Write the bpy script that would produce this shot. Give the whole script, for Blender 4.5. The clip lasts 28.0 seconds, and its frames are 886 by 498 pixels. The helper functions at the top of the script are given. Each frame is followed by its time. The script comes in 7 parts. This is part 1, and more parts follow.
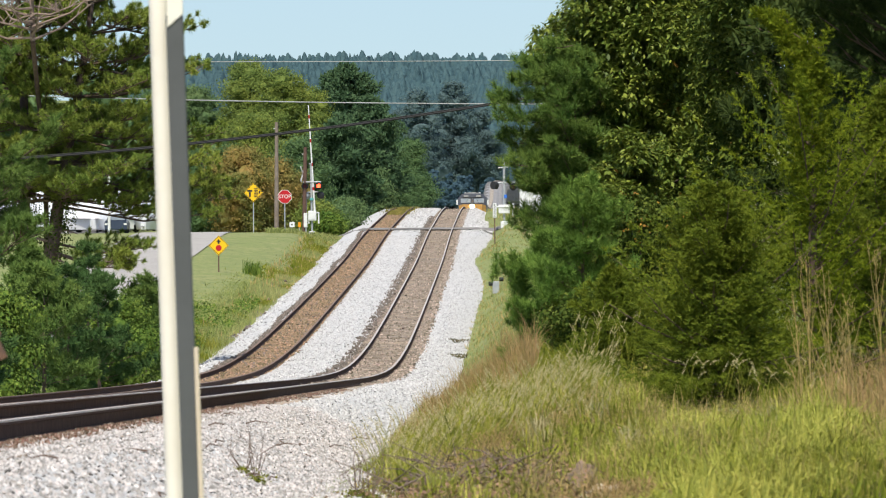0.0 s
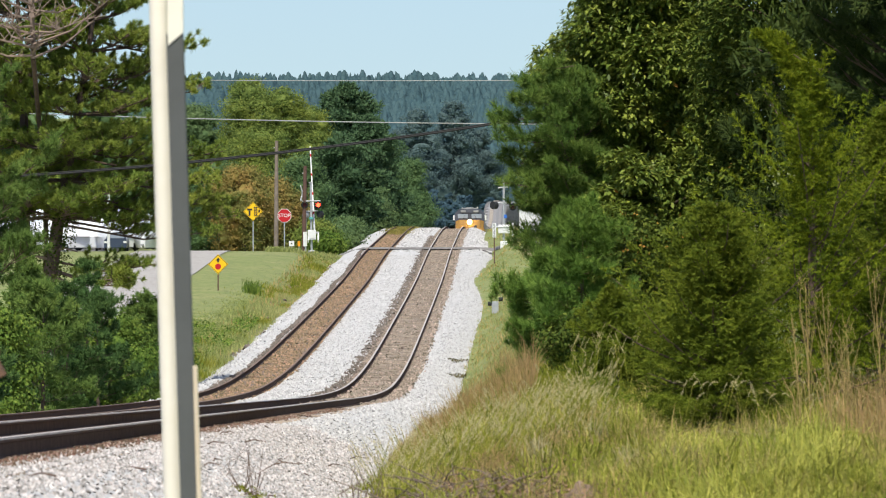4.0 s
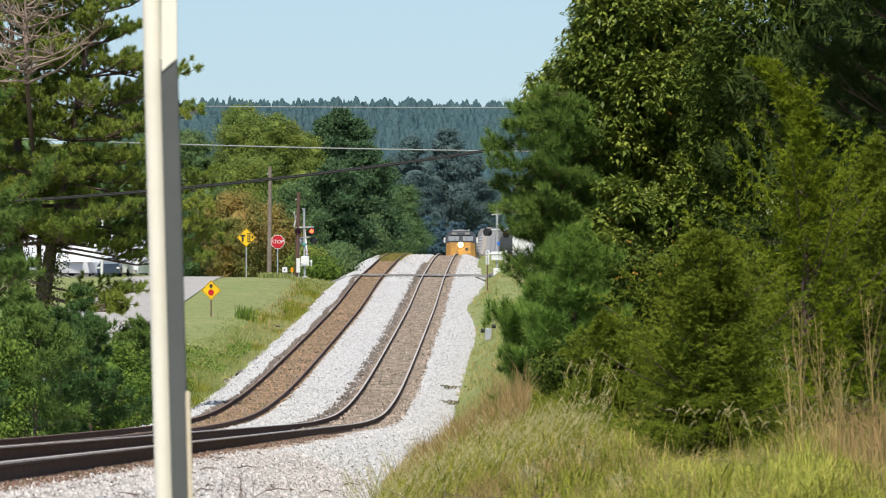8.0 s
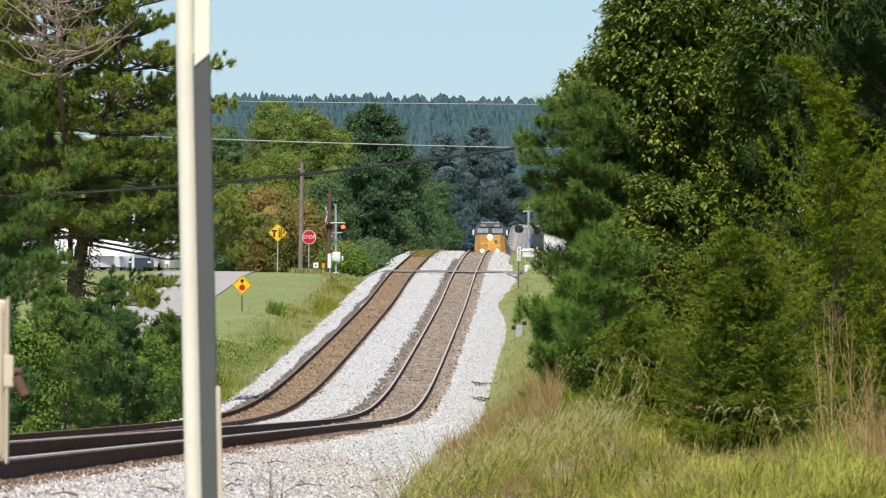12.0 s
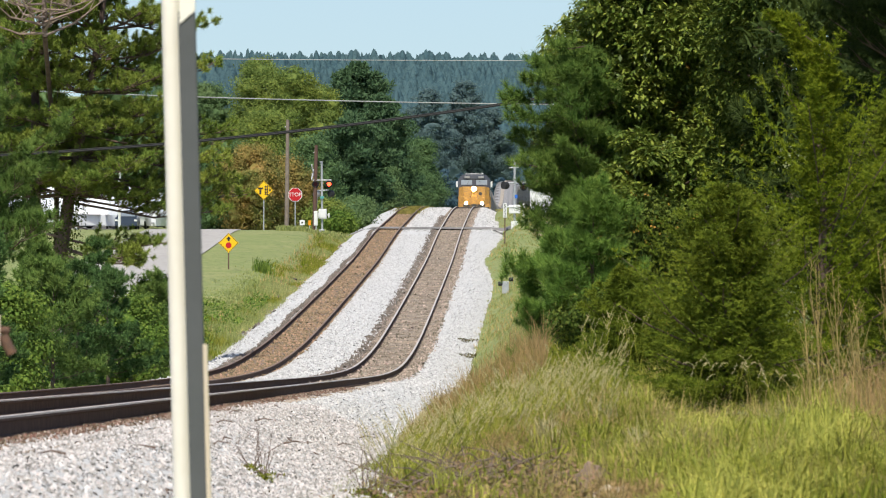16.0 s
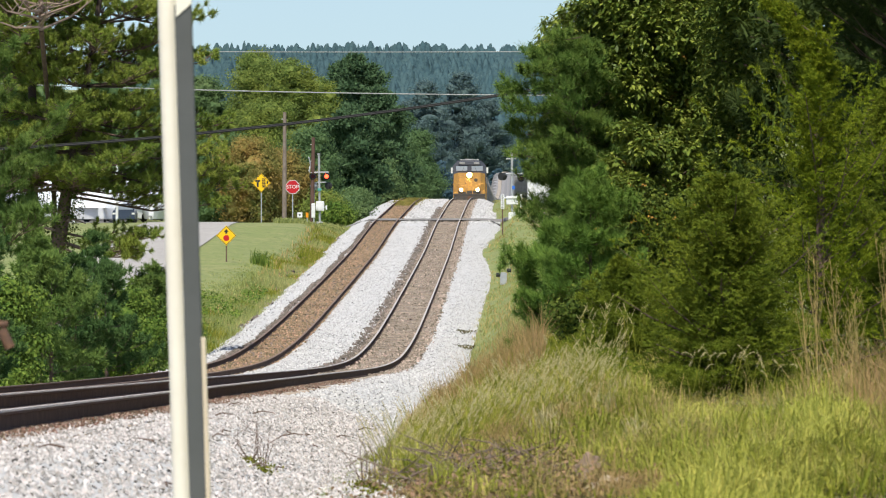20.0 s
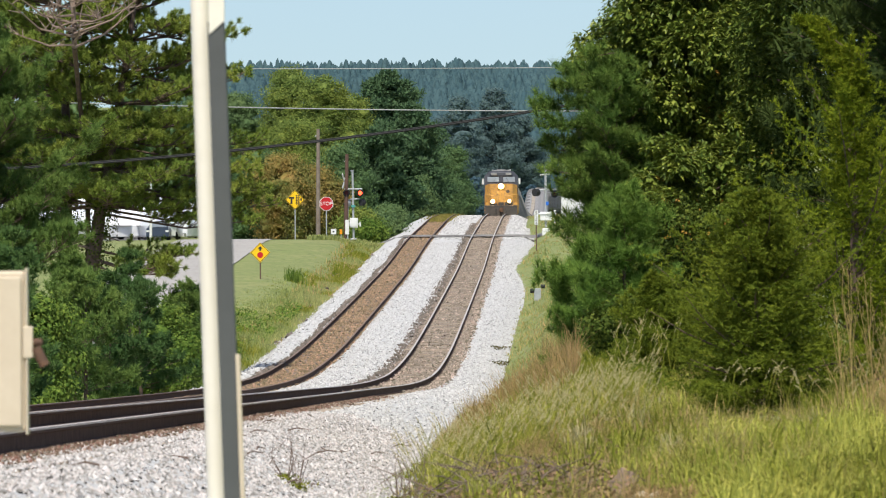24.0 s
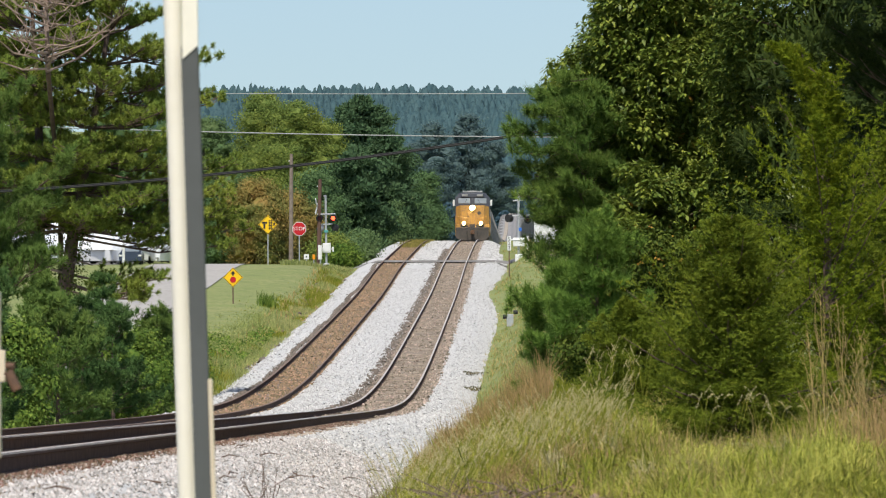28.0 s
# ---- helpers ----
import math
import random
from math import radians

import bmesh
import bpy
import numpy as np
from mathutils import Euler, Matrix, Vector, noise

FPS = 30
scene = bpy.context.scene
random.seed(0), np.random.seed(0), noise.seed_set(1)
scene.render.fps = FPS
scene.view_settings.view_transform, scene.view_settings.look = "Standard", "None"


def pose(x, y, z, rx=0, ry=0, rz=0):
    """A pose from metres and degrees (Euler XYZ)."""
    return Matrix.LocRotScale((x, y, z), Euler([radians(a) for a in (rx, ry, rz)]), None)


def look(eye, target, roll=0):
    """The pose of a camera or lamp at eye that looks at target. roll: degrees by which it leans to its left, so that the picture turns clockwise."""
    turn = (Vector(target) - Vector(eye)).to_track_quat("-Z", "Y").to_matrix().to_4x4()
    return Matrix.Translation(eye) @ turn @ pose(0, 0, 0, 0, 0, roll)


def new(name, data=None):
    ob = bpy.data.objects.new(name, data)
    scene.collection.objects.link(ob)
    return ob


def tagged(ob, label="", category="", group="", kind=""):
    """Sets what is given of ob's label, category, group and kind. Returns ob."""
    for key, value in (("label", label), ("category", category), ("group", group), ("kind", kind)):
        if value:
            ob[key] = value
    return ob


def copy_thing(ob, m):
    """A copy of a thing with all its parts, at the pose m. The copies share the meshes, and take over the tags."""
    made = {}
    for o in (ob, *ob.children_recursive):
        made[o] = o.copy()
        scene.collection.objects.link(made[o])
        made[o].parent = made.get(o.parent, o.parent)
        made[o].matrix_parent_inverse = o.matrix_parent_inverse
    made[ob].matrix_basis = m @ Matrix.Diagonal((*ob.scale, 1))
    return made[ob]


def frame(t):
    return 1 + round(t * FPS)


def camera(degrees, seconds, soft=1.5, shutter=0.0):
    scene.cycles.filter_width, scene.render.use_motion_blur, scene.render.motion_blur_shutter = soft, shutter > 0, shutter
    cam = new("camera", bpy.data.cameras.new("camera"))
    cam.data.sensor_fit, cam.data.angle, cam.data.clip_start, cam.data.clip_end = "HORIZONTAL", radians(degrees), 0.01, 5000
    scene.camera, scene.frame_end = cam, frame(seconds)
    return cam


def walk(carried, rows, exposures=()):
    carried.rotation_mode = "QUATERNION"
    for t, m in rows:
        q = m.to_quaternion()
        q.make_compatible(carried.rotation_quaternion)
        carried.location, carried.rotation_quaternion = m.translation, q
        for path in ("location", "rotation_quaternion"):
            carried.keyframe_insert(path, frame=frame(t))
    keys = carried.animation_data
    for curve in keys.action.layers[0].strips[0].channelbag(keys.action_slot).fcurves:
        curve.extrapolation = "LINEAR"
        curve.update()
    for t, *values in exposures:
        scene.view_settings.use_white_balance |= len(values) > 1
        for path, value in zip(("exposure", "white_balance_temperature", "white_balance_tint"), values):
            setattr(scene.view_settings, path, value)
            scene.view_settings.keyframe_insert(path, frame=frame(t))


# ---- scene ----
# The camera stands on the bank beside the line with a long lens and only sways in the hands that hold it.
EYE = 1.6
cam = camera(6.41, 28.0, soft=1.15)
cam.data.dof.use_dof, cam.data.dof.focus_distance, cam.data.dof.aperture_fstop = True, 320.0, 22.0
TURNS = [
    (0, 0.4657, -0.1249, 0.379),
    (0.5, 0.5251, -0.1057, 0.486),
    (1, 0.5367, -0.1361, 0.314),
    (1.5, 0.4401, -0.2106, 0.408),
    (2, 0.5141, -0.2446, 0.318),
    (2.5, 0.6071, -0.1726, -0.031),
    (3, 0.6491, -0.1167, -0.069),
    (3.5, 0.6159, -0.0916, -0.092),
    (4, 0.4623, 0.0177, 0.107),
    (4.5, 0.2616, 0.2205, 0.347),
    (6.5, 0.4060, 0.2553, -0.002),
    (7, 0.4316, 0.3094, 0.053),
    (7.5, 0.4824, 0.2229, 0.052),
    (8, 0.4123, 0.2115, -0.103),
    (8.5, 0.4325, 0.2635, -0.199),
    (9, 0.5015, 0.1962, -0.314),
    (9.5, 0.5178, 0.2003, -0.297),
    (10, 0.4514, 0.2944, -0.344),
    (10.5, 0.4936, 0.4485, -0.484),
    (11, 0.5054, 0.2988, -0.527),
    (11.5, 0.6013, 0.2322, -0.531),
    (13.5, 0.5441, -0.0365, -0.315),
    (14, 0.4939, -0.0814, -0.209),
    (14.5, 0.4657, -0.0927, -0.268),
    (15, 0.5008, -0.1728, -0.203),
    (15.5, 0.5339, -0.1921, -0.122),
    (16, 0.5390, -0.1286, -0.187),
    (16.5, 0.4814, -0.1823, -0.193),
    (17, 0.4461, -0.1678, 0.000),
    (17.5, 0.4668, -0.0291, -0.035),
    (18, 0.5295, -0.0018, -0.231),
    (18.5, 0.5928, 0.0253, -0.172),
    (19, 0.6660, -0.0138, -0.126),
    (19.5, 0.6302, -0.1075, -0.022),
    (20, 0.5218, -0.1904, 0.138),
    (20.5, 0.6156, -0.2797, 0.278),
    (21, 0.8529, -0.2678, 0.392),
    (21.5, 0.8712, -0.2239, 0.263),
    (23.5, 0.8085, -0.0594, 0.279),
    (24, 0.7670, -0.0716, 0.368),
    (24.5, 0.7396, -0.1081, 0.370),
    (25, 0.7765, -0.1330, 0.450),
    (25.5, 0.7916, -0.0370, 0.350),
    (26, 0.6845, -0.1438, 0.216),
    (26.5, 0.6581, -0.0659, 0.318),
    (27, 0.5768, 0.0459, 0.153),
    (27.5, 0.5449, 0.0992, 0.146),
    (28, 0.5700, 0.1123, 0.154),
]
walk(cam, [(t, pose(0, 0, EYE, 90 + pitch, roll, yaw)) for t, yaw, pitch, roll in TURNS], exposures=[(0.0, 0.05), (6.0, 0.02), (11.0, 0.0), (14.0, 0.04), (20.0, 0.05), (24.0, 0.0), (28.0, -0.09)])

# ---- daylight ----
SUN_BEHIND, SUN_HEIGHT = 10.0, 59.0     # degrees left of straight behind the camera, degrees above the horizon
world = bpy.data.worlds.new("world")
scene.world = world
world.use_nodes = True
sky = world.node_tree.nodes.new("ShaderNodeTexSky")
sky.sky_type, sky.sun_disc = "NISHITA", False
sky.sun_elevation, sky.sun_rotation = radians(SUN_HEIGHT), radians(180 + SUN_BEHIND)
sky.air_density, sky.dust_density, sky.ozone_density = 1.0, 1.1, 2.7
lift = world.node_tree.nodes.new("ShaderNodeVectorMath")
lift.inputs[1].default_value = (0, 0, 0.06)      # a clear sky that stays blue down to the ridge
where = world.node_tree.nodes.new("ShaderNodeTexCoord")
world.node_tree.links.new(where.outputs["Generated"], lift.inputs[0])
world.node_tree.links.new(lift.outputs[0], sky.inputs["Vector"])
world.node_tree.links.new(sky.outputs[0], world.node_tree.nodes["Background"].inputs[0])
world.node_tree.nodes["Background"].inputs[1].default_value = 0.14
sun = new("sun", bpy.data.lights.new("sun", "SUN"))
sun.data.energy, sun.data.angle, sun.data.color = 5.2, radians(0.5), (1.0, 0.945, 0.84)
e, a = radians(SUN_HEIGHT), radians(SUN_BEHIND)
sun.matrix_world = look((-200 * math.sin(a) * math.cos(e), -200 * math.cos(a) * math.cos(e), 200 * math.sin(e)), (0, 0, 0))

# ---- the lie of the land: heights above the camera's feet, by the distance ahead ----
def curve_of(knots, soft=14):
    xs = np.arange(-200, 4001, 2.0)
    ys = np.interp(xs, [k[0] for k in knots], [k[1] for k in knots])
    k = np.exp(-0.5 * (np.arange(-30, 31) * 2.0 / soft) ** 2)
    pad = np.pad(ys, 30, mode="edge")
    ys = np.convolve(pad, k / k.sum(), mode="valid")
    return lambda d: np.interp(d, xs, ys)


rail_height = curve_of([(-200, 4.4), (0, 1.18), (60, 0.197), (221, -2.44), (262, -2.92), (301, -2.72), (343, -2.08), (395, -1.22),
                        (462, -0.05), (532, 1.6), (636, 3.28), (690, 3.85), (720, 3.7), (786, 2.5), (875, 1.3), (930, 0.5), (1000, 0.1),
                        (1060, 1.5), (1150, 4.3), (1200, 5.3), (1240, 5.5), (1300, 5.0), (1400, 4.5), (4000, 4.5)])
bank_height = curve_of([(-200, 0), (0, 0.0), (50, 0.05), (85, 0.1), (140, -0.4), (200, -1.1), (260, -1.5), (340, -1.2), (400, -0.8), (462, 0.0),
                        (532, 1.95), (560, 2.35), (640, 3.4), (720, 3.8), (800, 2.6), (900, 1.2), (1000, 0.2), (1060, 1.2), (1150, 3.8), (1240, 5.2), (1500, 4.5), (1700, 6.0), (2400, 42.4), (2700, 45.4), (4000, 30)])
field_height = curve_of([(-200, 3.5), (0, 0.6), (60, -0.6), (221, -3.6), (300, -3.3), (343, -2.3), (400, -1.45), (430, -0.4),
                         (462, 0.15), (520, 1.72), (534, 1.92), (544, 1.35), (600, 1.6), (660, 1.8), (900, 1.4), (1000, 0.2), (1060, 1.2), (1150, 3.8), (1240, 5.2), (1500, 4.5), (1700, 6.0), (2400, 42.4), (2700, 45.4), (4000, 30)])
track_side = curve_of([(-200, -4.55), (690, -4.55), (740, -4.42), (775, -4.28), (885, -3.85), (940, -3.2), (1000, -2.2), (1060, -1.75), (1150, -1.75), (1200, -1.5), (1240, -0.6), (1300, 1.8), (1400, 7), (1600, 18), (2000, 40), (4000, 150)], 18)   # centre line of the right-hand track
siding_drop = curve_of([(-200, 0.21), (150, 0.21), (260, 0.04), (300, 0), (4000, 0)])   # the old track lies lower near by
shoulder = curve_of([(-200, -2.75), (200, -2.75), (300, -2.75), (400, -2.4), (440, -2.4), (456, -2.6), (470, -3.0), (484, -3.15), (498, -2.8), (515, -2.0), (545, -1.7), (575, -2.1), (640, -2.7), (700, -2.8), (800, -2.8), (4000, -2.6)])    # where the stone begins to fall away
grass_edge = curve_of([(-200, -0.6), (44, -0.3), (52, -0.8), (60, -1.2), (80, -1.42), (95, -1.2), (110, -1.08), (200, -1.7), (300, -2.0), (400, -1.65), (440, -1.55), (456, -1.75), (470, -2.15), (484, -2.3), (498, -1.95), (515, -1.2), (545, -0.9), (570, -1.3), (640, -1.8), (700, -1.9), (4000, -1.9)], 5)
NEAR_TRACK, TRACK_GAP, GAUGE = -4.55, 4.3, 1.435


def smooth(a, b, x):
    u = np.clip((x - a) / (b - a), 0, 1)
    return u * u * (3 - 2 * u)


def ballast_top(x, d):
    """The crushed stone under both tracks, with its shoulders."""
    r = rail_height(d) - 0.2
    x = x - (track_side(d) - NEAR_TRACK)
    right = np.clip((x - shoulder(d)) / 1.7, 0, 1) * 0.75
    left = np.clip((-10.6 - x) / 1.6, 0, 1) * 0.75
    heap = 0.05 * smooth(1.12, 1.24, np.abs(x - NEAR_TRACK)) * smooth(0.86, 0.98, np.abs(x - NEAR_TRACK + TRACK_GAP))
    return r - right - left - siding_drop(d) * smooth(-6.0, -7.2, x) + heap * smooth(150, 210, d)


def ground_height(x, d):
    """Meadow, bank and field beside the line; under the stone it lies deeper."""
    r = rail_height(d)
    bank = bank_height(d) + 0.25 * smooth(1.5, 8, x) + 0.05 * np.sin(x * 1.7 + d * 0.21)
    ditch = r - 0.62 + 0.12 * smooth(440, 520, d) + 0.26 * smooth(500, 535, d)
    xr = x - (track_side(d) - NEAR_TRACK)
    right = ditch + (bank - ditch) * smooth(0, 1, (xr - shoulder(d) - 1.05) / (2.6 - 1.5 * smooth(440, 520, d)))
    field = field_height(d)
    low = np.where(d < 1000, np.minimum(field, 1.8) + np.clip((d - 612) * 0.022, 0, 1.6), field)
    left = (r - 0.7) + (field - r + 0.7) * smooth(-11.5, -14.5, xr) + (low - field) * smooth(-26, -36, xr)
    z = np.where(xr > -6.7, right, left)
    z = z + (bank_height(d) - z) * smooth(1450, 1660, d) * ((np.abs(xr + 6.7) > 5) | (d > 1850))
    bed = (xr > -11.8) & (xr < shoulder(d) + 0.85) & (d < 1840)
    return np.where(bed, np.minimum(z, r - 0.75), z)


# ---- materials ----
def material(name, base, second=None, rough=0.8, scale=3.0, bump=0.0, bump_scale=40.0, metal=0.0, third=None, island=0.0, through_light=0.0, spec=0.3, stretch=None):
    m = bpy.data.materials.new(name)
    m.use_nodes = True
    nt = m.node_tree
    n, l = nt.nodes, nt.links
    b = n["Principled BSDF"]
    b.inputs["Roughness"].default_value = rough
    b.inputs["Metallic"].default_value = metal
    b.inputs["Specular IOR Level"].default_value = spec
    second = second or tuple(c * 0.75 for c in base)
    co = n.new("ShaderNodeTexCoord")
    nz = n.new("ShaderNodeTexNoise")
    nz.inputs["Scale"].default_value = scale
    nz.inputs["Detail"].default_value = 6
    nz.inputs["Roughness"].default_value = 0.65
    where = co.outputs["Object"]
    if stretch:
        mp = n.new("ShaderNodeMapping")
        mp.inputs["Scale"].default_value = stretch
        l.new(where, mp.inputs["Vector"])
        where = mp.outputs[0]
    l.new(where, nz.inputs["Vector"])
    ramp = n.new("ShaderNodeValToRGB")
    ramp.color_ramp.elements[0].position, ramp.color_ramp.elements[1].position = 0.32, 0.68
    ramp.color_ramp.elements[0].color = (*base, 1)
    ramp.color_ramp.elements[1].color = (*second, 1)
    l.new(nz.outputs["Fac"], ramp.inputs[0])
    out = ramp.outputs[0]
    if third:
        nz2 = n.new("ShaderNodeTexNoise")
        nz2.inputs["Scale"].default_value = scale * 7.3
        nz2.inputs["Detail"].default_value = 4
        l.new(where, nz2.inputs["Vector"])
        r2 = n.new("ShaderNodeValToRGB")
        r2.color_ramp.elements[0].position, r2.color_ramp.elements[1].position = 0.5, 0.66
        l.new(nz2.outputs["Fac"], r2.inputs[0])
        mx = n.new("ShaderNodeMix")
        mx.data_type = "RGBA"
        l.new(r2.outputs[0], mx.inputs[0])
        l.new(out, mx.inputs[6])
        mx.inputs[7].default_value = (*third, 1)
        out = mx.outputs[2]
    if island:
        g = n.new("ShaderNodeNewGeometry")
        hsv = n.new("ShaderNodeHueSaturation")
        mr = n.new("ShaderNodeMapRange")
        mr.inputs[3].default_value, mr.inputs[4].default_value = 1 - island, 1 + island
        l.new(g.outputs["Random Per Island"], mr.inputs[0])
        l.new(mr.outputs[0], hsv.inputs["Value"])
        mr2 = n.new("ShaderNodeMapRange")
        mr2.inputs[3].default_value, mr2.inputs[4].default_value = 0.5 + 0.05 * island, 0.5 - 0.05 * island
        l.new(g.outputs["Random Per Island"], mr2.inputs[0])
        l.new(mr2.outputs[0], hsv.inputs["Hue"])
        l.new(out, hsv.inputs["Color"])
        out = hsv.outputs[0]
    l.new(out, b.inputs["Base Color"])
    if bump:
        nb = n.new("ShaderNodeTexNoise")
        nb.inputs["Scale"].default_value = bump_scale
        nb.inputs["Detail"].default_value = 4
        l.new(co.outputs["Object"], nb.inputs["Vector"])
        bp = n.new("ShaderNodeBump")
        bp.inputs["Strength"].default_value = bump
        bp.inputs["Distance"].default_value = 0.02 if bump_scale > 3 else 0.7
        l.new(nb.outputs["Fac"], bp.inputs["Height"])
        l.new(bp.outputs[0], b.inputs["Normal"])
    if through_light:
        tr = n.new("ShaderNodeBsdfTranslucent")
        l.new(out, tr.inputs[0])
        ms = n.new("ShaderNodeMixShader")
        ms.inputs[0].default_value = through_light
        l.new(b.outputs[0], ms.inputs[1])
        l.new(tr.outputs[0], ms.inputs[2])
        l.new(ms.outputs[0], n["Material Output"].inputs[0])
    return m


def glow(name, color, strength):
    m = bpy.data.materials.new(name)
    m.use_nodes = True
    b = m.node_tree.nodes["Principled BSDF"]
    b.inputs["Base Color"].default_value = (*color, 1)
    b.inputs["Emission Color"].default_value = (*color, 1)
    b.inputs["Emission Strength"].default_value = strength
    return m


def leaf(name, a, b, island=0.35, scale=0.7, through_light=0.22, rough=0.55, spec=0.04, stretch=None):
    return material(name, tuple(c * 1.4 for c in a), tuple(c * 1.4 for c in b), rough=rough, scale=scale, island=island, through_light=through_light, spec=spec, stretch=stretch)


M_MEADOW = material("meadow_soil", (0.17, 0.215, 0.06), (0.26, 0.26, 0.105), 0.95, 0.35, 0.6, 9.0, third=(0.11, 0.145, 0.045))
M_BALLAST = material("crushed_stone", (0.455, 0.45, 0.44), (0.53, 0.525, 0.515), 0.9, 1.3, 0.9, 22.0, third=(0.34, 0.33, 0.315))
M_STONE = material("stone_chips", (0.51, 0.5, 0.488), (0.4, 0.39, 0.376), 0.9, 14.0, 0.3, 60.0, island=0.35)
M_NEAR_STONE = material("mixed_stone_chips", (0.53, 0.515, 0.495), (0.32, 0.295, 0.275), 0.9, 9.0, 0.3, 60.0, island=0.5, third=(0.38, 0.32, 0.28))
M_DARK_STONE = material("dark_old_stone", (0.19, 0.158, 0.13), (0.11, 0.09, 0.074), 0.9, 3.0, 0.3, 60.0, island=0.4)
M_BED_STONE = material("dusty_brown_stone", (0.41, 0.34, 0.265), (0.12, 0.09, 0.066), 0.9, 1.5, 0.3, 60.0, island=0.6)
M_OLD_STONE = material("tan_brown_stone", (0.36, 0.25, 0.145), (0.13, 0.09, 0.055), 0.9, 3.0, 0.3, 60.0, island=0.55)
M_RUST_STONE = material("rust_stained_stone", (0.16, 0.09, 0.055), (0.085, 0.05, 0.034), 0.9, 4.0, 0.3, 60.0, island=0.5, third=(0.36, 0.3, 0.235))
M_OLD_BED = material("tan_old_bed", (0.24, 0.165, 0.095), (0.35, 0.26, 0.16), 0.95, 0.8, 0.9, 25.0, third=(0.08, 0.056, 0.04), stretch=(0.35, 0.6, 1))
M_BED = material("brown_dusty_bed", (0.2, 0.158, 0.116), (0.31, 0.258, 0.2), 0.95, 0.8, 0.9, 25.0, third=(0.075, 0.057, 0.043), stretch=(0.3, 0.45, 1))
M_RAIL = material("rusty_rail_side", (0.14, 0.093, 0.073), (0.08, 0.054, 0.043), 0.95, 5.0, 0.3, 60.0, spec=0.08)
M_RAILTOP = material("worn_rail_top", (0.56, 0.5, 0.46), (0.4, 0.345, 0.31), 0.5, 6.0, spec=0.35)
M_OLD_RAILTOP = material("rusted_rail_top", (0.24, 0.175, 0.14), (0.16, 0.11, 0.088), 0.8, 6.0, spec=0.12)
M_TIE = material("weathered_tie", (0.3, 0.236, 0.172), (0.47, 0.39, 0.305), 0.95, 0.8, 0.5, 40.0, third=(0.085, 0.065, 0.05), stretch=(0.3, 0.5, 1))
M_OLD_TIE = material("tan_old_tie", (0.17, 0.115, 0.075), (0.27, 0.19, 0.125), 0.95, 1.0, 0.5, 40.0, third=(0.085, 0.058, 0.04), stretch=(0.5, 0.3, 1))
M_ASPHALT = material("grey_asphalt", (0.15, 0.145, 0.14), (0.2, 0.19, 0.18), 0.9, 1.1, 0.3, 30.0)
M_CONCRETE = material("crossing_concrete", (0.26, 0.25, 0.24), (0.17, 0.16, 0.15), 0.9, 1.5, 0.3, 30.0)
M_BARK = material("pine_bark", (0.16, 0.11, 0.085), (0.08, 0.055, 0.045), 0.95, 5.0, 0.8, 14.0)
M_DEADWOOD = material("dead_grey_wood", (0.3, 0.225, 0.18), (0.19, 0.135, 0.11), 0.95, 5.0)
M_PINE = leaf("pine_needles", (0.09, 0.142, 0.028), (0.195, 0.22, 0.04), 0.3, 0.6, 0.1)
# near-black needles: the shade of the right-hand wood is put into the colour
M_PINE_SHADE = leaf("shade_toned_pine_needles", (0.021, 0.035, 0.009), (0.035, 0.05, 0.012), 0.3, 0.7, 0.05)
M_PINE_GREEN = leaf("green_pine_needles", (0.062, 0.112, 0.027), (0.11, 0.155, 0.036), 0.3, 0.7, 0.08)
M_DEEP_PINE = leaf("deep_green_pine_needles", (0.036, 0.075, 0.024), (0.062, 0.105, 0.03), 0.3, 0.7, 0.06)
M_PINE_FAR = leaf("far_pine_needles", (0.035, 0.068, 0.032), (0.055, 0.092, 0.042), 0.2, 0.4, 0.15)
M_YOUNG_PINE = leaf("young_pine_needles", (0.055, 0.105, 0.022), (0.1, 0.148, 0.03), 0.4, 0.7, 0.1)
M_BRIGHT_PINE = leaf("bright_pine_needles", (0.062, 0.122, 0.022), (0.108, 0.168, 0.032), 0.35, 1.0, 0.1)
# brown-green thatch, its colour darkened for the shade low in the grass
M_THATCH = leaf("shade_dark_thatch", (0.06, 0.07, 0.022), (0.11, 0.085, 0.045), 0.35, 1.2, 0.1)
M_TALL_CEDAR = leaf("yellow_green_cedar_sprays", (0.068, 0.098, 0.006), (0.128, 0.152, 0.011), 0.35, 1.5, 0.15)
M_CEDAR = leaf("cedar_sprays", (0.06, 0.088, 0.007), (0.112, 0.136, 0.011), 0.3, 1.5, 0.15)
M_BROAD = leaf("broad_leaves", (0.08, 0.12, 0.018), (0.145, 0.18, 0.032), 0.5, 0.9, 0.24, rough=0.42, spec=0.25)
M_BROAD_YELLOW = leaf("yellowing_leaves", (0.16, 0.185, 0.036), (0.085, 0.13, 0.036), 0.25, 0.35, 0.25)
M_BROAD_RUST = leaf("rusty_leaves", (0.26, 0.16, 0.05), (0.1, 0.14, 0.042), 0.25, 0.5, 0.25)
M_SHRUB = leaf("shrub_leaves", (0.05, 0.095, 0.017), (0.102, 0.145, 0.025), 0.4, 0.8, 0.12)
# bluer than the near leaves: some air haze is mixed into the colour
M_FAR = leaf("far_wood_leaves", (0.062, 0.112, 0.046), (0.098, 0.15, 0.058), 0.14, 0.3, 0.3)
# blue distance haze is painted into the ridge, valley and great-tree colours
M_RIDGE = material("hazed_ridge_pines", (0.056, 0.107, 0.122), (0.084, 0.142, 0.148), 0.85, 0.14, third=(0.046, 0.088, 0.105), through_light=0.2, spec=0.02)
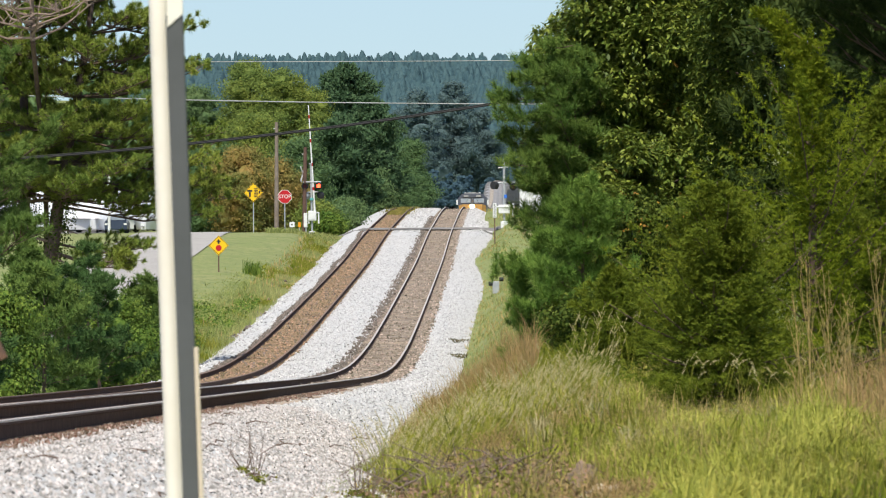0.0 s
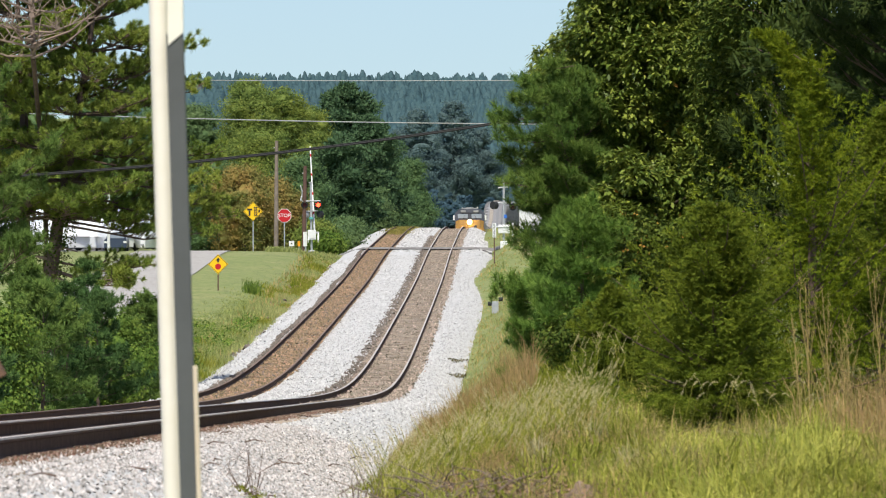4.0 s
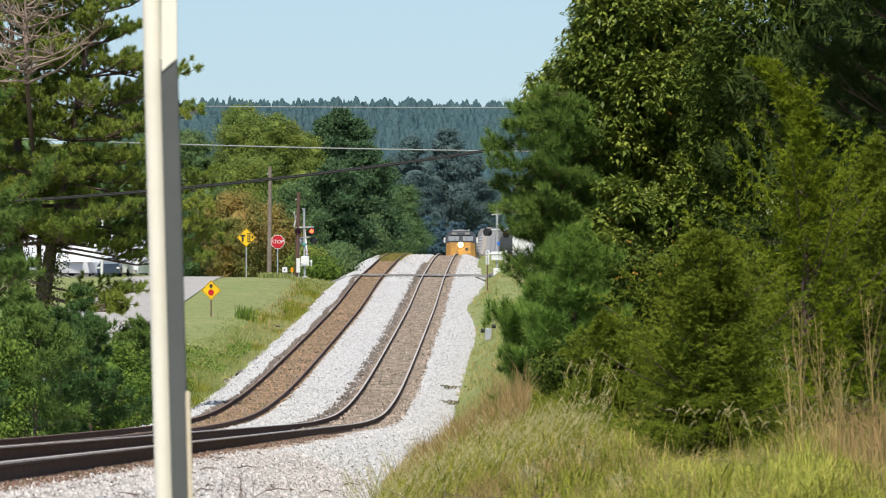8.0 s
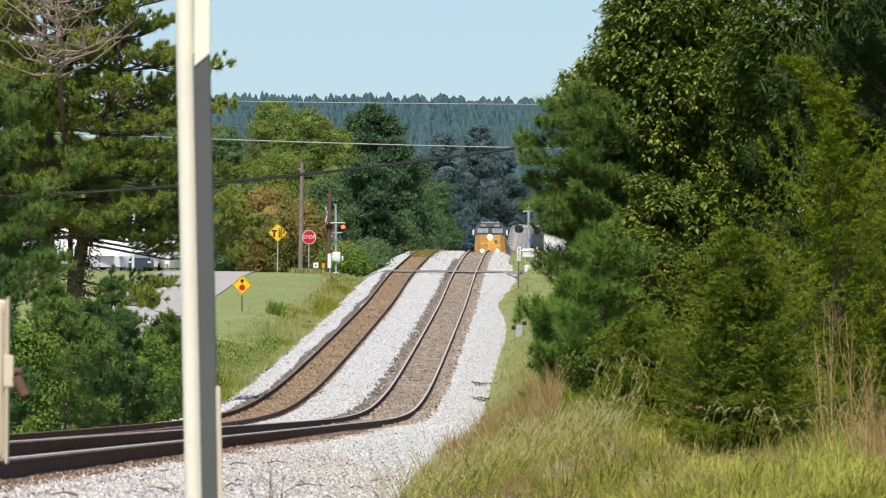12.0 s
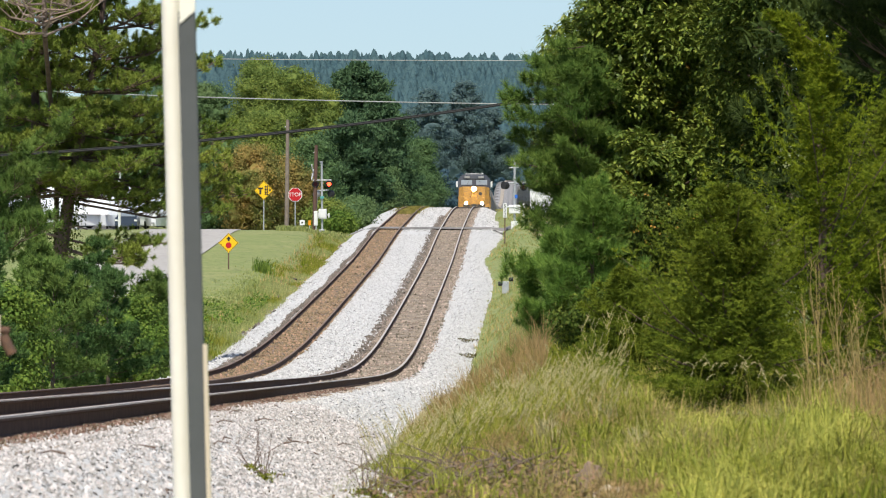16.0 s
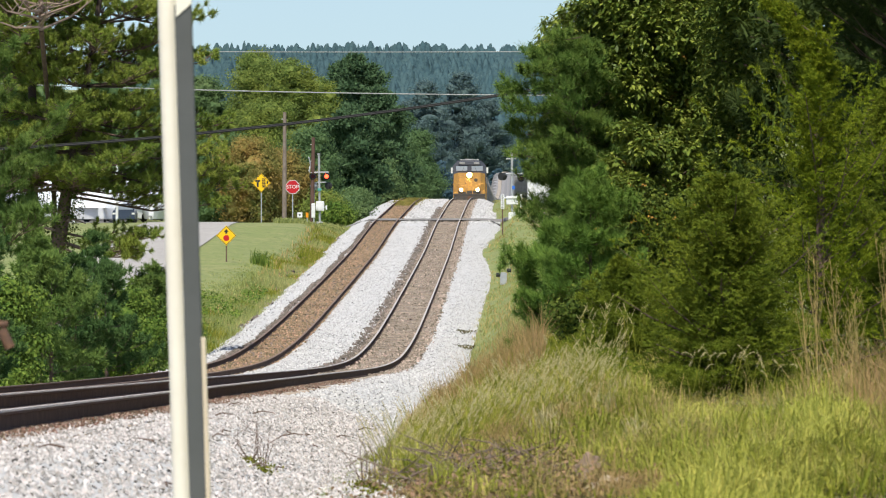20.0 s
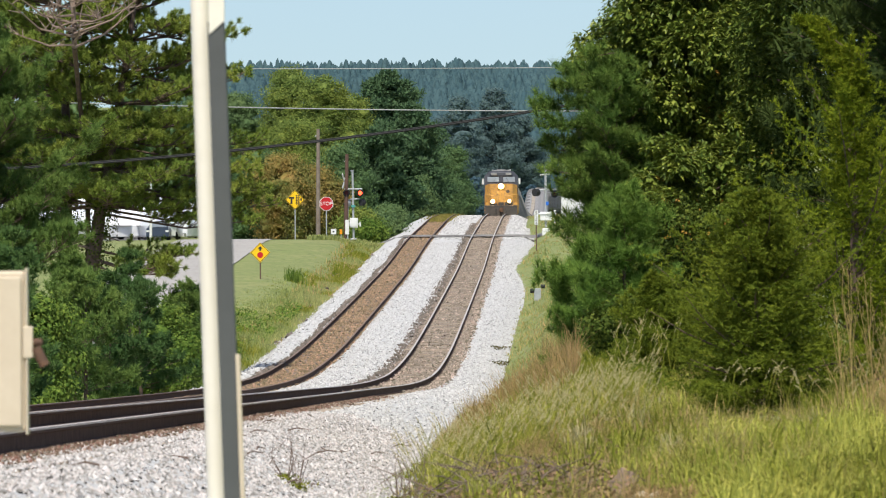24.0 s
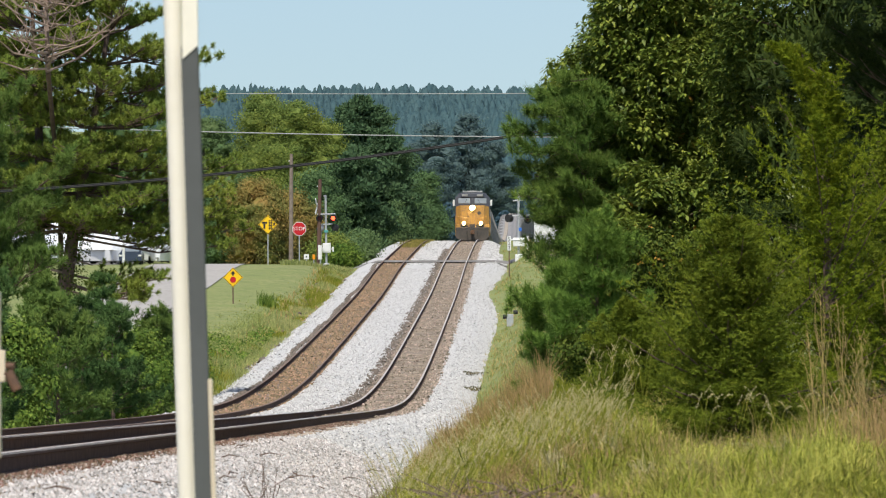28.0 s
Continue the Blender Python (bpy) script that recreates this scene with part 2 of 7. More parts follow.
M_VALLEY = material("hazed_valley_leaves", (0.044, 0.082, 0.108), (0.064, 0.108, 0.13), 0.85, 0.14, third=(0.038, 0.07, 0.095), through_light=0.2, spec=0.02)
M_GREAT_TREE = leaf("hazed_great_tree_leaves", (0.084, 0.13, 0.13), (0.106, 0.152, 0.148), 0.1, 0.3, 0.5)
M_GRASS_OLIVE = leaf("olive_grass", (0.115, 0.115, 0.022), (0.245, 0.21, 0.065), 0.35, 0.8, 0.3, stretch=(2.2, 0.3, 1))
M_GRASS = leaf("meadow_grass", (0.098, 0.122, 0.012), (0.205, 0.202, 0.034), 0.35, 0.8, 0.3, stretch=(2.0, 0.25, 1))
M_DRYGRASS = leaf("dry_grass", (0.38, 0.29, 0.12), (0.28, 0.2, 0.08), 0.3, 0.8, 0.3)
M_REDGRASS = leaf("reddish_grass", (0.28, 0.18, 0.085), (0.24, 0.185, 0.075), 0.3, 0.8, 0.3)
M_FIELD_GRASS = leaf("field_grass", (0.145, 0.185, 0.05), (0.265, 0.262, 0.105), 0.3, 0.35, 0.25)
M_BRIGHT_GRASS = leaf("bright_meadow_grass", (0.215, 0.24, 0.034), (0.385, 0.36, 0.085), 0.35, 0.8, 0.32, stretch=(2.0, 0.25, 1))
# darker copy of the broad leaves, with shade put into the base colour
M_UNDER = leaf("shade_toned_leaves", (0.04, 0.064, 0.012), (0.07, 0.092, 0.016), 0.5, 0.9, 0.12)
M_DULL_CEDAR = leaf("olive_cedar_sprays", (0.06, 0.085, 0.009), (0.105, 0.125, 0.013), 0.3, 1.5, 0.12)
M_SEED = leaf("seed_heads", (0.41, 0.36, 0.2), (0.31, 0.265, 0.13), 0.25, 3.0, 0.35)
M_WHITEPOST = material("white_painted_steel", (0.82, 0.77, 0.66), (0.74, 0.68, 0.56), 0.55, 2.5, 0.05, 20)
M_BOXPAINT = material("cream_painted_box", (0.66, 0.56, 0.42), (0.56, 0.46, 0.33), 0.55, 4.0, 0.05, 20)
M_RUST = material("rusty_iron", (0.17, 0.09, 0.05), (0.09, 0.055, 0.04), 0.85, 14.0)
M_GALV = material("galvanised_steel", (0.45, 0.46, 0.46), (0.33, 0.34, 0.35), 0.5, 5.0, metal=0.3)
M_WHITE = material("white_paint", (0.76, 0.76, 0.74), (0.62, 0.62, 0.6), 0.5, 3.0)
M_YELLOW = material("yellow_sign_face", (0.85, 0.52, 0.01), (0.78, 0.47, 0.01), 0.5, 2.0)
M_RED = material("red_sign_face", (0.5, 0.015, 0.02), (0.42, 0.012, 0.018), 0.5, 2.0)
M_BLACK = material("black_paint", (0.02, 0.02, 0.02), (0.03, 0.03, 0.03), 0.6, 3.0)
M_POLE = material("weathered_pole", (0.24, 0.2, 0.16), (0.16, 0.125, 0.1), 0.95, 3.0, 0.3, 20)
M_POLE_BROWN = material("brown_pole", (0.13, 0.075, 0.055), (0.09, 0.055, 0.045), 0.95, 3.0, 0.3, 20)
M_CABLE = material("black_cable", (0.014, 0.014, 0.015), (0.025, 0.025, 0.025), 0.7, 8.0)
M_WIRE = material("aluminium_wire", (0.3, 0.31, 0.3), (0.23, 0.24, 0.23), 0.5, 8.0)
M_LOCO_YELLOW = material("locomotive_yellow", (0.56, 0.29, 0.06), (0.4, 0.22, 0.06), 0.6, 1.0, third=(0.27, 0.16, 0.08))
M_LOCO_BLUE = material("locomotive_dark_blue", (0.05, 0.06, 0.085), (0.08, 0.085, 0.1), 0.55, 1.2)
M_LOCO_DIRT = material("grimy_underframe", (0.06, 0.055, 0.05), (0.1, 0.085, 0.07), 0.9, 2.0)
M_LOCO_GREY = material("grey_roof", (0.3, 0.3, 0.29), (0.2, 0.2, 0.2), 0.8, 2.0)
# pale blue-grey: the sky's reflection is put into the glass colour
M_GLASS = material("sky_toned_glass", (0.34, 0.38, 0.42), (0.24, 0.28, 0.32), 0.12, 1.0, spec=0.6)
M_CAR = material("dusty_hopper_steel", (0.3, 0.292, 0.288), (0.23, 0.222, 0.22), 0.85, 0.5, third=(0.18, 0.172, 0.17))
M_CAR_DARK = material("dark_hopper_steel", (0.24, 0.235, 0.235), (0.18, 0.175, 0.175), 0.85, 0.5)
M_CAR_TAN = material("tan_dusty_steel", (0.37, 0.32, 0.265), (0.29, 0.25, 0.2), 0.85, 0.8)
M_LAMP = glow("headlamp_glow", (1.0, 0.86, 0.5), 60)
M_SIGNAL = glow("red_lamp_glow", (1.0, 0.06, 0.02), 7)
M_SIGNAL_OFF = material("dark_red_lens", (0.09, 0.01, 0.015), (0.07, 0.01, 0.012), 0.25, 3.0)
M_AMBER = material("orange_marker", (0.8, 0.3, 0.01), (0.7, 0.26, 0.01), 0.5, 3.0)
M_BOAT = material("white_gelcoat", (0.8, 0.81, 0.82), (0.7, 0.71, 0.72), 0.35, 1.0)
M_BLUE = material("blue_sign_face", (0.03, 0.16, 0.6), (0.03, 0.13, 0.5), 0.5, 3.0)
# blue raised for the air haze over the trees past the crossing
M_SMALL_TREE = leaf("mixed_green_leaves", (0.072, 0.125, 0.052), (0.11, 0.152, 0.058), 0.16, 0.4, 0.25)
M_TURNING = leaf("turning_leaves", (0.3, 0.2, 0.03), (0.22, 0.1, 0.03), 0.4, 2.0, 0.2)
M_DEADLEAF = leaf("dead_brown_leaves", (0.2, 0.135, 0.08), (0.13, 0.085, 0.05), 0.35, 2.0, 0.05)
M_TAN_EARTH = material("trodden_tan_earth", (0.42, 0.33, 0.22), (0.34, 0.26, 0.17), 0.95, 1.2, 0.6, 14.0, third=(0.3, 0.27, 0.13))
M_DIRT = material("bare_reddish_earth", (0.26, 0.18, 0.12), (0.17, 0.12, 0.085), 0.95, 3.0, 0.8, 14.0)
M_SANDSTONE = material("pale_sandstone", (0.5, 0.42, 0.3), (0.38, 0.31, 0.22), 0.95, 5.0, 0.5, 20.0)
M_TWIG = material("dead_twigs", (0.13, 0.09, 0.07), (0.2, 0.15, 0.12), 0.95, 8.0)
M_LITTER = material("blue_plastic_litter", (0.12, 0.3, 0.65), (0.3, 0.45, 0.7), 0.3, 8.0)
M_PLATE = material("rusty_tie_plate", (0.2, 0.09, 0.05), (0.12, 0.06, 0.04), 0.9, 12.0)
M_SIGNGREEN = material("teal_signal_cover", (0.1, 0.35, 0.33), (0.08, 0.28, 0.27), 0.6, 4.0)
M_CAR_BLUE = material("dark_blue_car_paint", (0.04, 0.055, 0.09), (0.05, 0.065, 0.1), 0.3, 2.0)
M_SIDE_ROAD = material("pale_worn_asphalt", (0.33, 0.31, 0.285), (0.4, 0.375, 0.345), 0.9, 0.5, 0.3, 30.0, third=(0.28, 0.26, 0.235))
# dark grey that stands for the shade on the second post
M_SHADEPOST = material("shade_grey_steel", (0.1, 0.103, 0.1), (0.08, 0.083, 0.08), 0.6, 2.5, 0.05, 20)


# ---- builders ----
def mesh_object(name, mesh, mat, parent=None, label=""):
    if mat and not mesh.materials:
        mesh.materials.append(mat)
    ob = new(name, mesh)
    if parent:
        ob.parent = parent
    if label:
        ob["label"] = label
    return ob


def part(name, bm, mat, parent=None, label=""):
    """Links a bmesh as one mesh object under a thing or a part."""
    me = bpy.data.meshes.new(name)
    bm.to_mesh(me)
    bm.free()
    return mesh_object(name, me, mat, parent, label)


def soup(name, verts, sizes, mat, parent=None, label=""):
    """One mesh from an array of corners, in faces of the given corner count, one after another."""
    me = bpy.data.meshes.new(name)
    n = len(verts)
    me.vertices.add(n)
    me.vertices.foreach_set("co", np.asarray(verts, dtype=np.float32).ravel())
    me.loops.add(n)
    me.loops.foreach_set("vertex_index", np.arange(n, dtype=np.int32))
    f = n // sizes
    me.polygons.add(f)
    me.polygons.foreach_set("loop_start", np.arange(0, n, sizes, dtype=np.int32))
    me.update(calc_edges=True)
    return mesh_object(name, me, mat, parent, label)


def thing(name, m, label, category, group="", kind=""):
    ob = new(name)
    ob.empty_display_size = 0.2
    ob.matrix_world = m
    return tagged(ob, label, category, group, kind)


def box(bm, x0, x1, y0, y1, z0, z1, bevel=0.0, m=None):
    r = bmesh.ops.create_cube(bm, size=1.0)
    vs = r["verts"]
    for v in vs:
        v.co = Vector((x0 + (v.co.x + 0.5) * (x1 - x0), y0 + (v.co.y + 0.5) * (y1 - y0), z0 + (v.co.z + 0.5) * (z1 - z0)))
    if bevel:
        es = list({e for v in vs for e in v.link_edges})
        r = bmesh.ops.bevel(bm, geom=es, offset=bevel, segments=2, affect="EDGES", profile=0.5)
        vs = r["verts"]
    if m is not None:
        bmesh.ops.transform(bm, matrix=m, verts=list({v for v in vs}))
    return bm


def boxed(*args, **kw):
    return box(bmesh.new(), *args, **kw)


def tube(bm, pts, radii, sides=8, cap=True):
    rings = []
    pts = [Vector(p) for p in pts]
    for i, p in enumerate(pts):
        d = (pts[min(i + 1, len(pts) - 1)] - pts[max(i - 1, 0)]).normalized()
        ref = Vector((0, 0, 1)) if abs(d.z) < 0.9 else Vector((1, 0, 0))
        u = d.cross(ref).normalized()
        w = d.cross(u).normalized()
        rings.append([bm.verts.new(p + (u * math.cos(2 * math.pi * k / sides) + w * math.sin(2 * math.pi * k / sides)) * radii[i]) for k in range(sides)])
    for a, b in zip(rings, rings[1:]):
        for k in range(sides):
            bm.faces.new((a[k], a[(k + 1) % sides], b[(k + 1) % sides], b[k]))
    if cap:
        bm.faces.new(rings[0][::-1])
        bm.faces.new(rings[-1])
    return bm


def rod(p, q, r, sides=10):
    return tube(bmesh.new(), [p, q], [r, r], sides)


def prism(outline, y0, y1):
    """A flat outline in x and z, thick from y0 to y1."""
    bm = bmesh.new()
    a = [bm.verts.new((x, y0, z)) for x, z in outline]
    b = [bm.verts.new((x, y1, z)) for x, z in outline]
    bm.faces.new(a)
    bm.faces.new(b[::-1])
    for i in range(len(a)):
        j = (i + 1) % len(a)
        bm.faces.new((a[j], a[i], b[i], b[j]))
    bmesh.ops.recalc_face_normals(bm, faces=bm.faces)
    return bm


def lettering(text, size, name, mat, parent, at, label=""):
    """Raised letters that face the -y side."""
    cu = bpy.data.curves.new(name, "FONT")
    cu.body, cu.size, cu.align_x, cu.align_y, cu.extrude = text, size, "CENTER", "CENTER", 0.004
    tmp = bpy.data.objects.new(name, cu)
    scene.collection.objects.link(tmp)
    bpy.context.view_layer.update()
    me = bpy.data.meshes.new_from_object(tmp.evaluated_get(bpy.context.evaluated_depsgraph_get()))
    bpy.data.objects.remove(tmp)
    me.transform(pose(*at, 90, 0, 0))
    return mesh_object(name, me, mat, parent, label)


rng = np.random.default_rng(7)


def unit(v):
    return v / np.maximum(np.linalg.norm(v, axis=-1, keepdims=True), 1e-9)


def leaf_quads(P, N, length, width, droop=0.0):
    """Rhombic leaves at P, facing N, of the given length and width (arrays or numbers)."""
    n = len(P)
    t = unit(np.cross(N, rng.normal(size=(n, 3))))
    if droop:
        t = unit(t * (1 - droop) + np.array([0, 0, -1.0]) * droop)
    b = unit(np.cross(N, t))
    L = (np.ones(n) * length)[:, None]
    W = (np.ones(n) * width)[:, None]
    fold = N * L * 0.18
    v = np.stack([P - t * L / 2, P + b * W / 2 + fold, P + t * L / 2, P - b * W / 2 + fold], axis=1)
    return v.reshape(-1, 3)


def leaf_tris(P, N, length):
    """Three-cornered leaves for trees far off."""
    n = len(P)
    t = unit(np.cross(N, rng.normal(size=(n, 3))))
    b = np.cross(N, t)
    L = (np.ones(n) * length)[:, None]
    return np.stack([P - t * L * 0.5, P + t * L * 0.5 + b * L * 0.15, P - t * L * 0.05 + b * L * 0.75], axis=1).reshape(-1, 3)


def spikes(P, D, length, width):
    """Thin three-cornered needles or sprays from P along D."""
    n = len(P)
    side = unit(np.cross(D, rng.normal(size=(n, 3)) * 0.8 + np.array([-0.35, -0.75, 1.0])))
    L = (np.ones(n) * length)[:, None]
    W = (np.ones(n) * width)[:, None]
    return np.stack([P - side * W / 2, P + side * W / 2, P + D * L], axis=1).reshape(-1, 3)


def blades(P, height, lean, width):
    """Bent grass blades: a lower and an upper piece each, as quads that narrow to a tip."""
    n = len(P)
    az = rng.uniform(0, 2 * np.pi, n)
    out = np.stack([np.cos(az), np.sin(az), np.zeros(n)], 1)
    side = np.stack([-np.sin(az + rng.normal(0, 0.7, n)), np.cos(az + rng.normal(0, 0.7, n)), np.zeros(n)], 1)
    h = (np.ones(n) * height)[:, None]
    k = (np.ones(n) * lean)[:, None]
    w = (np.ones(n) * width)[:, None]
    up = np.array([0, 0, 1.0])
    mid = P + up * h * 0.62 + out * h * k * 0.3
    tip = P + up * h * (1 - 0.4 * k) + out * h * k
    lower = np.stack([P - side * w / 2, P + side * w / 2, mid + side * w * 0.4, mid - side * w * 0.4], 1)
    upper = np.stack([mid - side * w * 0.4, mid + side * w * 0.4, tip + side * w * 0.06, tip - side * w * 0.06], 1)
    return np.concatenate([lower.reshape(-1, 3), upper.reshape(-1, 3)]), tip


def lobes_cloud(lobes, n, clump=0.35, per=22, shell=0.35, stray=0.35):
    """Leaf places and outward normals in clumps near the skin of the given lobes (x, y, z, rx, ry, rz)."""
    lobes = np.array(lobes, float)
    area = (lobes[:, 3] * lobes[:, 5]) ** 0.9
    m = max(1, n // per)
    pick = rng.choice(len(lobes), m, p=area / area.sum())
    d = unit(rng.normal(size=(m, 3)))
    r = 1 - shell * rng.random((m, 1)) ** 1.6 + rng.normal(0, 0.06, (m, 1))
    C = lobes[pick, :3] + d * r * lobes[pick, 3:]
    size = clump * rng.uniform(0.55, 1.35, (m, 1))
    o = rng.normal(size=(m, per, 3)) * size[:, None] * np.array([1, 1, 0.6])
    P = (C[:, None] + o).reshape(-1, 3)
    N = unit(np.repeat(d, per, 0) * 0.5 + unit(o).reshape(-1, 3) * 0.7 + rng.normal(size=(m * per, 3)) * stray + np.array([0, 0, 0.25]))
    return P, N


ICO = bmesh.new()
bmesh.ops.create_icosphere(ICO, subdivisions=2, radius=1)
ICO_CO = np.array([v.co[:] for v in ICO.verts])
ICO_FACES = np.array([[v.index for v in f.verts] for f in ICO.faces])
ICO.free()


def lumps(centres, radii, squash=0.8, rough=0.28):
    """Uneven leafy lumps that fill a crown's inside, as loose triangles."""
    n = len(centres)
    k = 1 + rng.normal(0, rough * 0.5, (n, len(ICO_CO), 1)) + rough * np.sin(ICO_CO[None] @ rng.normal(0, 3, (n, 3, 1)) + rng.uniform(0, 6, (n, 1, 1)))
    V = np.asarray(centres)[:, None] + ICO_CO[None] * k * np.asarray(radii)[:, None] * squash
    return V[:, ICO_FACES].reshape(-1, 3)


def broad_tree(name, x, d, label, lobes, height, leaves, leaf_size, mat, clump=0.4, trunk=0.16, base=None, group="", category="tree", per=22, droop=0.0, slim=0.62, shell=0.35, stray=0.35, far_off=False):
    """A broad-leaved tree: trunk, limbs to its lobes, and a crown of leaves in clumps."""
    z = float(ground_height(np.array(x), np.array(d))) - 0.05 if base is None else base
    t = thing(name, pose(x, d, z), label, category, group)
    bm = bmesh.new()
    top = height * 0.75
    tube(bm, [(0, 0, -0.2), (0.05, 0, top * 0.4), (-0.06, 0.05, top * 0.75), (0, 0, top)], [trunk * 1.25, trunk, trunk * 0.7, trunk * 0.25], 8)
    part("trunk", bm, M_BARK, t)
    for lb in lobes:
        s = Vector((0, 0, min(top, max(0.2, lb[2] - lb[5] * 0.9))))
        q = Vector(lb[:3])
        part("limb", tube(bmesh.new(), [s, s.lerp(q, 0.5) + Vector((0, 0, 0.1)), q], [trunk * 0.5, trunk * 0.32, trunk * 0.1], 6), M_BARK, t)
    P, N = lobes_cloud(lobes, leaves, clump, per, shell, stray)
    s = leaf_size * rng.uniform(0.7, 1.3, len(P))
    if far_off:
        lb = np.array(lobes)
        soup("crown", np.concatenate([lumps(lb[:, :3], lb[:, 3:], 0.6, 0.16), leaf_tris(P, N, s)]), 3, mat, t)
    else:
        soup("crown", leaf_quads(P, N, s, s * slim, droop), 4, mat, t)
    return t


def random_lobes(w, h, low, count, seed, depth=None):
    """Lobes that fill an uneven crown of width w from height low to h."""
    r = random.Random(seed)
    out = []
    for i in range(count):
        u = (i + r.random()) / count
        z = low + (h - low) * u
        reach = w / 2 * math.sin(math.pi * (0.18 + 0.8 * u)) ** 0.7
        a = i * 2.4 + r.random()
        q = reach * r.uniform(0.25, 0.72)
        s = max(0.18 * w, reach * r.uniform(0.4, 0.62))
        out.append((math.cos(a) * q, math.sin(a) * q * (depth or 1), min(z, h - s * 0.6), s, s, s * r.uniform(0.6, 0.85)))
    return out


def pads_of_needles(pads, per, length, width):
    """Flat bunches of needles (x, y, z, radius, flatness) that bristle up and outwards."""
    pads = np.array(pads, float)
    n = len(pads)
    o = unit(rng.normal(size=(n, per, 3))) * rng.random((n, per, 1)) ** 0.45
    P = pads[:, None, :3] + o * pads[:, None, 3:4] * np.stack([np.ones(n), np.ones(n), pads[:, 4]], 1)[:, None]
    D = unit(o * 0.7 + rng.normal(size=(n, per, 3)) * 0.55 + np.array([0, 0, 0.45]))
    m = n * per
    return spikes(P.reshape(-1, 3), D.reshape(-1, 3), length * rng.uniform(0.6, 1.2, m), width * rng.uniform(0.7, 1.2, m))


def pine(name, x, d, label, height, reach, first, mat, per=220, needle=0.22, width=0.035, trunk=0.22, lean=0.0, seed=1, flat=0.2, levels=13, base=None,
         pad=0.5, flatness=0.4, extra=(), shape=1.6, bunches=4, inner=0.35):
    """A pine: tapered trunk, whorls of limbs, and flat bunches of needles along each limb's outer part."""
    r = random.Random(seed)
    z = float(ground_height(np.array(x), np.array(d))) - 0.05 if base is None else base
    t = thing(name, pose(x, d, z), label, "tree")
    axis = lambda h: Vector((lean * h + 0.06 * math.sin(h * 0.9 + seed), 0.04 * math.cos(h * 1.1), h))
    steps = 9
    part("trunk", tube(bmesh.new(), [axis(height * i / steps) for i in range(steps + 1)], [trunk * (1.15 - i / steps * 1.05) for i in range(steps + 1)], 9), M_BARK, t)
    pads = []
    ends = []
    for i in range(levels):
        u = i / (levels - 1)
        h = first + (height - first) * u ** 0.95
        n = r.randint(4, 6)
        a0 = r.random() * 6.28
        for k in range(n):
            a = a0 + 6.28 * k / n + r.uniform(-0.35, 0.35)
            full = reach * (1 - u ** shape) * r.uniform(0.5, 1.15) + reach * 0.08
            ends.append((h, axis(h) + Vector((math.cos(a) * full, math.sin(a) * full, full * (flat * r.uniform(-0.7, 1.1) + 0.45 * u)))))
    for q in extra:
        ends.append((q[2] - 0.3, Vector(q)))
    for h, tip in ends:
        s = axis(h)
        full = (tip - s).length
        mid = s.lerp(tip, 0.5) + Vector((0, 0, -0.04 * full))
        part("limb", tube(bmesh.new(), [s, mid, tip], [trunk * 0.22, trunk * 0.14, trunk * 0.04], 5, False), M_BARK, t)
        for j in range(max(1, round(bunches * (0.4 + full / reach)))):
            f = r.uniform(inner, 1.02)
            p = s.lerp(mid, f * 2) if f < 0.5 else mid.lerp(tip, f * 2 - 1)
            w = full * 0.13
            pads.append((p.x + r.gauss(0, w), p.y + r.gauss(0, w), p.z + abs(r.gauss(0, 0.15)) * pad, pad * r.uniform(0.6, 1.25), flatness * r.uniform(0.7, 1.4)))
    soup("foliage", pads_of_needles(pads, per, needle, width), 3, mat, t)
    return t


def bursts(C, A, per, length, width, open_up=0.6):
    """Round tufts of needles: at each place C, needles that fan out about the shoot's direction A."""
    n = len(C)
    D = unit(A[:, None] * 0.55 + rng.normal(size=(n, per, 3)) * open_up + np.array([0, 0, 0.12])).reshape(-1, 3)
    P = (C[:, None] - A[:, None] * length * rng.random((n, per, 1)) * 0.75).reshape(-1, 3)
    size = np.repeat(rng.uniform(0.75, 1.2, n), per)
    return spikes(P, D, size * length * rng.uniform(0.65, 1.1, n * per), width)


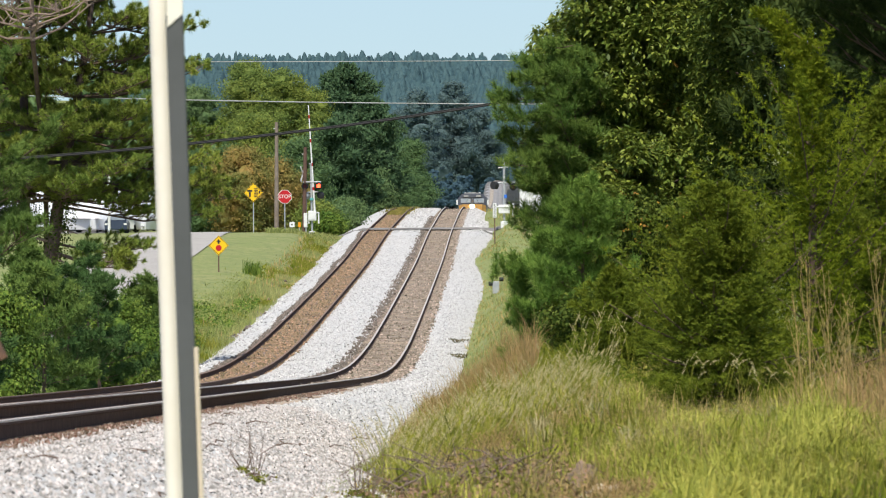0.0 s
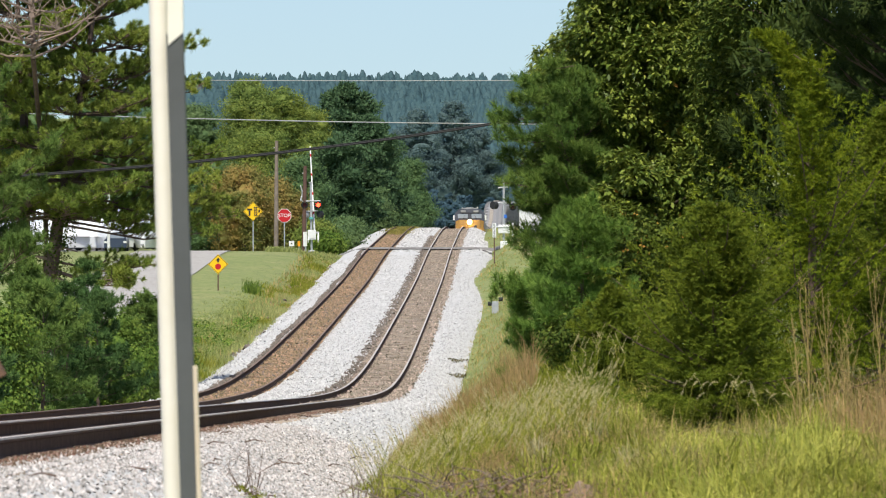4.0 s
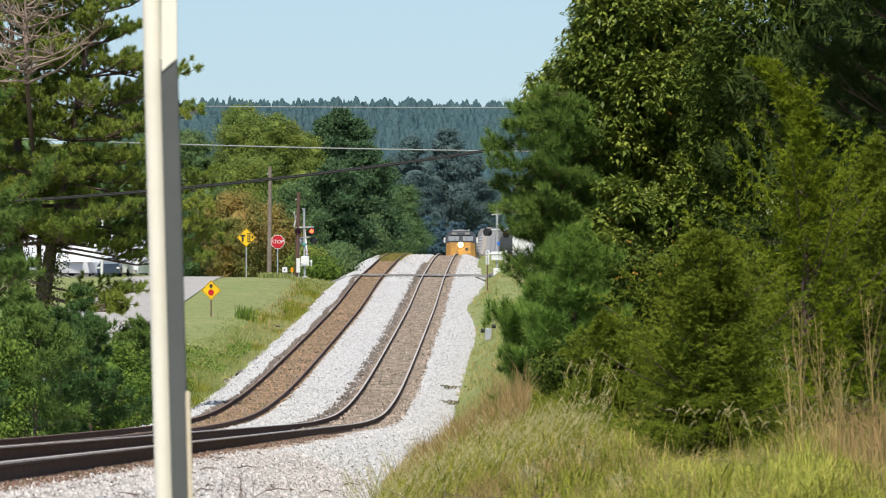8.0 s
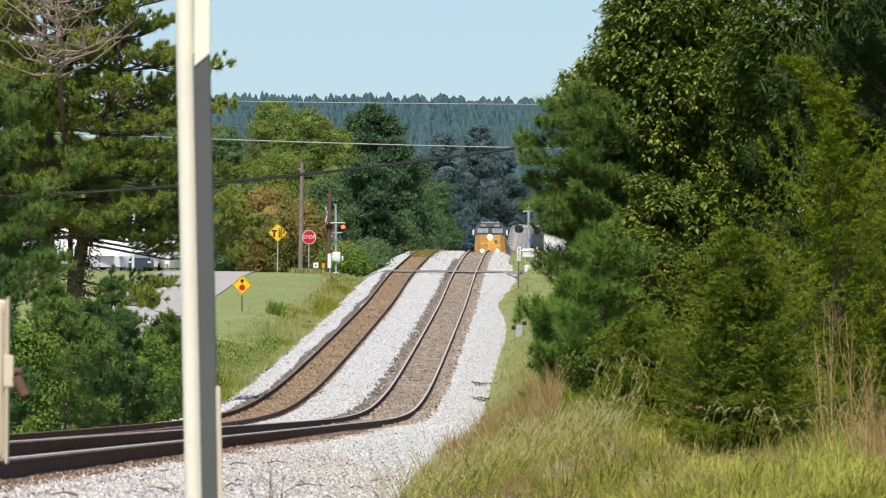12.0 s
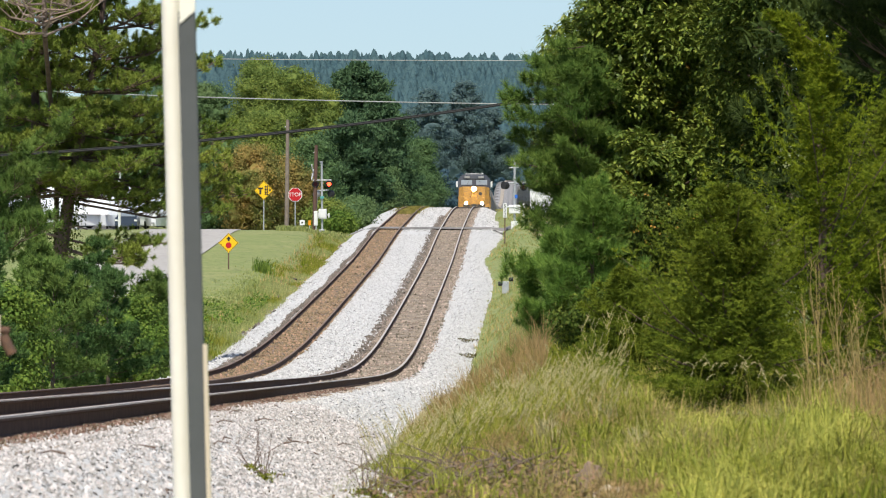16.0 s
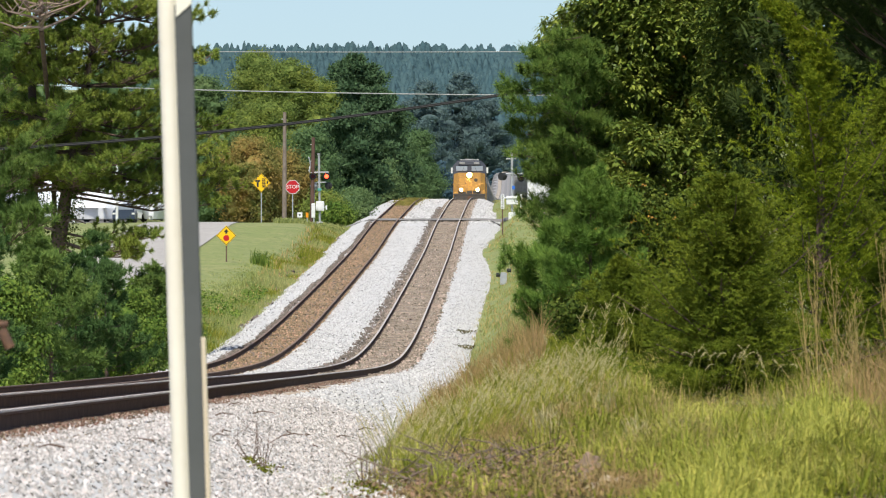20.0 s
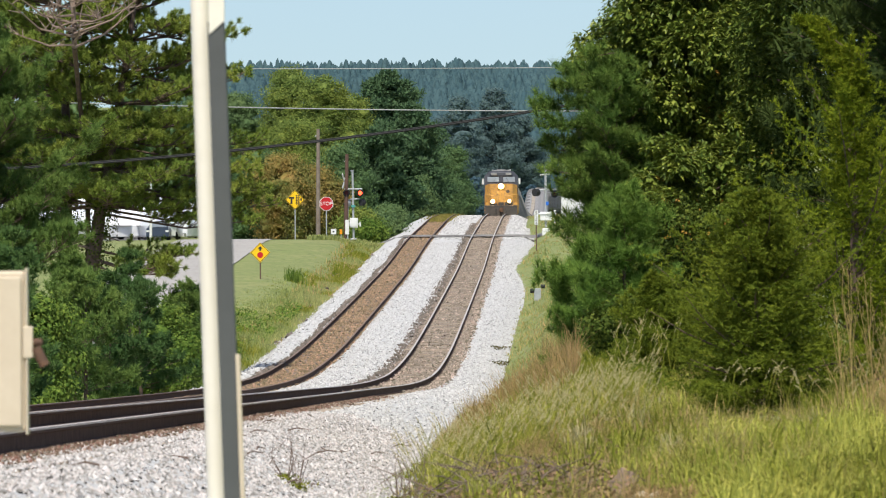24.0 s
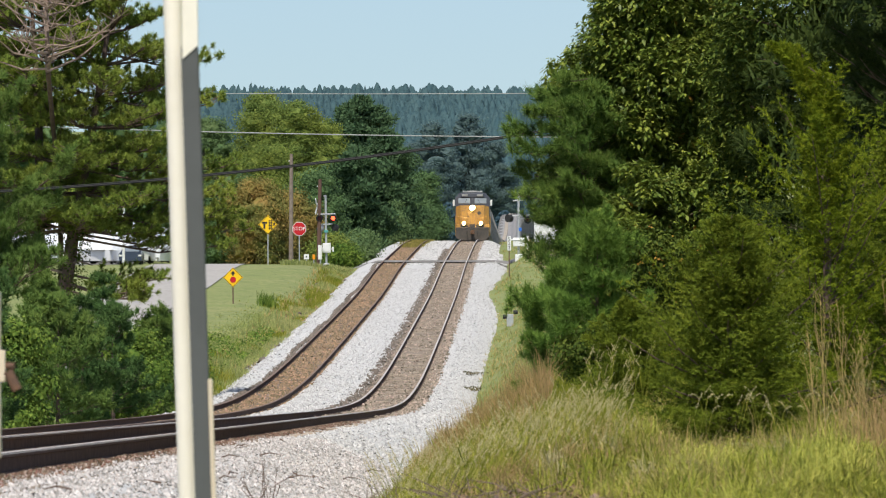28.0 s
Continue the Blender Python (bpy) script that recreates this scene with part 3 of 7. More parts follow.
def tufted_pine(name, x, d, label, height, reach, first, mat, seed=1, trunk=0.2, lean=0.0, levels=12, base=None, extra=(), needle=0.18, width=0.03, per=40, rise=0.25,
                step=0.35, shape=1.6, inner=0.35, fill=2, bare=0, around=(4, 6), vine=0):
    """A pine: leaning tapered trunk, whorls of limbs that fork into shoots, and a burst of needles at each shoot."""
    r = random.Random(seed)
    z = at_ground(x, d, 0.05) if base is None else base
    t = thing(name, pose(x, d, z), label, "tree")
    axis = lambda h: Vector((lean * h + 0.02 * height * math.sin(h * 0.45 + seed) * 0.3, 0.04 * math.cos(h * 1.1), h))
    part("trunk", tube(bmesh.new(), [axis(height * k / 10) for k in range(11)], [trunk * (1.15 - k / 10 * 1.08) for k in range(11)], 9), M_BARK, t)
    ends = []
    for k in range(levels):
        u = k / (levels - 1)
        h = first + (height - first) * u ** 0.95
        n = r.randint(*around)
        a0 = r.random() * 6.28
        for q in range(n):
            a = a0 + 6.28 * q / n + r.uniform(-0.4, 0.4)
            full = reach * (1 - u ** shape) * r.uniform(0.45, 1.15) + reach * 0.1
            ends.append((h, axis(h) + Vector((math.cos(a) * full, math.sin(a) * full, full * (rise * r.uniform(-0.5, 1.4) + 0.5 * u)))))
    for q in extra:
        ends.append((max(first * 0.6, q[2] + 0.05 * abs(q[0])), Vector(q)))
    C, A = [], []
    up = Vector((0, 0, 1))
    for h, tip in ends:
        s = axis(h)
        full = (tip - s).length
        way = (tip - s) / full
        side = way.cross(up).normalized()
        mid = s.lerp(tip, 0.55) + Vector((r.gauss(0, 0.03), r.gauss(0, 0.03), -0.07)) * full
        bm = tube(bmesh.new(), [s, mid, tip], [trunk * 0.18, trunk * 0.12, trunk * 0.04], 5, False)
        C.append(tip)
        A.append((way + up * 0.5).normalized())
        for k in range(int(full / step) + 2):
            f = inner + (1.0 - inner) * (k + r.random()) / (int(full / step) + 2)
            p0 = s.lerp(mid, f / 0.55) if f < 0.55 else mid.lerp(tip, (f - 0.55) / 0.45)
            out = (way * 0.6 + side * r.choice((-1, 1)) * r.uniform(0.3, 1.1) + up * r.uniform(0.05, 0.7)).normalized()
            long = min(0.3 * reach, (0.14 + 0.3 * (1 - f)) * full) * r.uniform(0.6, 1.3) + needle * 0.6
            p1 = p0 + out * long
            tube(bm, [p0, p1], [trunk * 0.07, trunk * 0.03], 4, False)
            for j in range(fill + 1):
                g = 1.0 - 0.75 * j / (fill + 1)
                c = p0.lerp(p1, g) + Vector((r.gauss(0, 1), r.gauss(0, 1), abs(r.gauss(0, 0.7)))) * needle * (0.15 + 0.5 * (j > 0))
                C.append(c)
                A.append((out + up * r.uniform(0.3, 0.9) + Vector((r.gauss(0, 0.25), r.gauss(0, 0.25), 0))).normalized())
        part("limb", bm, M_BARK, t)
    for k in range(bare):
        h = r.uniform(first * 0.35, first * 1.15)
        a = r.choice((0, math.pi)) + r.uniform(-0.7, 0.7)
        q = r.uniform(0.4, 1.5)
        s = axis(h)
        e = s + Vector((math.cos(a) * q, -abs(math.sin(a)) * q, q * r.uniform(-0.45, 0.3)))
        part("dead_limb", tube(bmesh.new(), [s, s.lerp(e, 0.5) + Vector((0, 0, 0.1 * q)), e], [0.06, 0.04, 0.015], 5), M_DEADWOOD, t, "pale bare dead limb")
    if vine:
        h = first * 1.1 * rng.random(vine)
        a = rng.uniform(0, 2 * np.pi, vine)
        q = trunk + rng.random(vine) ** 1.5 * 0.42
        P = np.stack([lean * h + np.cos(a) * q, np.sin(a) * q, h], 1)
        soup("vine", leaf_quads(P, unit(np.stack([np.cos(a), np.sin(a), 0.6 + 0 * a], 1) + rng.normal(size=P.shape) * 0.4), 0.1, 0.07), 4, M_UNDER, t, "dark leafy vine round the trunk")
    soup("foliage", bursts(np.array([c[:] for c in C]), np.array([a[:] for a in A]), per, needle, width), 3, mat, t)
    return t


def leaf_sprays(lobes, n, k, length, slim, shell=0.45):
    """Sprays of k narrow leaves that hang out from twig tips near the skin of the given lobes."""
    lobes = np.array(lobes, float)
    area = (lobes[:, 3] * lobes[:, 5]) ** 0.9
    pick = rng.choice(len(lobes), n, p=area / area.sum())
    o = unit(rng.normal(size=(n, 3)))
    C = lobes[pick, :3] + o * (1 - shell * rng.random((n, 1)) ** 1.4 + rng.normal(0, 0.07, (n, 1))) * lobes[pick, 3:]
    A = unit(o * np.array([1, 1, 0.3]) + rng.normal(size=(n, 3)) * 0.35)
    t = unit(A[:, None] * 0.55 + rng.normal(size=(n, k, 3)) * np.array([0.75, 0.75, 0.35]) + np.array([0, 0, -0.38])).reshape(-1, 3)
    N = unit(np.array([0, 0, 1.0]) - t * t[:, 2:3] + rng.normal(size=t.shape) * 0.22)
    b = unit(np.cross(N, t))
    L = (length * np.repeat(rng.uniform(0.75, 1.25, n), k) * rng.uniform(0.7, 1.15, n * k))[:, None]
    P = np.repeat(C, k, 0) + rng.normal(size=t.shape) * length * 0.25
    W = L * slim
    return np.stack([P, P + t * L * 0.45 + b * W / 2, P + t * L - N * L * 0.12, P + t * L * 0.45 - b * W / 2], 1).reshape(-1, 3)


def at_ground(x, d, drop=0.0):
    return float(ground_height(np.array(x), np.array(d))) - drop


# ---- ground ----
def grid_sheet(name, xs, ds, height, mat, label, category):
    X, Y = np.meshgrid(np.array(xs, float), np.array(ds, float))
    Z = height(X, Y)
    nx, ny = len(xs), len(ds)
    me = bpy.data.meshes.new(name)
    i = np.arange(nx * ny).reshape(ny, nx)
    q = np.stack([i[:-1, :-1], i[:-1, 1:], i[1:, 1:], i[1:, :-1]], -1).reshape(-1, 4)
    me.vertices.add(nx * ny)
    me.vertices.foreach_set("co", np.stack([X, Y, Z], -1).astype(np.float32).ravel())
    me.loops.add(q.size)
    me.loops.foreach_set("vertex_index", q.astype(np.int32).ravel())
    me.polygons.add(len(q))
    me.polygons.foreach_set("loop_start", np.arange(0, q.size, 4, dtype=np.int32))
    me.update(calc_edges=True)
    for p in me.polygons:
        p.use_smooth = True
    return tagged(mesh_object(name, me, mat), label, category, kind="structure")


far = np.linspace(0, 1, 12)[1:] ** 2 * 1900
xs = np.concatenate([-40 - far[::-1], np.arange(-40, -14, 2.0), np.arange(-14, 6, 0.4), np.arange(6, 40, 2.0), 40 + far])
ds = np.concatenate([[-1500, -600, -250], np.arange(-100, 40, 10.0), np.arange(40, 180, 2.0), np.arange(180, 760, 5.0), np.arange(760, 1100, 20.0), np.arange(1100, 4001, 100.0)])
grid_sheet("ground", xs, ds, ground_height, M_MEADOW, "rolling grassy ground beside the railway line", "ground")

tag_ds = np.concatenate([np.arange(-100, 40, 10.0), np.arange(40, 300, 2.0), np.arange(300, 760, 4.0), np.arange(760, 1840, 15.0)])


def bed_sheet(name, offsets, lift, mat, label, stop=None):
    """A strip along the line: offsets from the near track's centre, lift above the ballast top."""
    def h(X, Y):
        return ballast_top(X, Y) + lift(X - NEAR_TRACK)
    dd = tag_ds if stop is None else tag_ds[tag_ds < stop]
    ob = grid_sheet(name, np.array(offsets) + NEAR_TRACK, dd, h, mat, label, "track bed")
    co = np.empty(len(ob.data.vertices) * 3, dtype=np.float32)
    ob.data.vertices.foreach_get("co", co)
    co = co.reshape(-1, 3)
    co[:, 2] -= ballast_top(co[:, 0], co[:, 1])
    co[:, 0] += track_side(co[:, 1]) - NEAR_TRACK
    co[:, 2] += ballast_top(co[:, 0], co[:, 1])
    ob.data.vertices.foreach_set("co", co.ravel())
    ob.data.update()
    return ob


bed_sheet("ballast", [-7.7, -7.2, -6.6, -6.0, -5.3, -5.14, -4.3, -3.46, -3.3, -2.6, -1.25, -1.1, 0, 1.1, 1.25, 1.8, 2.2, 2.6, 3.0, 3.3, 3.48, 3.6, 4.0, 4.3], lambda o: np.where(o > 4.1, -0.9, 0.0), M_BALLAST, "pale crushed-stone ballast under the two tracks")
bed_sheet("brown_bed", [-1.14, -0.6, 0.0, 0.6, 1.14], lambda o: 0.015 + 0 * o, M_BED, "brown dusty bed between the rails in use")
bed_sheet("rusty_bed", [-5.17, -4.6, -4.0, -3.43], lambda o: 0.015 + 0 * o, M_OLD_BED, "rusty brown bed of the disused track", 760)


def rails():
    for name, centre, end in (("track", 0.0, 1850), ("siding", -TRACK_GAP, 760)):
        dd = tag_ds[tag_ds < end]
        cx = track_side(dd)
        rz = rail_height(dd) - (siding_drop(dd) if centre else 0)
        t = thing(name + "_rails", pose(0, 0, 0), "two rusty steel rails with dull brown tops" if centre else "two rusty steel rails with worn bright tops", "rail", "rails", kind="structure")
        for side in (-1, 1):
            off = centre + side * (GAUGE / 2 + 0.035)
            half = [(-0.07, -0.17), (-0.07, -0.155), (-0.012, -0.135), (-0.012, -0.045), (-0.036, -0.035), (-0.036, -0.004)]
            prof = half + [(-x, z) for x, z in half[::-1]]
            bm = bmesh.new()
            rings = [[bm.verts.new((cx[i] + off + px, dd[i], rz[i] + pz)) for px, pz in prof] for i in range(len(dd))]
            for a, b in zip(rings, rings[1:]):
                for k in range(len(prof)):
                    j = (k + 1) % len(prof)
                    bm.faces.new((a[j], a[k], b[k], b[j]))
            r = part("rail", bm, M_RAIL, t)
            bm = bmesh.new()
            cap = ((-0.0385, -0.014), (-0.034, 0.001), (0.034, 0.001), (0.0385, -0.014))
            rings = [[bm.verts.new((cx[i] + off + px, dd[i], rz[i] + pz)) for px, pz in cap] for i in range(len(dd))]
            for a, b in zip(rings, rings[1:]):
                for k in range(3):
                    bm.faces.new((a[k], a[k + 1], b[k + 1], b[k]))
            part("running_face", bm, M_OLD_RAILTOP if centre else M_RAILTOP, r, "rusted running face" if centre else "worn bright running face")


rails()


# ---- things close by: the white steel posts and the box ----
def shear_up(ob, lean, z0, z1):
    ob.data.transform(Matrix(((1, 0, lean, 0.0), (0, 1, 0, 0), (0, 0, z1 - z0, z0), (0, 0, 0, 1))))


def near_posts():
    D = 30.0
    z0 = float(ground_height(np.array(-1.3), np.array(D))) - 0.1
    a = thing("marker_post", pose(-1.246, D, 0), "white painted steel post by the track", "post")
    shear_up(part("shaft", rod((0, 0, 0), (0, 0, 1), 0.037, 24), M_WHITEPOST, a), -0.097, z0, 3.4)
    # second post: shade painted grey, sunlit top and lower edge added as paler pieces
    b = thing("shaded_post", pose(-1.182, D - 0.08, 0), "second steel post, shade painted grey below its white top", "post")
    shear_up(part("shaft", boxed(-0.033, 0.033, -0.02, 0.02, 0, 1, 0.006), M_SHADEPOST, b), -0.072, z0, 2.43)
    part("lit_top", prism([(-0.098, 2.38), (-0.04, 2.43), (-0.047, 3.4), (-0.103, 3.4)], -0.026, 0.026), M_WHITEPOST, b, "white top above the painted shade")
    shear_up(part("edge_strip", boxed(0.028, 0.046, -0.035, -0.021, 0, 1, 0.004), M_BOXPAINT, b, "cream strip painted as the sunlit edge"), -0.034, z0, 1.17)
    c = thing("box_post", pose(-2.16, D, 0), "grey steel post that carries a cream box", "post")
    part("shaft", boxed(-0.035, 0.035, -0.03, 0.03, z0, 3.0, 0.006), M_GALV, c)
    b = thing("switch_box", pose(-2.055, D - 0.03, 0), "cream painted steel box with a rusty hasp, on a post", "box")
    part("body", boxed(-0.082, 0.07, -0.05, 0.05, 0.88, 1.49, 0.012), M_BOXPAINT, b)
    part("door", boxed(-0.07, 0.058, -0.066, -0.052, 0.90, 1.47, 0.008), M_BOXPAINT, b)
    part("edge_strip", boxed(0.071, 0.079, -0.055, 0.045, 0.87, 1.50, 0.002), M_BOXPAINT, b)
    h = part("hasp", rod((0.07, -0.04, 1.22), (0.135, -0.05, 1.22), 0.014, 10), M_RUST, b, "rusty iron hasp")
    part("padlock", rod((0.11, -0.05, 1.2), (0.145, -0.055, 1.13), 0.02, 10), M_RUST, h)
    part("hasp_plate", boxed(0.062, 0.10, -0.06, -0.035, 1.16, 1.28, 0.004), M_BOXPAINT, h)


near_posts()


# ---- level crossing ----
CROSS = 551.0
CROSS_Z = float(rail_height(CROSS))


def crossing():
    dd = np.array([CROSS - 2.6, CROSS - 2.45, CROSS, CROSS + 2.45, CROSS + 2.6])
    xs = np.concatenate([np.arange(-36, -15, 3.0), np.arange(-15, 4, 1.0), np.arange(4, 60, 3.0)])

    def h(X, Y):
        side = np.maximum(ground_height(X, Y), np.where((X > -11.2) & (X < shoulder(Y) + 1.2), ballast_top(X, Y), -99)) + 0.05
        on = rail_height(CROSS) - 0.005
        near_line = 1 - smooth(np.where(X < -6.7, 3.5, 4.6), np.where(X < -6.7, 4.4, 7.4), np.abs(X + 6.7))
        edge = np.abs(Y - CROSS) > 2.5
        return side + (on - side) * near_line - edge * 0.12
    grid_sheet("crossing_road", xs, dd, h, M_ASPHALT, "narrow grey asphalt road over the level crossing", "road")
    for centre in (0.0, -TRACK_GAP):
        t = thing("road_slab", pose(NEAR_TRACK + centre, CROSS, CROSS_Z), "worn concrete panel between the rails at the crossing", "concrete slab", "crossing slabs")
        part("slab", boxed(-0.62, 0.62, -2.4, 2.4, -0.12, 0.004, 0.02), M_CONCRETE, t)

    def lane(X, Y):
        return ground_height(X, Y) + 0.05
    dd = np.concatenate([np.arange(180, 540, 6.0), [CROSS - 2]])
    grid_sheet("side_road", np.arange(-24.4, -18.2, 1.2), dd, lane, M_SIDE_ROAD, "pale grey country road parallel to the line", "road")
    grid_sheet("yard_asphalt", np.arange(-70, -27, 4.0), np.arange(606, 700, 8.0), lane, M_ASPHALT, "grey asphalt yard with boats", "yard")


crossing()


def diamond(name, x, d, z_mid, size, label, steel):
    base = at_ground(x, d)
    t = thing(name, pose(x, d, base), label, "road sign")
    c = z_mid - base
    q = size * math.sqrt(0.5)
    part("sign_post", boxed(-0.035, 0.035, 0.02, 0.06, -0.3, c + q * 0.7, 0.004), steel, t)
    p = part("panel", prism([(0, c - q), (q, c), (0, c + q), (-q, c)], 0, 0.012), M_YELLOW, t)
    r = q - 0.045
    for k in range(4):
        a, b = [((0, -r), (r, 0), (0, r), (-r, 0))[i % 4] for i in (k, k + 1)]
        w = 0.012
        n = Vector((b[1] - a[1], -(b[0] - a[0]))).normalized() * w
        part("border", prism([(a[0] + n.x, c + a[1] + n.y), (b[0] + n.x, c + b[1] + n.y), (b[0] - n.x, c + b[1] - n.y), (a[0] - n.x, c + a[1] - n.y)], -0.006, -0.002), M_BLACK, p)
    return t, p, c


def signs():
    t, p, c = diamond("stop_ahead_sign", -15.7, 430, 0.93, 0.78, "yellow diamond stop-ahead sign with red octagon on a post", M_POLE_BROWN)
    o = [(0.17 * math.cos(math.pi / 8 + k * math.pi / 4), c - 0.13 + 0.17 * math.sin(math.pi / 8 + k * math.pi / 4)) for k in range(8)]
    part("octagon", prism(o, -0.01, -0.002), M_RED, p, "red octagon")
    part("arrow", prism([(-0.05, c + 0.1), (0.05, c + 0.1), (0.05, c + 0.2), (0.13, c + 0.2), (0, c + 0.36), (-0.13, c + 0.2), (-0.05, c + 0.2)], -0.01, -0.002), M_BLACK, p, "black arrow")
    t, p, c = diamond("junction_sign", -17.0, 530, 4.3, 0.92, "yellow diamond sign with a junction beside a railway track", M_GALV)
    part("stem", prism([(-0.3, c - 0.27), (-0.17, c - 0.27), (-0.17, c + 0.06), (-0.3, c + 0.06)], -0.01, -0.002), M_BLACK, p)
    part("cross_stroke", prism([(-0.4, c + 0.07), (-0.06, c + 0.07), (-0.06, c + 0.19), (-0.4, c + 0.19)], -0.01, -0.002), M_BLACK, p)
    for x in (0.1, 0.22):
        part("track_line", prism([(x, c - 0.33), (x + 0.035, c - 0.33), (x + 0.035, c + 0.33), (x, c + 0.33)], -0.01, -0.002), M_BLACK, p)
    for k in range(6):
        z = c - 0.28 + k * 0.105
        part("track_bar", prism([(0.04, z), (0.31, z), (0.31, z + 0.04), (0.04, z + 0.04)], -0.014, -0.011), M_BLACK, p)
    part("side_bar", prism([(0.36, c - 0.06), (0.46, c - 0.06), (0.46, c + 0.12), (0.36, c + 0.12)], -0.01, -0.002), M_BLACK, p)
    x, d = -14.9, 530
    base = at_ground(x, d)
    t = thing("stop_sign", pose(x, d, base), "red octagonal stop sign on a steel post", "road sign")
    c = 4.02 - base
    part("sign_post", boxed(-0.035, 0.035, 0.02, 0.06, -0.3, c + 0.3, 0.004), M_GALV, t)
    octo = lambda r: [(r * math.cos(math.pi / 8 + k * math.pi / 4), c + r * math.sin(math.pi / 8 + k * math.pi / 4)) for k in range(8)]
    p = part("border", prism(octo(0.49), 0, 0.012), M_WHITE, t, "white border")
    part("panel", prism(octo(0.455), -0.008, -0.002), M_RED, t)
    lettering("STOP", 0.345, "lettering", M_WHITE, p, (0, -0.014, c), "white letters")


signs()


def poles():
    for name, x, top, r0, r1, lean, mat, label in (("utility_pole", -15.9, 9.25, 0.17, 0.12, 0.05, M_POLE, "weathered grey wooden utility pole"),
                                                   ("utility_pole", -14.0, 7.5, 0.16, 0.12, 0.12, M_POLE_BROWN, "dark brown wooden utility pole with a meter box")):
        z = at_ground(x, 545, 0.3)
        t = thing(name, pose(x, 545, z), label, "pole")
        part("shaft", tube(bmesh.new(), [(0, 0, 0), (lean, 0, top - z)], [r0, r1], 10), mat, t)
        part("pin", rod((lean - 0.22, 0, top - z - 0.5), (lean, 0, top - z - 0.45), 0.03, 6), M_GALV, t)
    part("meter_box", boxed(-0.02, 0.24, -0.28, -0.12, 0.75, 1.75, 0.03), M_WHITE, t, "white meter box")
    part("conduit", rod((0.14, -0.2, 0.2), (0.14, -0.2, 0.95), 0.05, 8), M_GALV, t)
    for name, x, w, h, mat, label in (("cable_marker", -14.83, 0.36, 0.36, M_WHITE, "small white sign on a low post"), ("cable_pedestal", -14.32, 0.18, 0.34, M_AMBER, "orange marker post in the grass")):
        z = at_ground(x, 545)
        t = thing(name, pose(x, 545, z), label, "marker")
        part("stake", boxed(-0.03, 0.03, 0, 0.04, -0.2, 0.48), M_GALV, t)
        part("plate", boxed(-w / 2, w / 2, -0.03, 0, 0.44, 0.44 + h, 0.01), mat, t)
        if mat is M_WHITE:
            part("print_bar", boxed(-0.06, 0.05, -0.037, -0.031, 0.57, 0.66), M_BLACK, t)


poles()


def signal_lamp(parent, x, z, y, face, lit):
    """A flashing lamp: black backing, hood and lens. face: +1 away from the viewer."""
    b = part("backing", rod((x, y, z), (x, y + 0.05 * face, z), 0.25, 20), M_BLACK, parent)
    part("lens", rod((x, y - 0.02, z), (x, y, z), 0.14, 18), M_SIGNAL if lit else M_SIGNAL_OFF, b, "lit red lens" if lit else "dark red lens")
    bm = bmesh.new()
    n = 10
    ring = []
    for k in range(n + 1):
        a = math.pi * (-0.1 + 1.2 * k / n)
        ring.append((bm.verts.new((x + 0.18 * math.cos(a), y, z + 0.18 * math.sin(a))), bm.verts.new((x + 0.18 * math.cos(a), y - 0.26, z + 0.18 * math.sin(a)))))
    for p, q in zip(ring, ring[1:]):
        bm.faces.new((p[0], q[0], q[1], p[1]))
    part("hood", bm, M_BLACK, b)


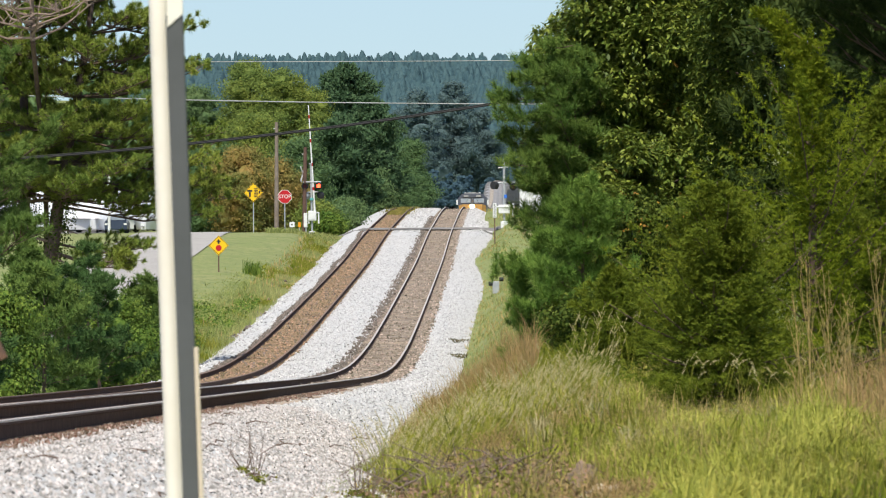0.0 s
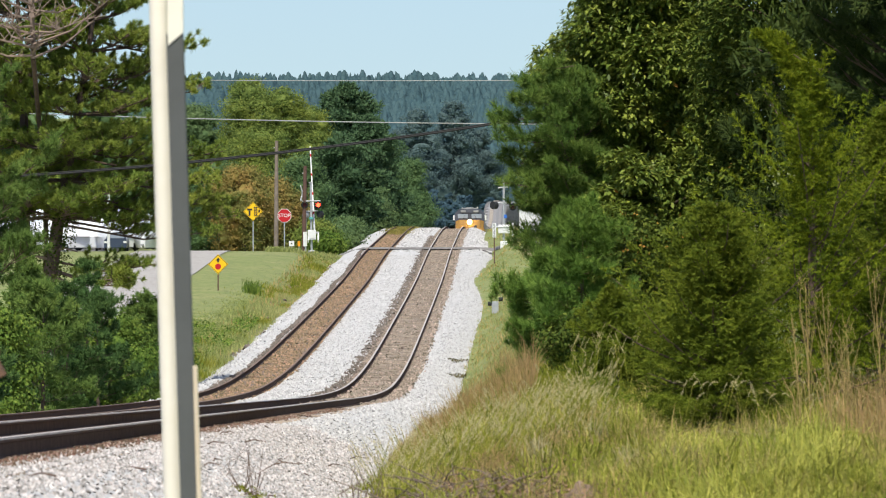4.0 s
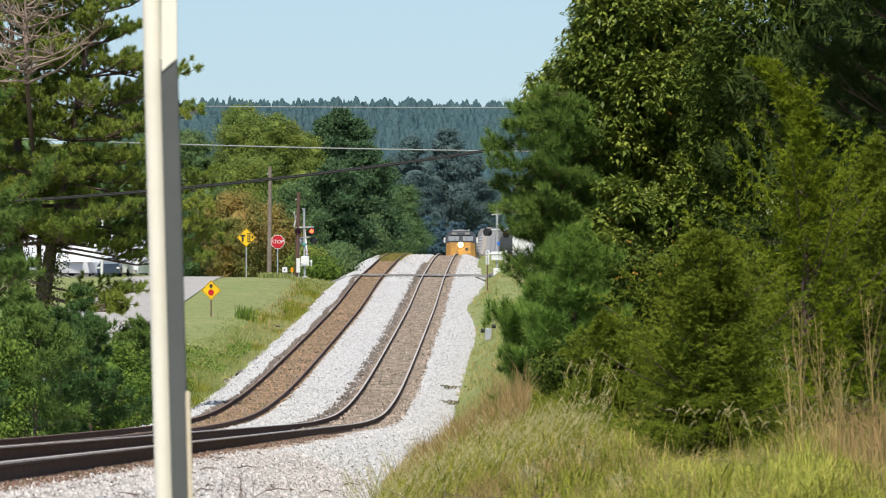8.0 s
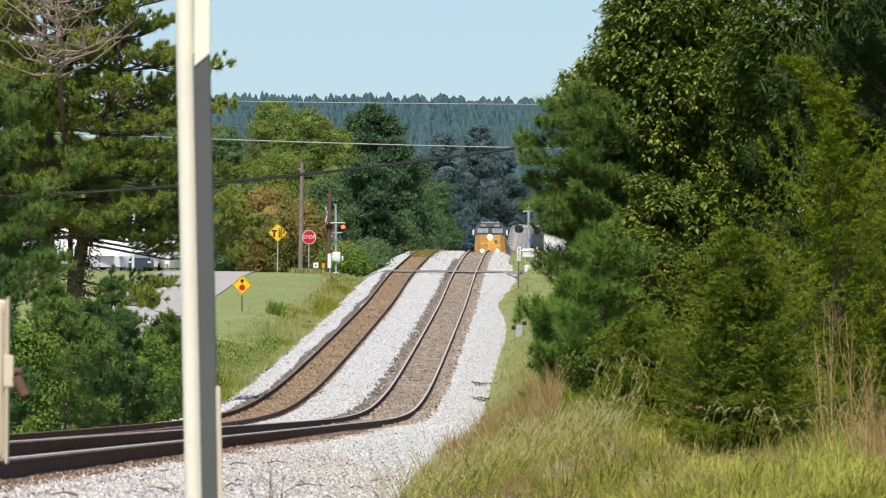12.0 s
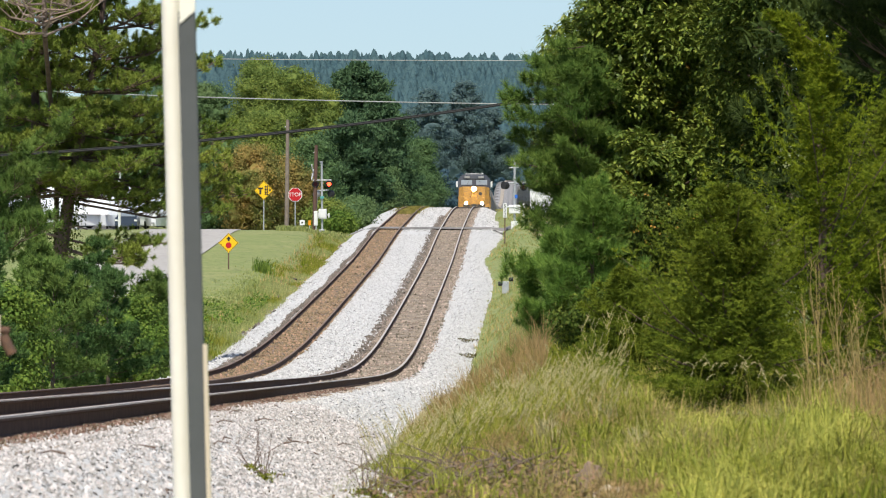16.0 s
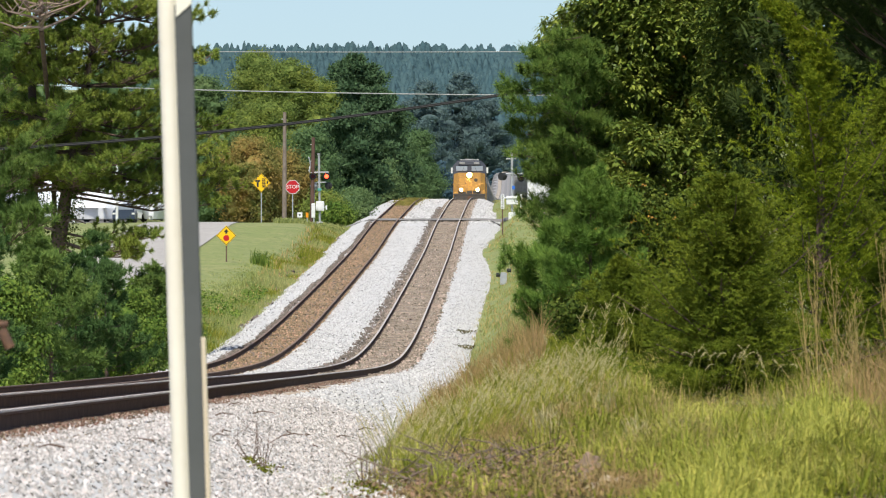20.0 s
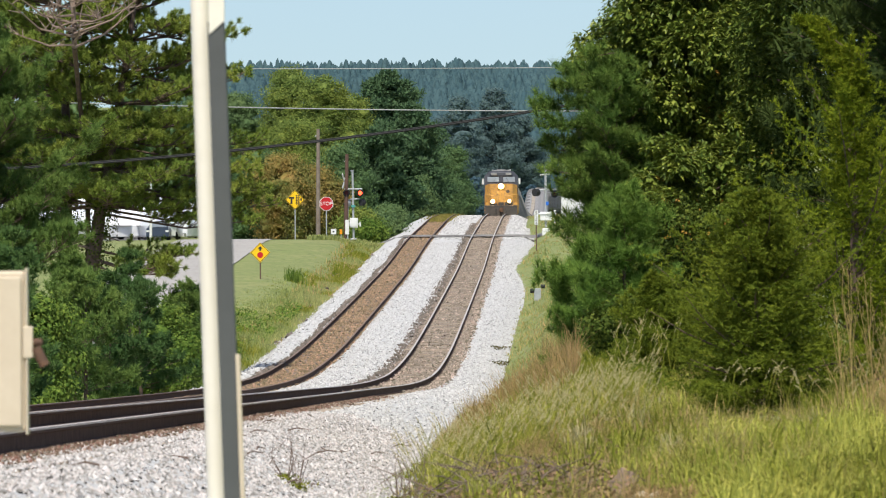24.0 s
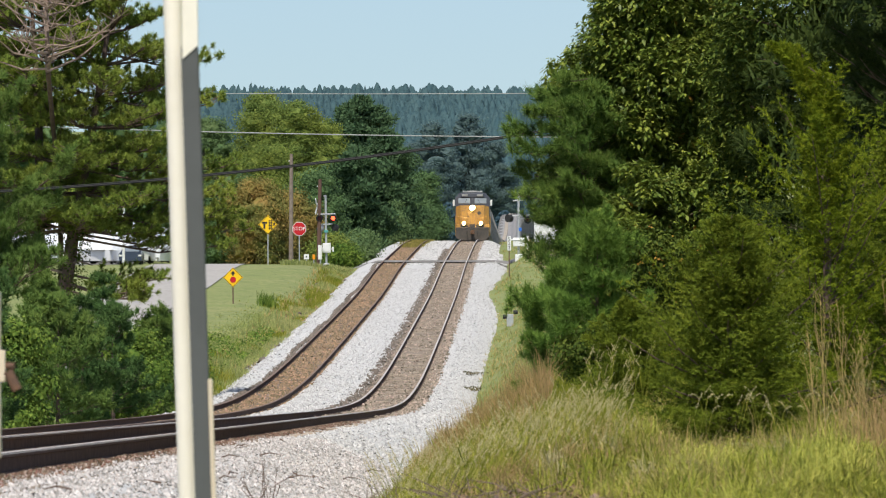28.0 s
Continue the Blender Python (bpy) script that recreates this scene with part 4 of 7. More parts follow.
def crossing_signal():
    x, d = -13.45, 545
    z = at_ground(x, d)
    t = thing("crossing_signal", pose(x, d, z), "grey steel crossing signal with flashing red lamps", "crossing signal")
    top = 6.3 - z
    part("mast", rod((0, 0, -0.2), (-0.05, 0, top), 0.075, 12), M_GALV, t)
    part("base", boxed(-0.22, 0.22, -0.22, 0.22, -0.2, 0.28, 0.04), M_GALV, t)
    part("cross_arm", rod((-0.62, -0.05, 3.66), (0.62, -0.05, 3.68), 0.05, 8), M_GALV, t)
    part("lower_arm", rod((-0.5, 0.02, 2.95), (0.45, 0.02, 3.0), 0.04, 8), M_GALV, t)
    signal_lamp(t, -0.47, 3.4, -0.12, 1, False)
    signal_lamp(t, 0.47, 3.4, -0.12, 1, True)
    part("rear_lamp", rod((-0.5, 0.1, 2.72), (-0.3, 0.3, 2.72), 0.22, 16), M_GALV, t, "grey back of a lamp")
    part("rear_lamp", rod((0.5, 0.1, 2.75), (0.7, 0.3, 2.75), 0.22, 16), M_BLACK, t)
    part("lamp_cover", boxed(-0.14, 0.12, -0.18, -0.06, 2.4, 2.57, 0.02), M_SIGNGREEN, t)
    for s in (-1, 1):
        part("crossbuck", boxed(-0.09, 0.09, -0.02, 0.02, -0.68, 0.68, 0.01, pose(-0.62, 0.05, 4.2, 0, s * 42, 75)), M_WHITE, t, "white crossbuck board seen edge-on")
    part("bell", rod((-0.08, 0, top), (-0.08, 0, top + 0.1), 0.12, 12), M_GALV, t)
    part("gate_machine", boxed(-0.26, 0.3, -0.24, 0.24, 1.0, 1.68, 0.04), M_WHITE, t, "white gate machine box")
    part("machine_door", boxed(-0.18, 0.22, -0.262, -0.242, 1.08, 1.6, 0.015), M_WHITE, t)
    part("conduit", rod((-0.42, 0.1, 0), (-0.36, 0.1, 2.6), 0.03, 8), M_GALV, t)
    g = thing("crossing_gate_arm", pose(x + 0.1, d + 0.0, z + 1.25), "white and red striped crossing gate arm", "crossing gate")
    bm = bmesh.new()
    tube(bm, [(0.1, 0, 0.2), (-0.3, 0, 7.7)], [0.07, 0.035], 8)
    part("boom", bm, M_WHITE, g)
    for k in range(4):
        f = 0.22 + k * 0.22
        part("stripe", tube(bmesh.new(), [(0.1 - 0.4 * f, 0, 0.2 + 7.5 * f), (0.1 - 0.4 * (f + 0.03), 0, 0.2 + 7.5 * (f + 0.03))], [0.074 - 0.035 * f] * 2, 8), M_RED, g)
    for s in (-1, 1):
        part("counterweight", boxed(0.02 + s * 0.34 - 0.05, 0.02 + s * 0.34 + 0.05, -0.15, 0.15, -0.45, -0.02, 0.02), M_WHITE, g)
        part("weight_arm", rod((0.02 + s * 0.34, 0, -0.2), (0.02 + s * 0.34, 0, 0.35), 0.05, 8), M_WHITE, g)
    part("yoke", rod((-0.36, 0, 0.3), (0.4, 0, 0.3), 0.06, 8), M_GALV, g)
    return g


GATE = crossing_signal()


def right_signal():
    x, d = -0.2, 548
    z = at_ground(x, d)
    t = thing("crossing_signal", pose(x, d, z), "pale steel crossing signal half hidden by pine boughs", "crossing signal")
    top = 6.55 - z
    part("mast", rod((0, 0, 0), (0, 0, top), 0.085, 12), M_GALV, t)
    part("base", boxed(-0.26, 0.26, -0.26, 0.26, -0.2, 0.36, 0.05), M_WHITE, t)
    part("cross_arm", rod((-0.4, 0, top - 0.55), (0.3, 0, top - 0.5), 0.05, 8), M_GALV, t)
    part("lamp_arm", rod((-0.75, 0, 3.0), (0.8, 0, 3.05), 0.05, 8), M_GALV, t)
    part("lamp_housing", rod((-0.78, -0.12, 2.85), (-0.55, 0.12, 2.85), 0.27, 18), M_BLACK, t, "black back of a lamp")
    signal_lamp(t, 0.62, 2.72, -0.1, 1, False)
    part("gate_machine", boxed(-0.4, 0.4, -0.25, 0.25, 0.9, 1.5, 0.04), M_WHITE, t, "white gate machine box")
    for s in (-0.62, 0.62):
        part("counterweight", boxed(s - 0.07, s + 0.07, -0.2, 0.2, 0.75, 1.6, 0.02), M_WHITE, t)
    part("number_plate", boxed(0.0, 0.2, -0.12, -0.09, 1.95, 2.2, 0.01), M_BLUE, t, "small blue plate")
    part("rail_bar", rod((-0.7, -0.26, 1.35), (0.7, -0.26, 1.35), 0.05, 8), M_WHITE, t)


right_signal()


def milepost():
    x, d = -0.79, 500
    z = at_ground(x, d)
    t = thing("milepost", pose(x, d, z), "white milepost plate with black figures on a thin post", "milepost")
    h = 2.5 - z
    part("stake", boxed(-0.035, 0.035, 0, 0.04, -0.3, h + 0.3, 0.004), M_POLE_BROWN, t)
    p = part("plate", boxed(-0.115, 0.115, -0.02, -0.002, h - 0.02, h + 0.86, 0.006), M_WHITE, t, "white plate")
    for k, c in enumerate("522"):
        lettering(c, 0.33, "figure", M_BLACK, p, (0, -0.026, h + 0.7 - k * 0.28), "black figure")


milepost()


def cables():
    def strand(name, p, q, sag, r, mat, label, sides=8):
        p, q = Vector(p), Vector(q)
        pts = [p.lerp(q, i / 40) - Vector((0, 0, sag * 4 * (i / 40) * (1 - i / 40))) for i in range(41)]
        t = thing(name, pose(0, 0, 0), label, "cable")
        part("strand", tube(bmesh.new(), pts, [r] * 41, sides), mat, t)
        return t, pts
    t, pts = strand("telephone_cable", (-22, 250, 3.72), (6.5, 250, 6.83), 0.62, 0.032, M_CABLE, "thick black telephone cable over the line")
    part("lashing_wire", tube(bmesh.new(), [p + Vector((0, 0, 0.045)) for p in pts], [0.02] * 41, 6), M_CABLE, t)
    strand("overhead_wire", (-30, 400, 8.85), (12, 400, 8.0), 0.25, 0.032, M_WIRE, "thin pale overhead wire", 6)
    strand("overhead_wire", (-30, 402, 10.5), (12, 402, 10.35), 0.14, 0.022, M_WIRE, "thin pale overhead wire", 6)


cables()


# ---- yard beyond the side road ----
def yard():
    def boat():
        t = thing("boat", pose(0, 0, 0), "white covered motor boat on a trailer", "boat", "boats in the yard")
        bm = bmesh.new()
        rings = []
        for i in range(9):
            u = i / 8
            w = 1.15 * min(1, (u + 0.02) ** 0.5 * 1.25)
            rings.append([bm.verts.new((px * w, u * 6 - 3, pz)) for px, pz in ((0, 0.2), (-0.8, 0.26), (-1, 1.1), (-0.8, 1.35 + 0.4 * math.sin(u * 3)), (0, 1.5 + 0.7 * math.sin(u * 3)), (0.8, 1.35 + 0.4 * math.sin(u * 3)), (1, 1.1), (0.8, 0.26))])
        for a, b in zip(rings, rings[1:]):
            for k in range(8):
                bm.faces.new((a[k], a[(k + 1) % 8], b[(k + 1) % 8], b[k]))
        bm.faces.new(rings[0][::-1])
        bm.faces.new(rings[-1])
        part("hull", bm, M_BOAT, t)
        part("rub_rail", boxed(-1.17, 1.17, -1.2, 3.02, 1.06, 1.12, 0.02), M_LOCO_GREY, t)
        part("trailer_beam", boxed(-0.08, 0.08, -4.2, -2.8, 0.4, 0.52), M_GALV, t)
        for s in (-1, 1):
            part("wheel", rod((s * 0.95, 1.0, 0.32), (s * 1.12, 1.0, 0.32), 0.32, 14), M_BLACK, t)
        return t
    first = boat()
    r = random.Random(4)
    spots = []
    for row in range(11):
        for k in range(7):
            spots.append((-27.6 - k * 2.75 - (row % 3) * 0.9 + r.uniform(-0.4, 0.4), 612 + row * 7.5 + r.uniform(-1, 1), r.uniform(-16, 16) + r.choice((0, 0, 0, 180, 70))))
    for i, (x, d, a) in enumerate(spots):
        m = pose(x, d, at_ground(x, d) + 0.05, 0, 0, a)
        if i == 0:
            first.matrix_world = m
        else:
            copy_thing(first, m)
    for x, d, h in ((-30.2, 600, 4.6), (-33.6, 602, 6.0)):
        t = thing("lamp_post", pose(x, d, at_ground(x, d)), "pale lamp post at the yard", "lamp post")
        part("shaft", rod((0, 0, -0.2), (0, 0, h), 0.11, 10), M_WHITE, t)
        part("head", boxed(-0.3, 0.3, -0.2, 0.2, h, h + 0.3, 0.03), M_WHITE, t)
    x, d = -29.9, 604
    t = thing("parked_car", pose(x, d, at_ground(x, d) + 0.05), "dark blue parked car facing the road by the boats", "car")
    part("body", prism([(-0.85, 0.28), (0.85, 0.28), (0.88, 0.75), (0.8, 0.95), (-0.8, 0.95), (-0.88, 0.75)], 0, 4.3), M_CAR_BLUE, t)
    cabin = part("cabin", prism([(-0.78, 0.954), (0.78, 0.954), (0.58, 1.42), (-0.58, 1.42)], 1.2, 3.6), M_CAR_BLUE, t)
    part("windscreen", prism([(-0.66, 1.0), (0.66, 1.0), (0.52, 1.36), (-0.52, 1.36)], 1.17, 1.196), M_GLASS, cabin)
    for q in (-0.74, 0.74):
        part("headlight", boxed(q - 0.12, q + 0.12, -0.02, 0.04, 0.62, 0.76, 0.02), M_WHITE, t)
        for y in (0.8, 3.4):
            part("wheel", rod((q - 0.1, y, 0.31), (q + 0.1, y, 0.31), 0.31, 14), M_BLACK, t)
    x, d = -30.7, 497
    t = thing("bollard", pose(x, d, at_ground(x, d)), "yellow marker post beside the road", "bollard")
    part("shaft", rod((0, 0, -0.2), (0, 0, 0.85), 0.07, 10), M_YELLOW, t)
    part("cap", rod((0, 0, 0.85), (0, 0, 0.9), 0.08, 10), M_YELLOW, t)
    x, d = 2.0, 600
    t = thing("signal_hut", pose(x, d, at_ground(x, d)), "small white railway equipment hut", "hut")
    part("wall", boxed(-1.05, 1.3, 0, 3, -0.2, 2.3, 0.03), M_WHITE, t)
    part("roof", boxed(-1.2, 1.45, -0.15, 3.15, 2.31, 2.45, 0.03), M_LOCO_GREY, t)
    part("door", boxed(-0.6, 0.2, -0.04, -0.004, 0.05, 2.0, 0.01), M_WHITE, t)
    x, d = -0.54, 398
    t = thing("switch_stand", pose(x, d, at_ground(x, d)), "small grey trackside switch box with black lamps", "switch box")
    part("body", boxed(-0.22, 0.12, -0.1, 0.1, 0.0, 0.62, 0.02), M_GALV, t)
    part("lamp", rod((-0.42, 0, 0.5), (-0.2, 0, 0.5), 0.11, 12), M_BLACK, t)
    part("lamp", rod((0.12, 0, 0.72), (0.34, 0, 0.72), 0.1, 12), M_BLACK, t)


yard()


# ---- the train ----
def locomotive():
    t = thing("locomotive", pose(0, 0, 0), "yellow and dark blue diesel locomotive with lit headlamps", "locomotive")
    # the cab: yellow below, dark window band, bevelled roof
    cab = part("cab", prism([(-1.56, 1.65), (1.56, 1.65), (1.56, 4.05), (1.15, 4.5), (-1.15, 4.5), (-1.56, 4.05)], 1.5, 5.0), M_LOCO_BLUE, t)
    for s in (-1, 1):
        part("windscreen", boxed(min(s * 0.2, s * 1.28), max(s * 0.2, s * 1.28), 1.46, 1.494, 3.5, 3.98, 0.03), M_GLASS, cab)
        part("number_board", boxed(min(s * 0.42, s * 0.95), max(s * 0.42, s * 0.95), 1.36, 1.394, 4.14, 4.36, 0.02), M_LOCO_GREY, cab)
        part("side_window", boxed(s * 1.565 - 0.01, s * 1.565 + 0.01, 2.6, 4.4, 3.3, 4.0, 0.005), M_GLASS, cab)
        part("mirror", boxed(s * 1.7 - 0.09, s * 1.7 + 0.09, 2.2, 2.28, 3.3, 3.85, 0.02), M_WHITE, cab)
        part("wiper", rod((s * 0.7, 1.44, 3.5), (s * 0.5, 1.43, 3.9), 0.015, 6), M_BLACK, cab)
    part("air_conditioner", boxed(-0.45, 0.45, 2.0, 3.6, 4.51, 4.68, 0.06), M_LOCO_GREY, cab)
    part("horn", rod((-0.8, 2.2, 4.62), (-0.8, 2.7, 4.62), 0.08, 8), M_GALV, cab)
    part("antenna", boxed(0.72, 0.9, 2.2, 2.5, 4.5, 4.68, 0.02), M_WHITE, cab)
    bm = prism([(-1.5, 1.49), (-1.5, 1.05), (-1.08, 0.55), (1.08, 0.55), (1.5, 1.05), (1.5, 1.49)], 1.32, 3.42)
    for v in bm.verts:
        v.co = Vector((v.co.x, v.co.z, v.co.y))
        if v.co.z > 3 and v.co.y < 0.7:
            v.co.z -= 0.1
        if v.co.z > 3 and abs(v.co.x) > 1.2:
            v.co.z -= 0.22
    bmesh.ops.recalc_face_normals(bm, faces=bm.faces)
    nose = part("nose", bm, M_LOCO_YELLOW, t, "dirty yellow short nose with bevelled cheeks")
    part("nose_door", boxed(-0.95, -0.3, 0.52, 0.546, 1.5, 3.1, 0.02), M_LOCO_YELLOW, nose)
    part("headlamp_housing", boxed(-0.32, 0.32, 0.42, 0.546, 2.86, 3.3, 0.05), M_LOCO_YELLOW, nose)
    part("headlamp", rod((0, 0.36, 3.08), (0, 0.417, 3.08), 0.225, 24), M_LAMP, nose, "glowing headlamp")
    part("herald", rod((0.62, 0.535, 2.62), (0.62, 0.546, 2.62), 0.17, 18), M_LOCO_DIRT, nose, "dark round emblem")
    part("nose_grime_band", boxed(-1.07, 1.07, 0.53, 0.546, 1.33, 1.6, 0.004), M_LOCO_DIRT, nose, "grimy band along the nose foot")
    part("board_housing", boxed(-1.05, 1.05, 1.4, 1.9, 4.06, 4.42, 0.05), M_LOCO_BLUE, cab)
    part("roof_hatch", boxed(-0.9, 0.9, 1.7, 1.98, 4.5, 4.62, 0.03), M_LOCO_GREY, cab)
    for k in range(5):
        part("grab_iron", rod((-1.06, 0.5, 1.95 + k * 0.25), (-0.98, 0.5, 1.95 + k * 0.25), 0.016, 6), M_LOCO_DIRT, nose)
    part("latch", boxed(-0.42, -0.34, 0.49, 0.519, 2.2, 2.4, 0.01), M_LOCO_DIRT, nose)
    part("window_pillar", boxed(-0.17, 0.17, 1.45, 1.494, 3.46, 4.02, 0.02), M_LOCO_BLUE, cab)
    frame_part = part("anticlimber", boxed(-1.5, 1.5, 0.1, 0.55, 1.14, 1.31, 0.03), M_LOCO_DIRT, t, "grimy front platform")
    pilot = part("pilot", prism([(-1.5, 0.45), (-1.15, 0.12), (1.15, 0.12), (1.5, 0.45), (1.5, 1.13), (-1.5, 1.13)], 0.06, 0.5), M_LOCO_DIRT, t, "grimy dark pilot with plough")
    part("coupler", boxed(-0.16, 0.16, -0.5, 0.12, 0.72, 1.02, 0.06), M_RUST, pilot)
    part("coupler_knuckle", rod((0.08, -0.5, 0.68), (0.08, -0.5, 1.06), 0.14, 10), M_RUST, pilot)
    for s in (-1, 1):
        part("ditch_lamp_box", boxed(s * 0.78 - 0.17, s * 0.78 + 0.17, 0.3, 0.54, 1.5, 1.86, 0.03), M_LOCO_YELLOW, nose)
        part("ditch_lamp", rod((s * 0.78, 0.24, 1.68), (s * 0.78, 0.297, 1.68), 0.145, 20), M_LAMP, nose, "glowing lower headlamp")
        for k in range(4):
            part("step", boxed(min(s * 1.1, s * 1.55), max(s * 1.1, s * 1.55), 0.55, 0.95, 0.3 + k * 0.26, 0.34 + k * 0.26), M_LOCO_DIRT, pilot)
        part("handrail", rod((s * 1.5, 0.2, 0.5), (s * 1.5, 0.2, 2.35), 0.03, 8), M_LOCO_YELLOW, pilot)
        part("front_rail", rod((s * 0.3, 0.14, 2.2), (s * 1.5, 0.2, 2.3), 0.025, 8), M_LOCO_YELLOW, pilot)
        part("rail_stanchion", rod((s * 0.3, 0.14, 1.3), (s * 0.3, 0.14, 2.2), 0.025, 8), M_LOCO_YELLOW, pilot)
        part("brake_hose", tube(bmesh.new(), [(s * 0.45, 0.1, 1.0), (s * 0.5, -0.15, 0.75), (s * 0.42, -0.2, 0.5)], [0.03] * 3, 6), M_BLACK, pilot)
    hood = part("hood", prism([(-1.05, 1.6), (1.05, 1.6), (1.05, 4.2), (0.8, 4.42), (-0.8, 4.42), (-1.05, 4.2)], 5.0, 21.6), M_LOCO_BLUE, t)
    part("radiator_wing", prism([(-1.5, 3.5), (1.5, 3.5), (1.5, 4.3), (1.2, 4.55), (-1.2, 4.55), (-1.5, 4.3)], 16.5, 21.0), M_LOCO_BLUE, hood)
    part("exhaust_stack", boxed(-0.3, 0.3, 11.5, 12.4, 4.42, 4.62, 0.03), M_LOCO_DIRT, hood)
    for k in range(8):
        for s in (-1, 1):
            part("hood_door", boxed(s * 1.06 - 0.01, s * 1.06 + 0.01, 5.4 + k * 1.3, 6.5 + k * 1.3, 1.9, 3.9, 0.004), M_LOCO_BLUE, hood)
    part("underframe", boxed(-1.5, 1.5, 0.55, 22.0, 1.0, 1.58, 0.03), M_LOCO_YELLOW, t)
    part("fuel_tank", boxed(-1.4, 1.4, 8.0, 14.0, 0.35, 0.99, 0.15), M_LOCO_DIRT, t)
    for s in (-1, 1):
        for k in range(12):
            part("stanchion", rod((s * 1.5, 5.2 + k * 1.45, 1.58), (s * 1.5, 5.2 + k * 1.45, 2.6), 0.022, 6), M_LOCO_YELLOW, t)
        part("side_handrail", rod((s * 1.5, 5.2, 2.6), (s * 1.5, 21.2, 2.6), 0.022, 6), M_LOCO_YELLOW, t)
    for y0 in (1.6, 15.4):
        for s in (-1, 1):
            tr = part("truck_frame", boxed(s * 1.12 - 0.1, s * 1.12 + 0.1, y0, y0 + 4.8, 0.4, 0.95, 0.06), M_LOCO_DIRT, t)
            for k in range(3):
                part("wheel", rod((s * 0.68, y0 + 0.6 + k * 1.8, 0.53), (s * 0.82, y0 + 0.6 + k * 1.8, 0.53), 0.53, 20), M_LOCO_DIRT, tr)
    return t


CAR_LENGTH = 15.6


def hopper(mat):
    t = thing("hopper_car", pose(0, 0, 0), "dusty grey covered hopper car with roof hatches", "railway car", "hopper cars of the train")
    out = [(-1.52, 3.3), (-1.54, 1.0), (-0.9, 0.62), (0.9, 0.62), (1.54, 1.0), (1.52, 3.3)]
    body = part("body", prism(out, 0.4, CAR_LENGTH - 0.4), M_CAR_DARK, t, "darker grey sides")
    for k in range(6):
        for s in (-1, 1):
            part("side_rib", boxed(s * 1.57 - 0.05, s * 1.57 + 0.05, 0.9 + k * 2.68, 1.05 + k * 2.68, 1.0, 3.2), mat, body)
    roof = part("roof", prism([(-1.56, 3.302), (1.56, 3.302), (1.25, 3.66), (0.5, 3.88), (-0.5, 3.88), (-1.25, 3.66)], 0.35, CAR_LENGTH - 0.35), mat, t, "dusty pale grey rounded roof")
    for k in range(5):
        part("hatch", boxed(-0.62, -0.14, 1.0 + k * 2.8, 3.3 + k * 2.8, 3.884, 4.05, 0.03), M_CAR_TAN, roof, "tan roof hatch")
    for x0, x1 in ((0.3, 0.62), (1.0, 1.12)):
        part("running_board", boxed(x0, x1, 0.3, CAR_LENGTH - 0.3, 3.884, 3.93), M_CAR_DARK, roof, "dark steel walkway")
    for y0 in (0.1, CAR_LENGTH - 0.34):
        part("end_ladder", boxed(-1.5, -0.9, y0, y0 + 0.2, 1.1, 3.9), M_CAR_DARK, t)
    part("sill", boxed(-1.5, 1.5, 0.1, CAR_LENGTH - 0.1, 1.0, 1.25, 0.02), M_CAR_DARK, t)
    for y0 in (1.9, CAR_LENGTH - 1.9):
        for s in (-1, 1):
            b = part("truck_side", boxed(s * 1.0 - 0.08, s * 1.0 + 0.08, y0 - 1.3, y0 + 1.3, 0.35, 0.75, 0.05), M_LOCO_DIRT, t)
            for k in (-0.9, 0.9):
                part("wheel", rod((s * 0.68, y0 + k, 0.46), (s * 0.82, y0 + k, 0.46), 0.46, 14), M_LOCO_DIRT, b)
    return t


LOCO = locomotive()
CARS = [hopper(M_CAR)]
for k in range(1, 48):
    CARS.append(copy_thing(CARS[0], pose(0, 0, 0)))


def front_at(t):
    return 875 - 6.9 * t + 0.0459 * t * t


def on_track(d, length):
    dz = float(rail_height(d + length) - rail_height(d)) / length
    dx = float(track_side(d + length) - track_side(d)) / length
    return pose(float(track_side(d)), d, float(rail_height(d)) + 0.01, math.degrees(math.atan(dz)), 0, -math.degrees(math.atan(dx)))


def motions():
    walk(LOCO, [(t, on_track(front_at(t), 22.0)) for t in range(0, 29, 2)])
    for i, car in enumerate(CARS):
        walk(car, [(t, on_track(front_at(t) + 22.6 + i * CAR_LENGTH, CAR_LENGTH)) for t in range(0, 29, 2)])
    down = [(0, 0), (1.5, 6), (3.0, 22), (4.5, 42), (6.5, 57), (8.0, 70), (9.5, 82), (11.0, 88), (28.0, 88)]
    stand = GATE.matrix_world.translation.copy()
    walk(GATE, [(t, pose(*stand, -a, 0, 0)) for t, a in down])


# ---- trees and bushes: left of the line ----
tufted_pine("pine_tree", -16.6, 282, "leaning shortleaf pine with layered yellow-green boughs", 15.0, 3.4, 4.8, M_PINE, seed=3, trunk=0.27, lean=0.15, base=-1.9, levels=10, needle=0.2, width=0.024, per=74,
            step=0.18, shape=4.0, rise=0.1, vine=2400, bare=9, around=(6, 8), fill=2, inner=0.3,
            extra=[(6.3, 0.0, 4.7), (6.1, -0.8, 4.2), (6.2, 0.6, 5.3), (6.0, -1.0, 6.0), (6.2, 0.0, 7.0), (6.0, 0.5, 6.6), (5.6, -0.8, 9.2), (5.4, 0.5, 10.8), (5.6, -1.2, 5.2), (5.2, 0.6, 4.4),
                   (3.4, -2.2, 2.6), (3.8, -1.6, 3.0), (2.9, -2.4, 2.3), (2.7, -2.8, 5.6), (3.3, -2.6, 5.9), (1.9, -3.0, 5.3), (2.5, -2.6, 7.2), (3.5, -2.4, 7.6), (1.4, -2.8, 7.0), (3.9, -2.2, 7.0)])
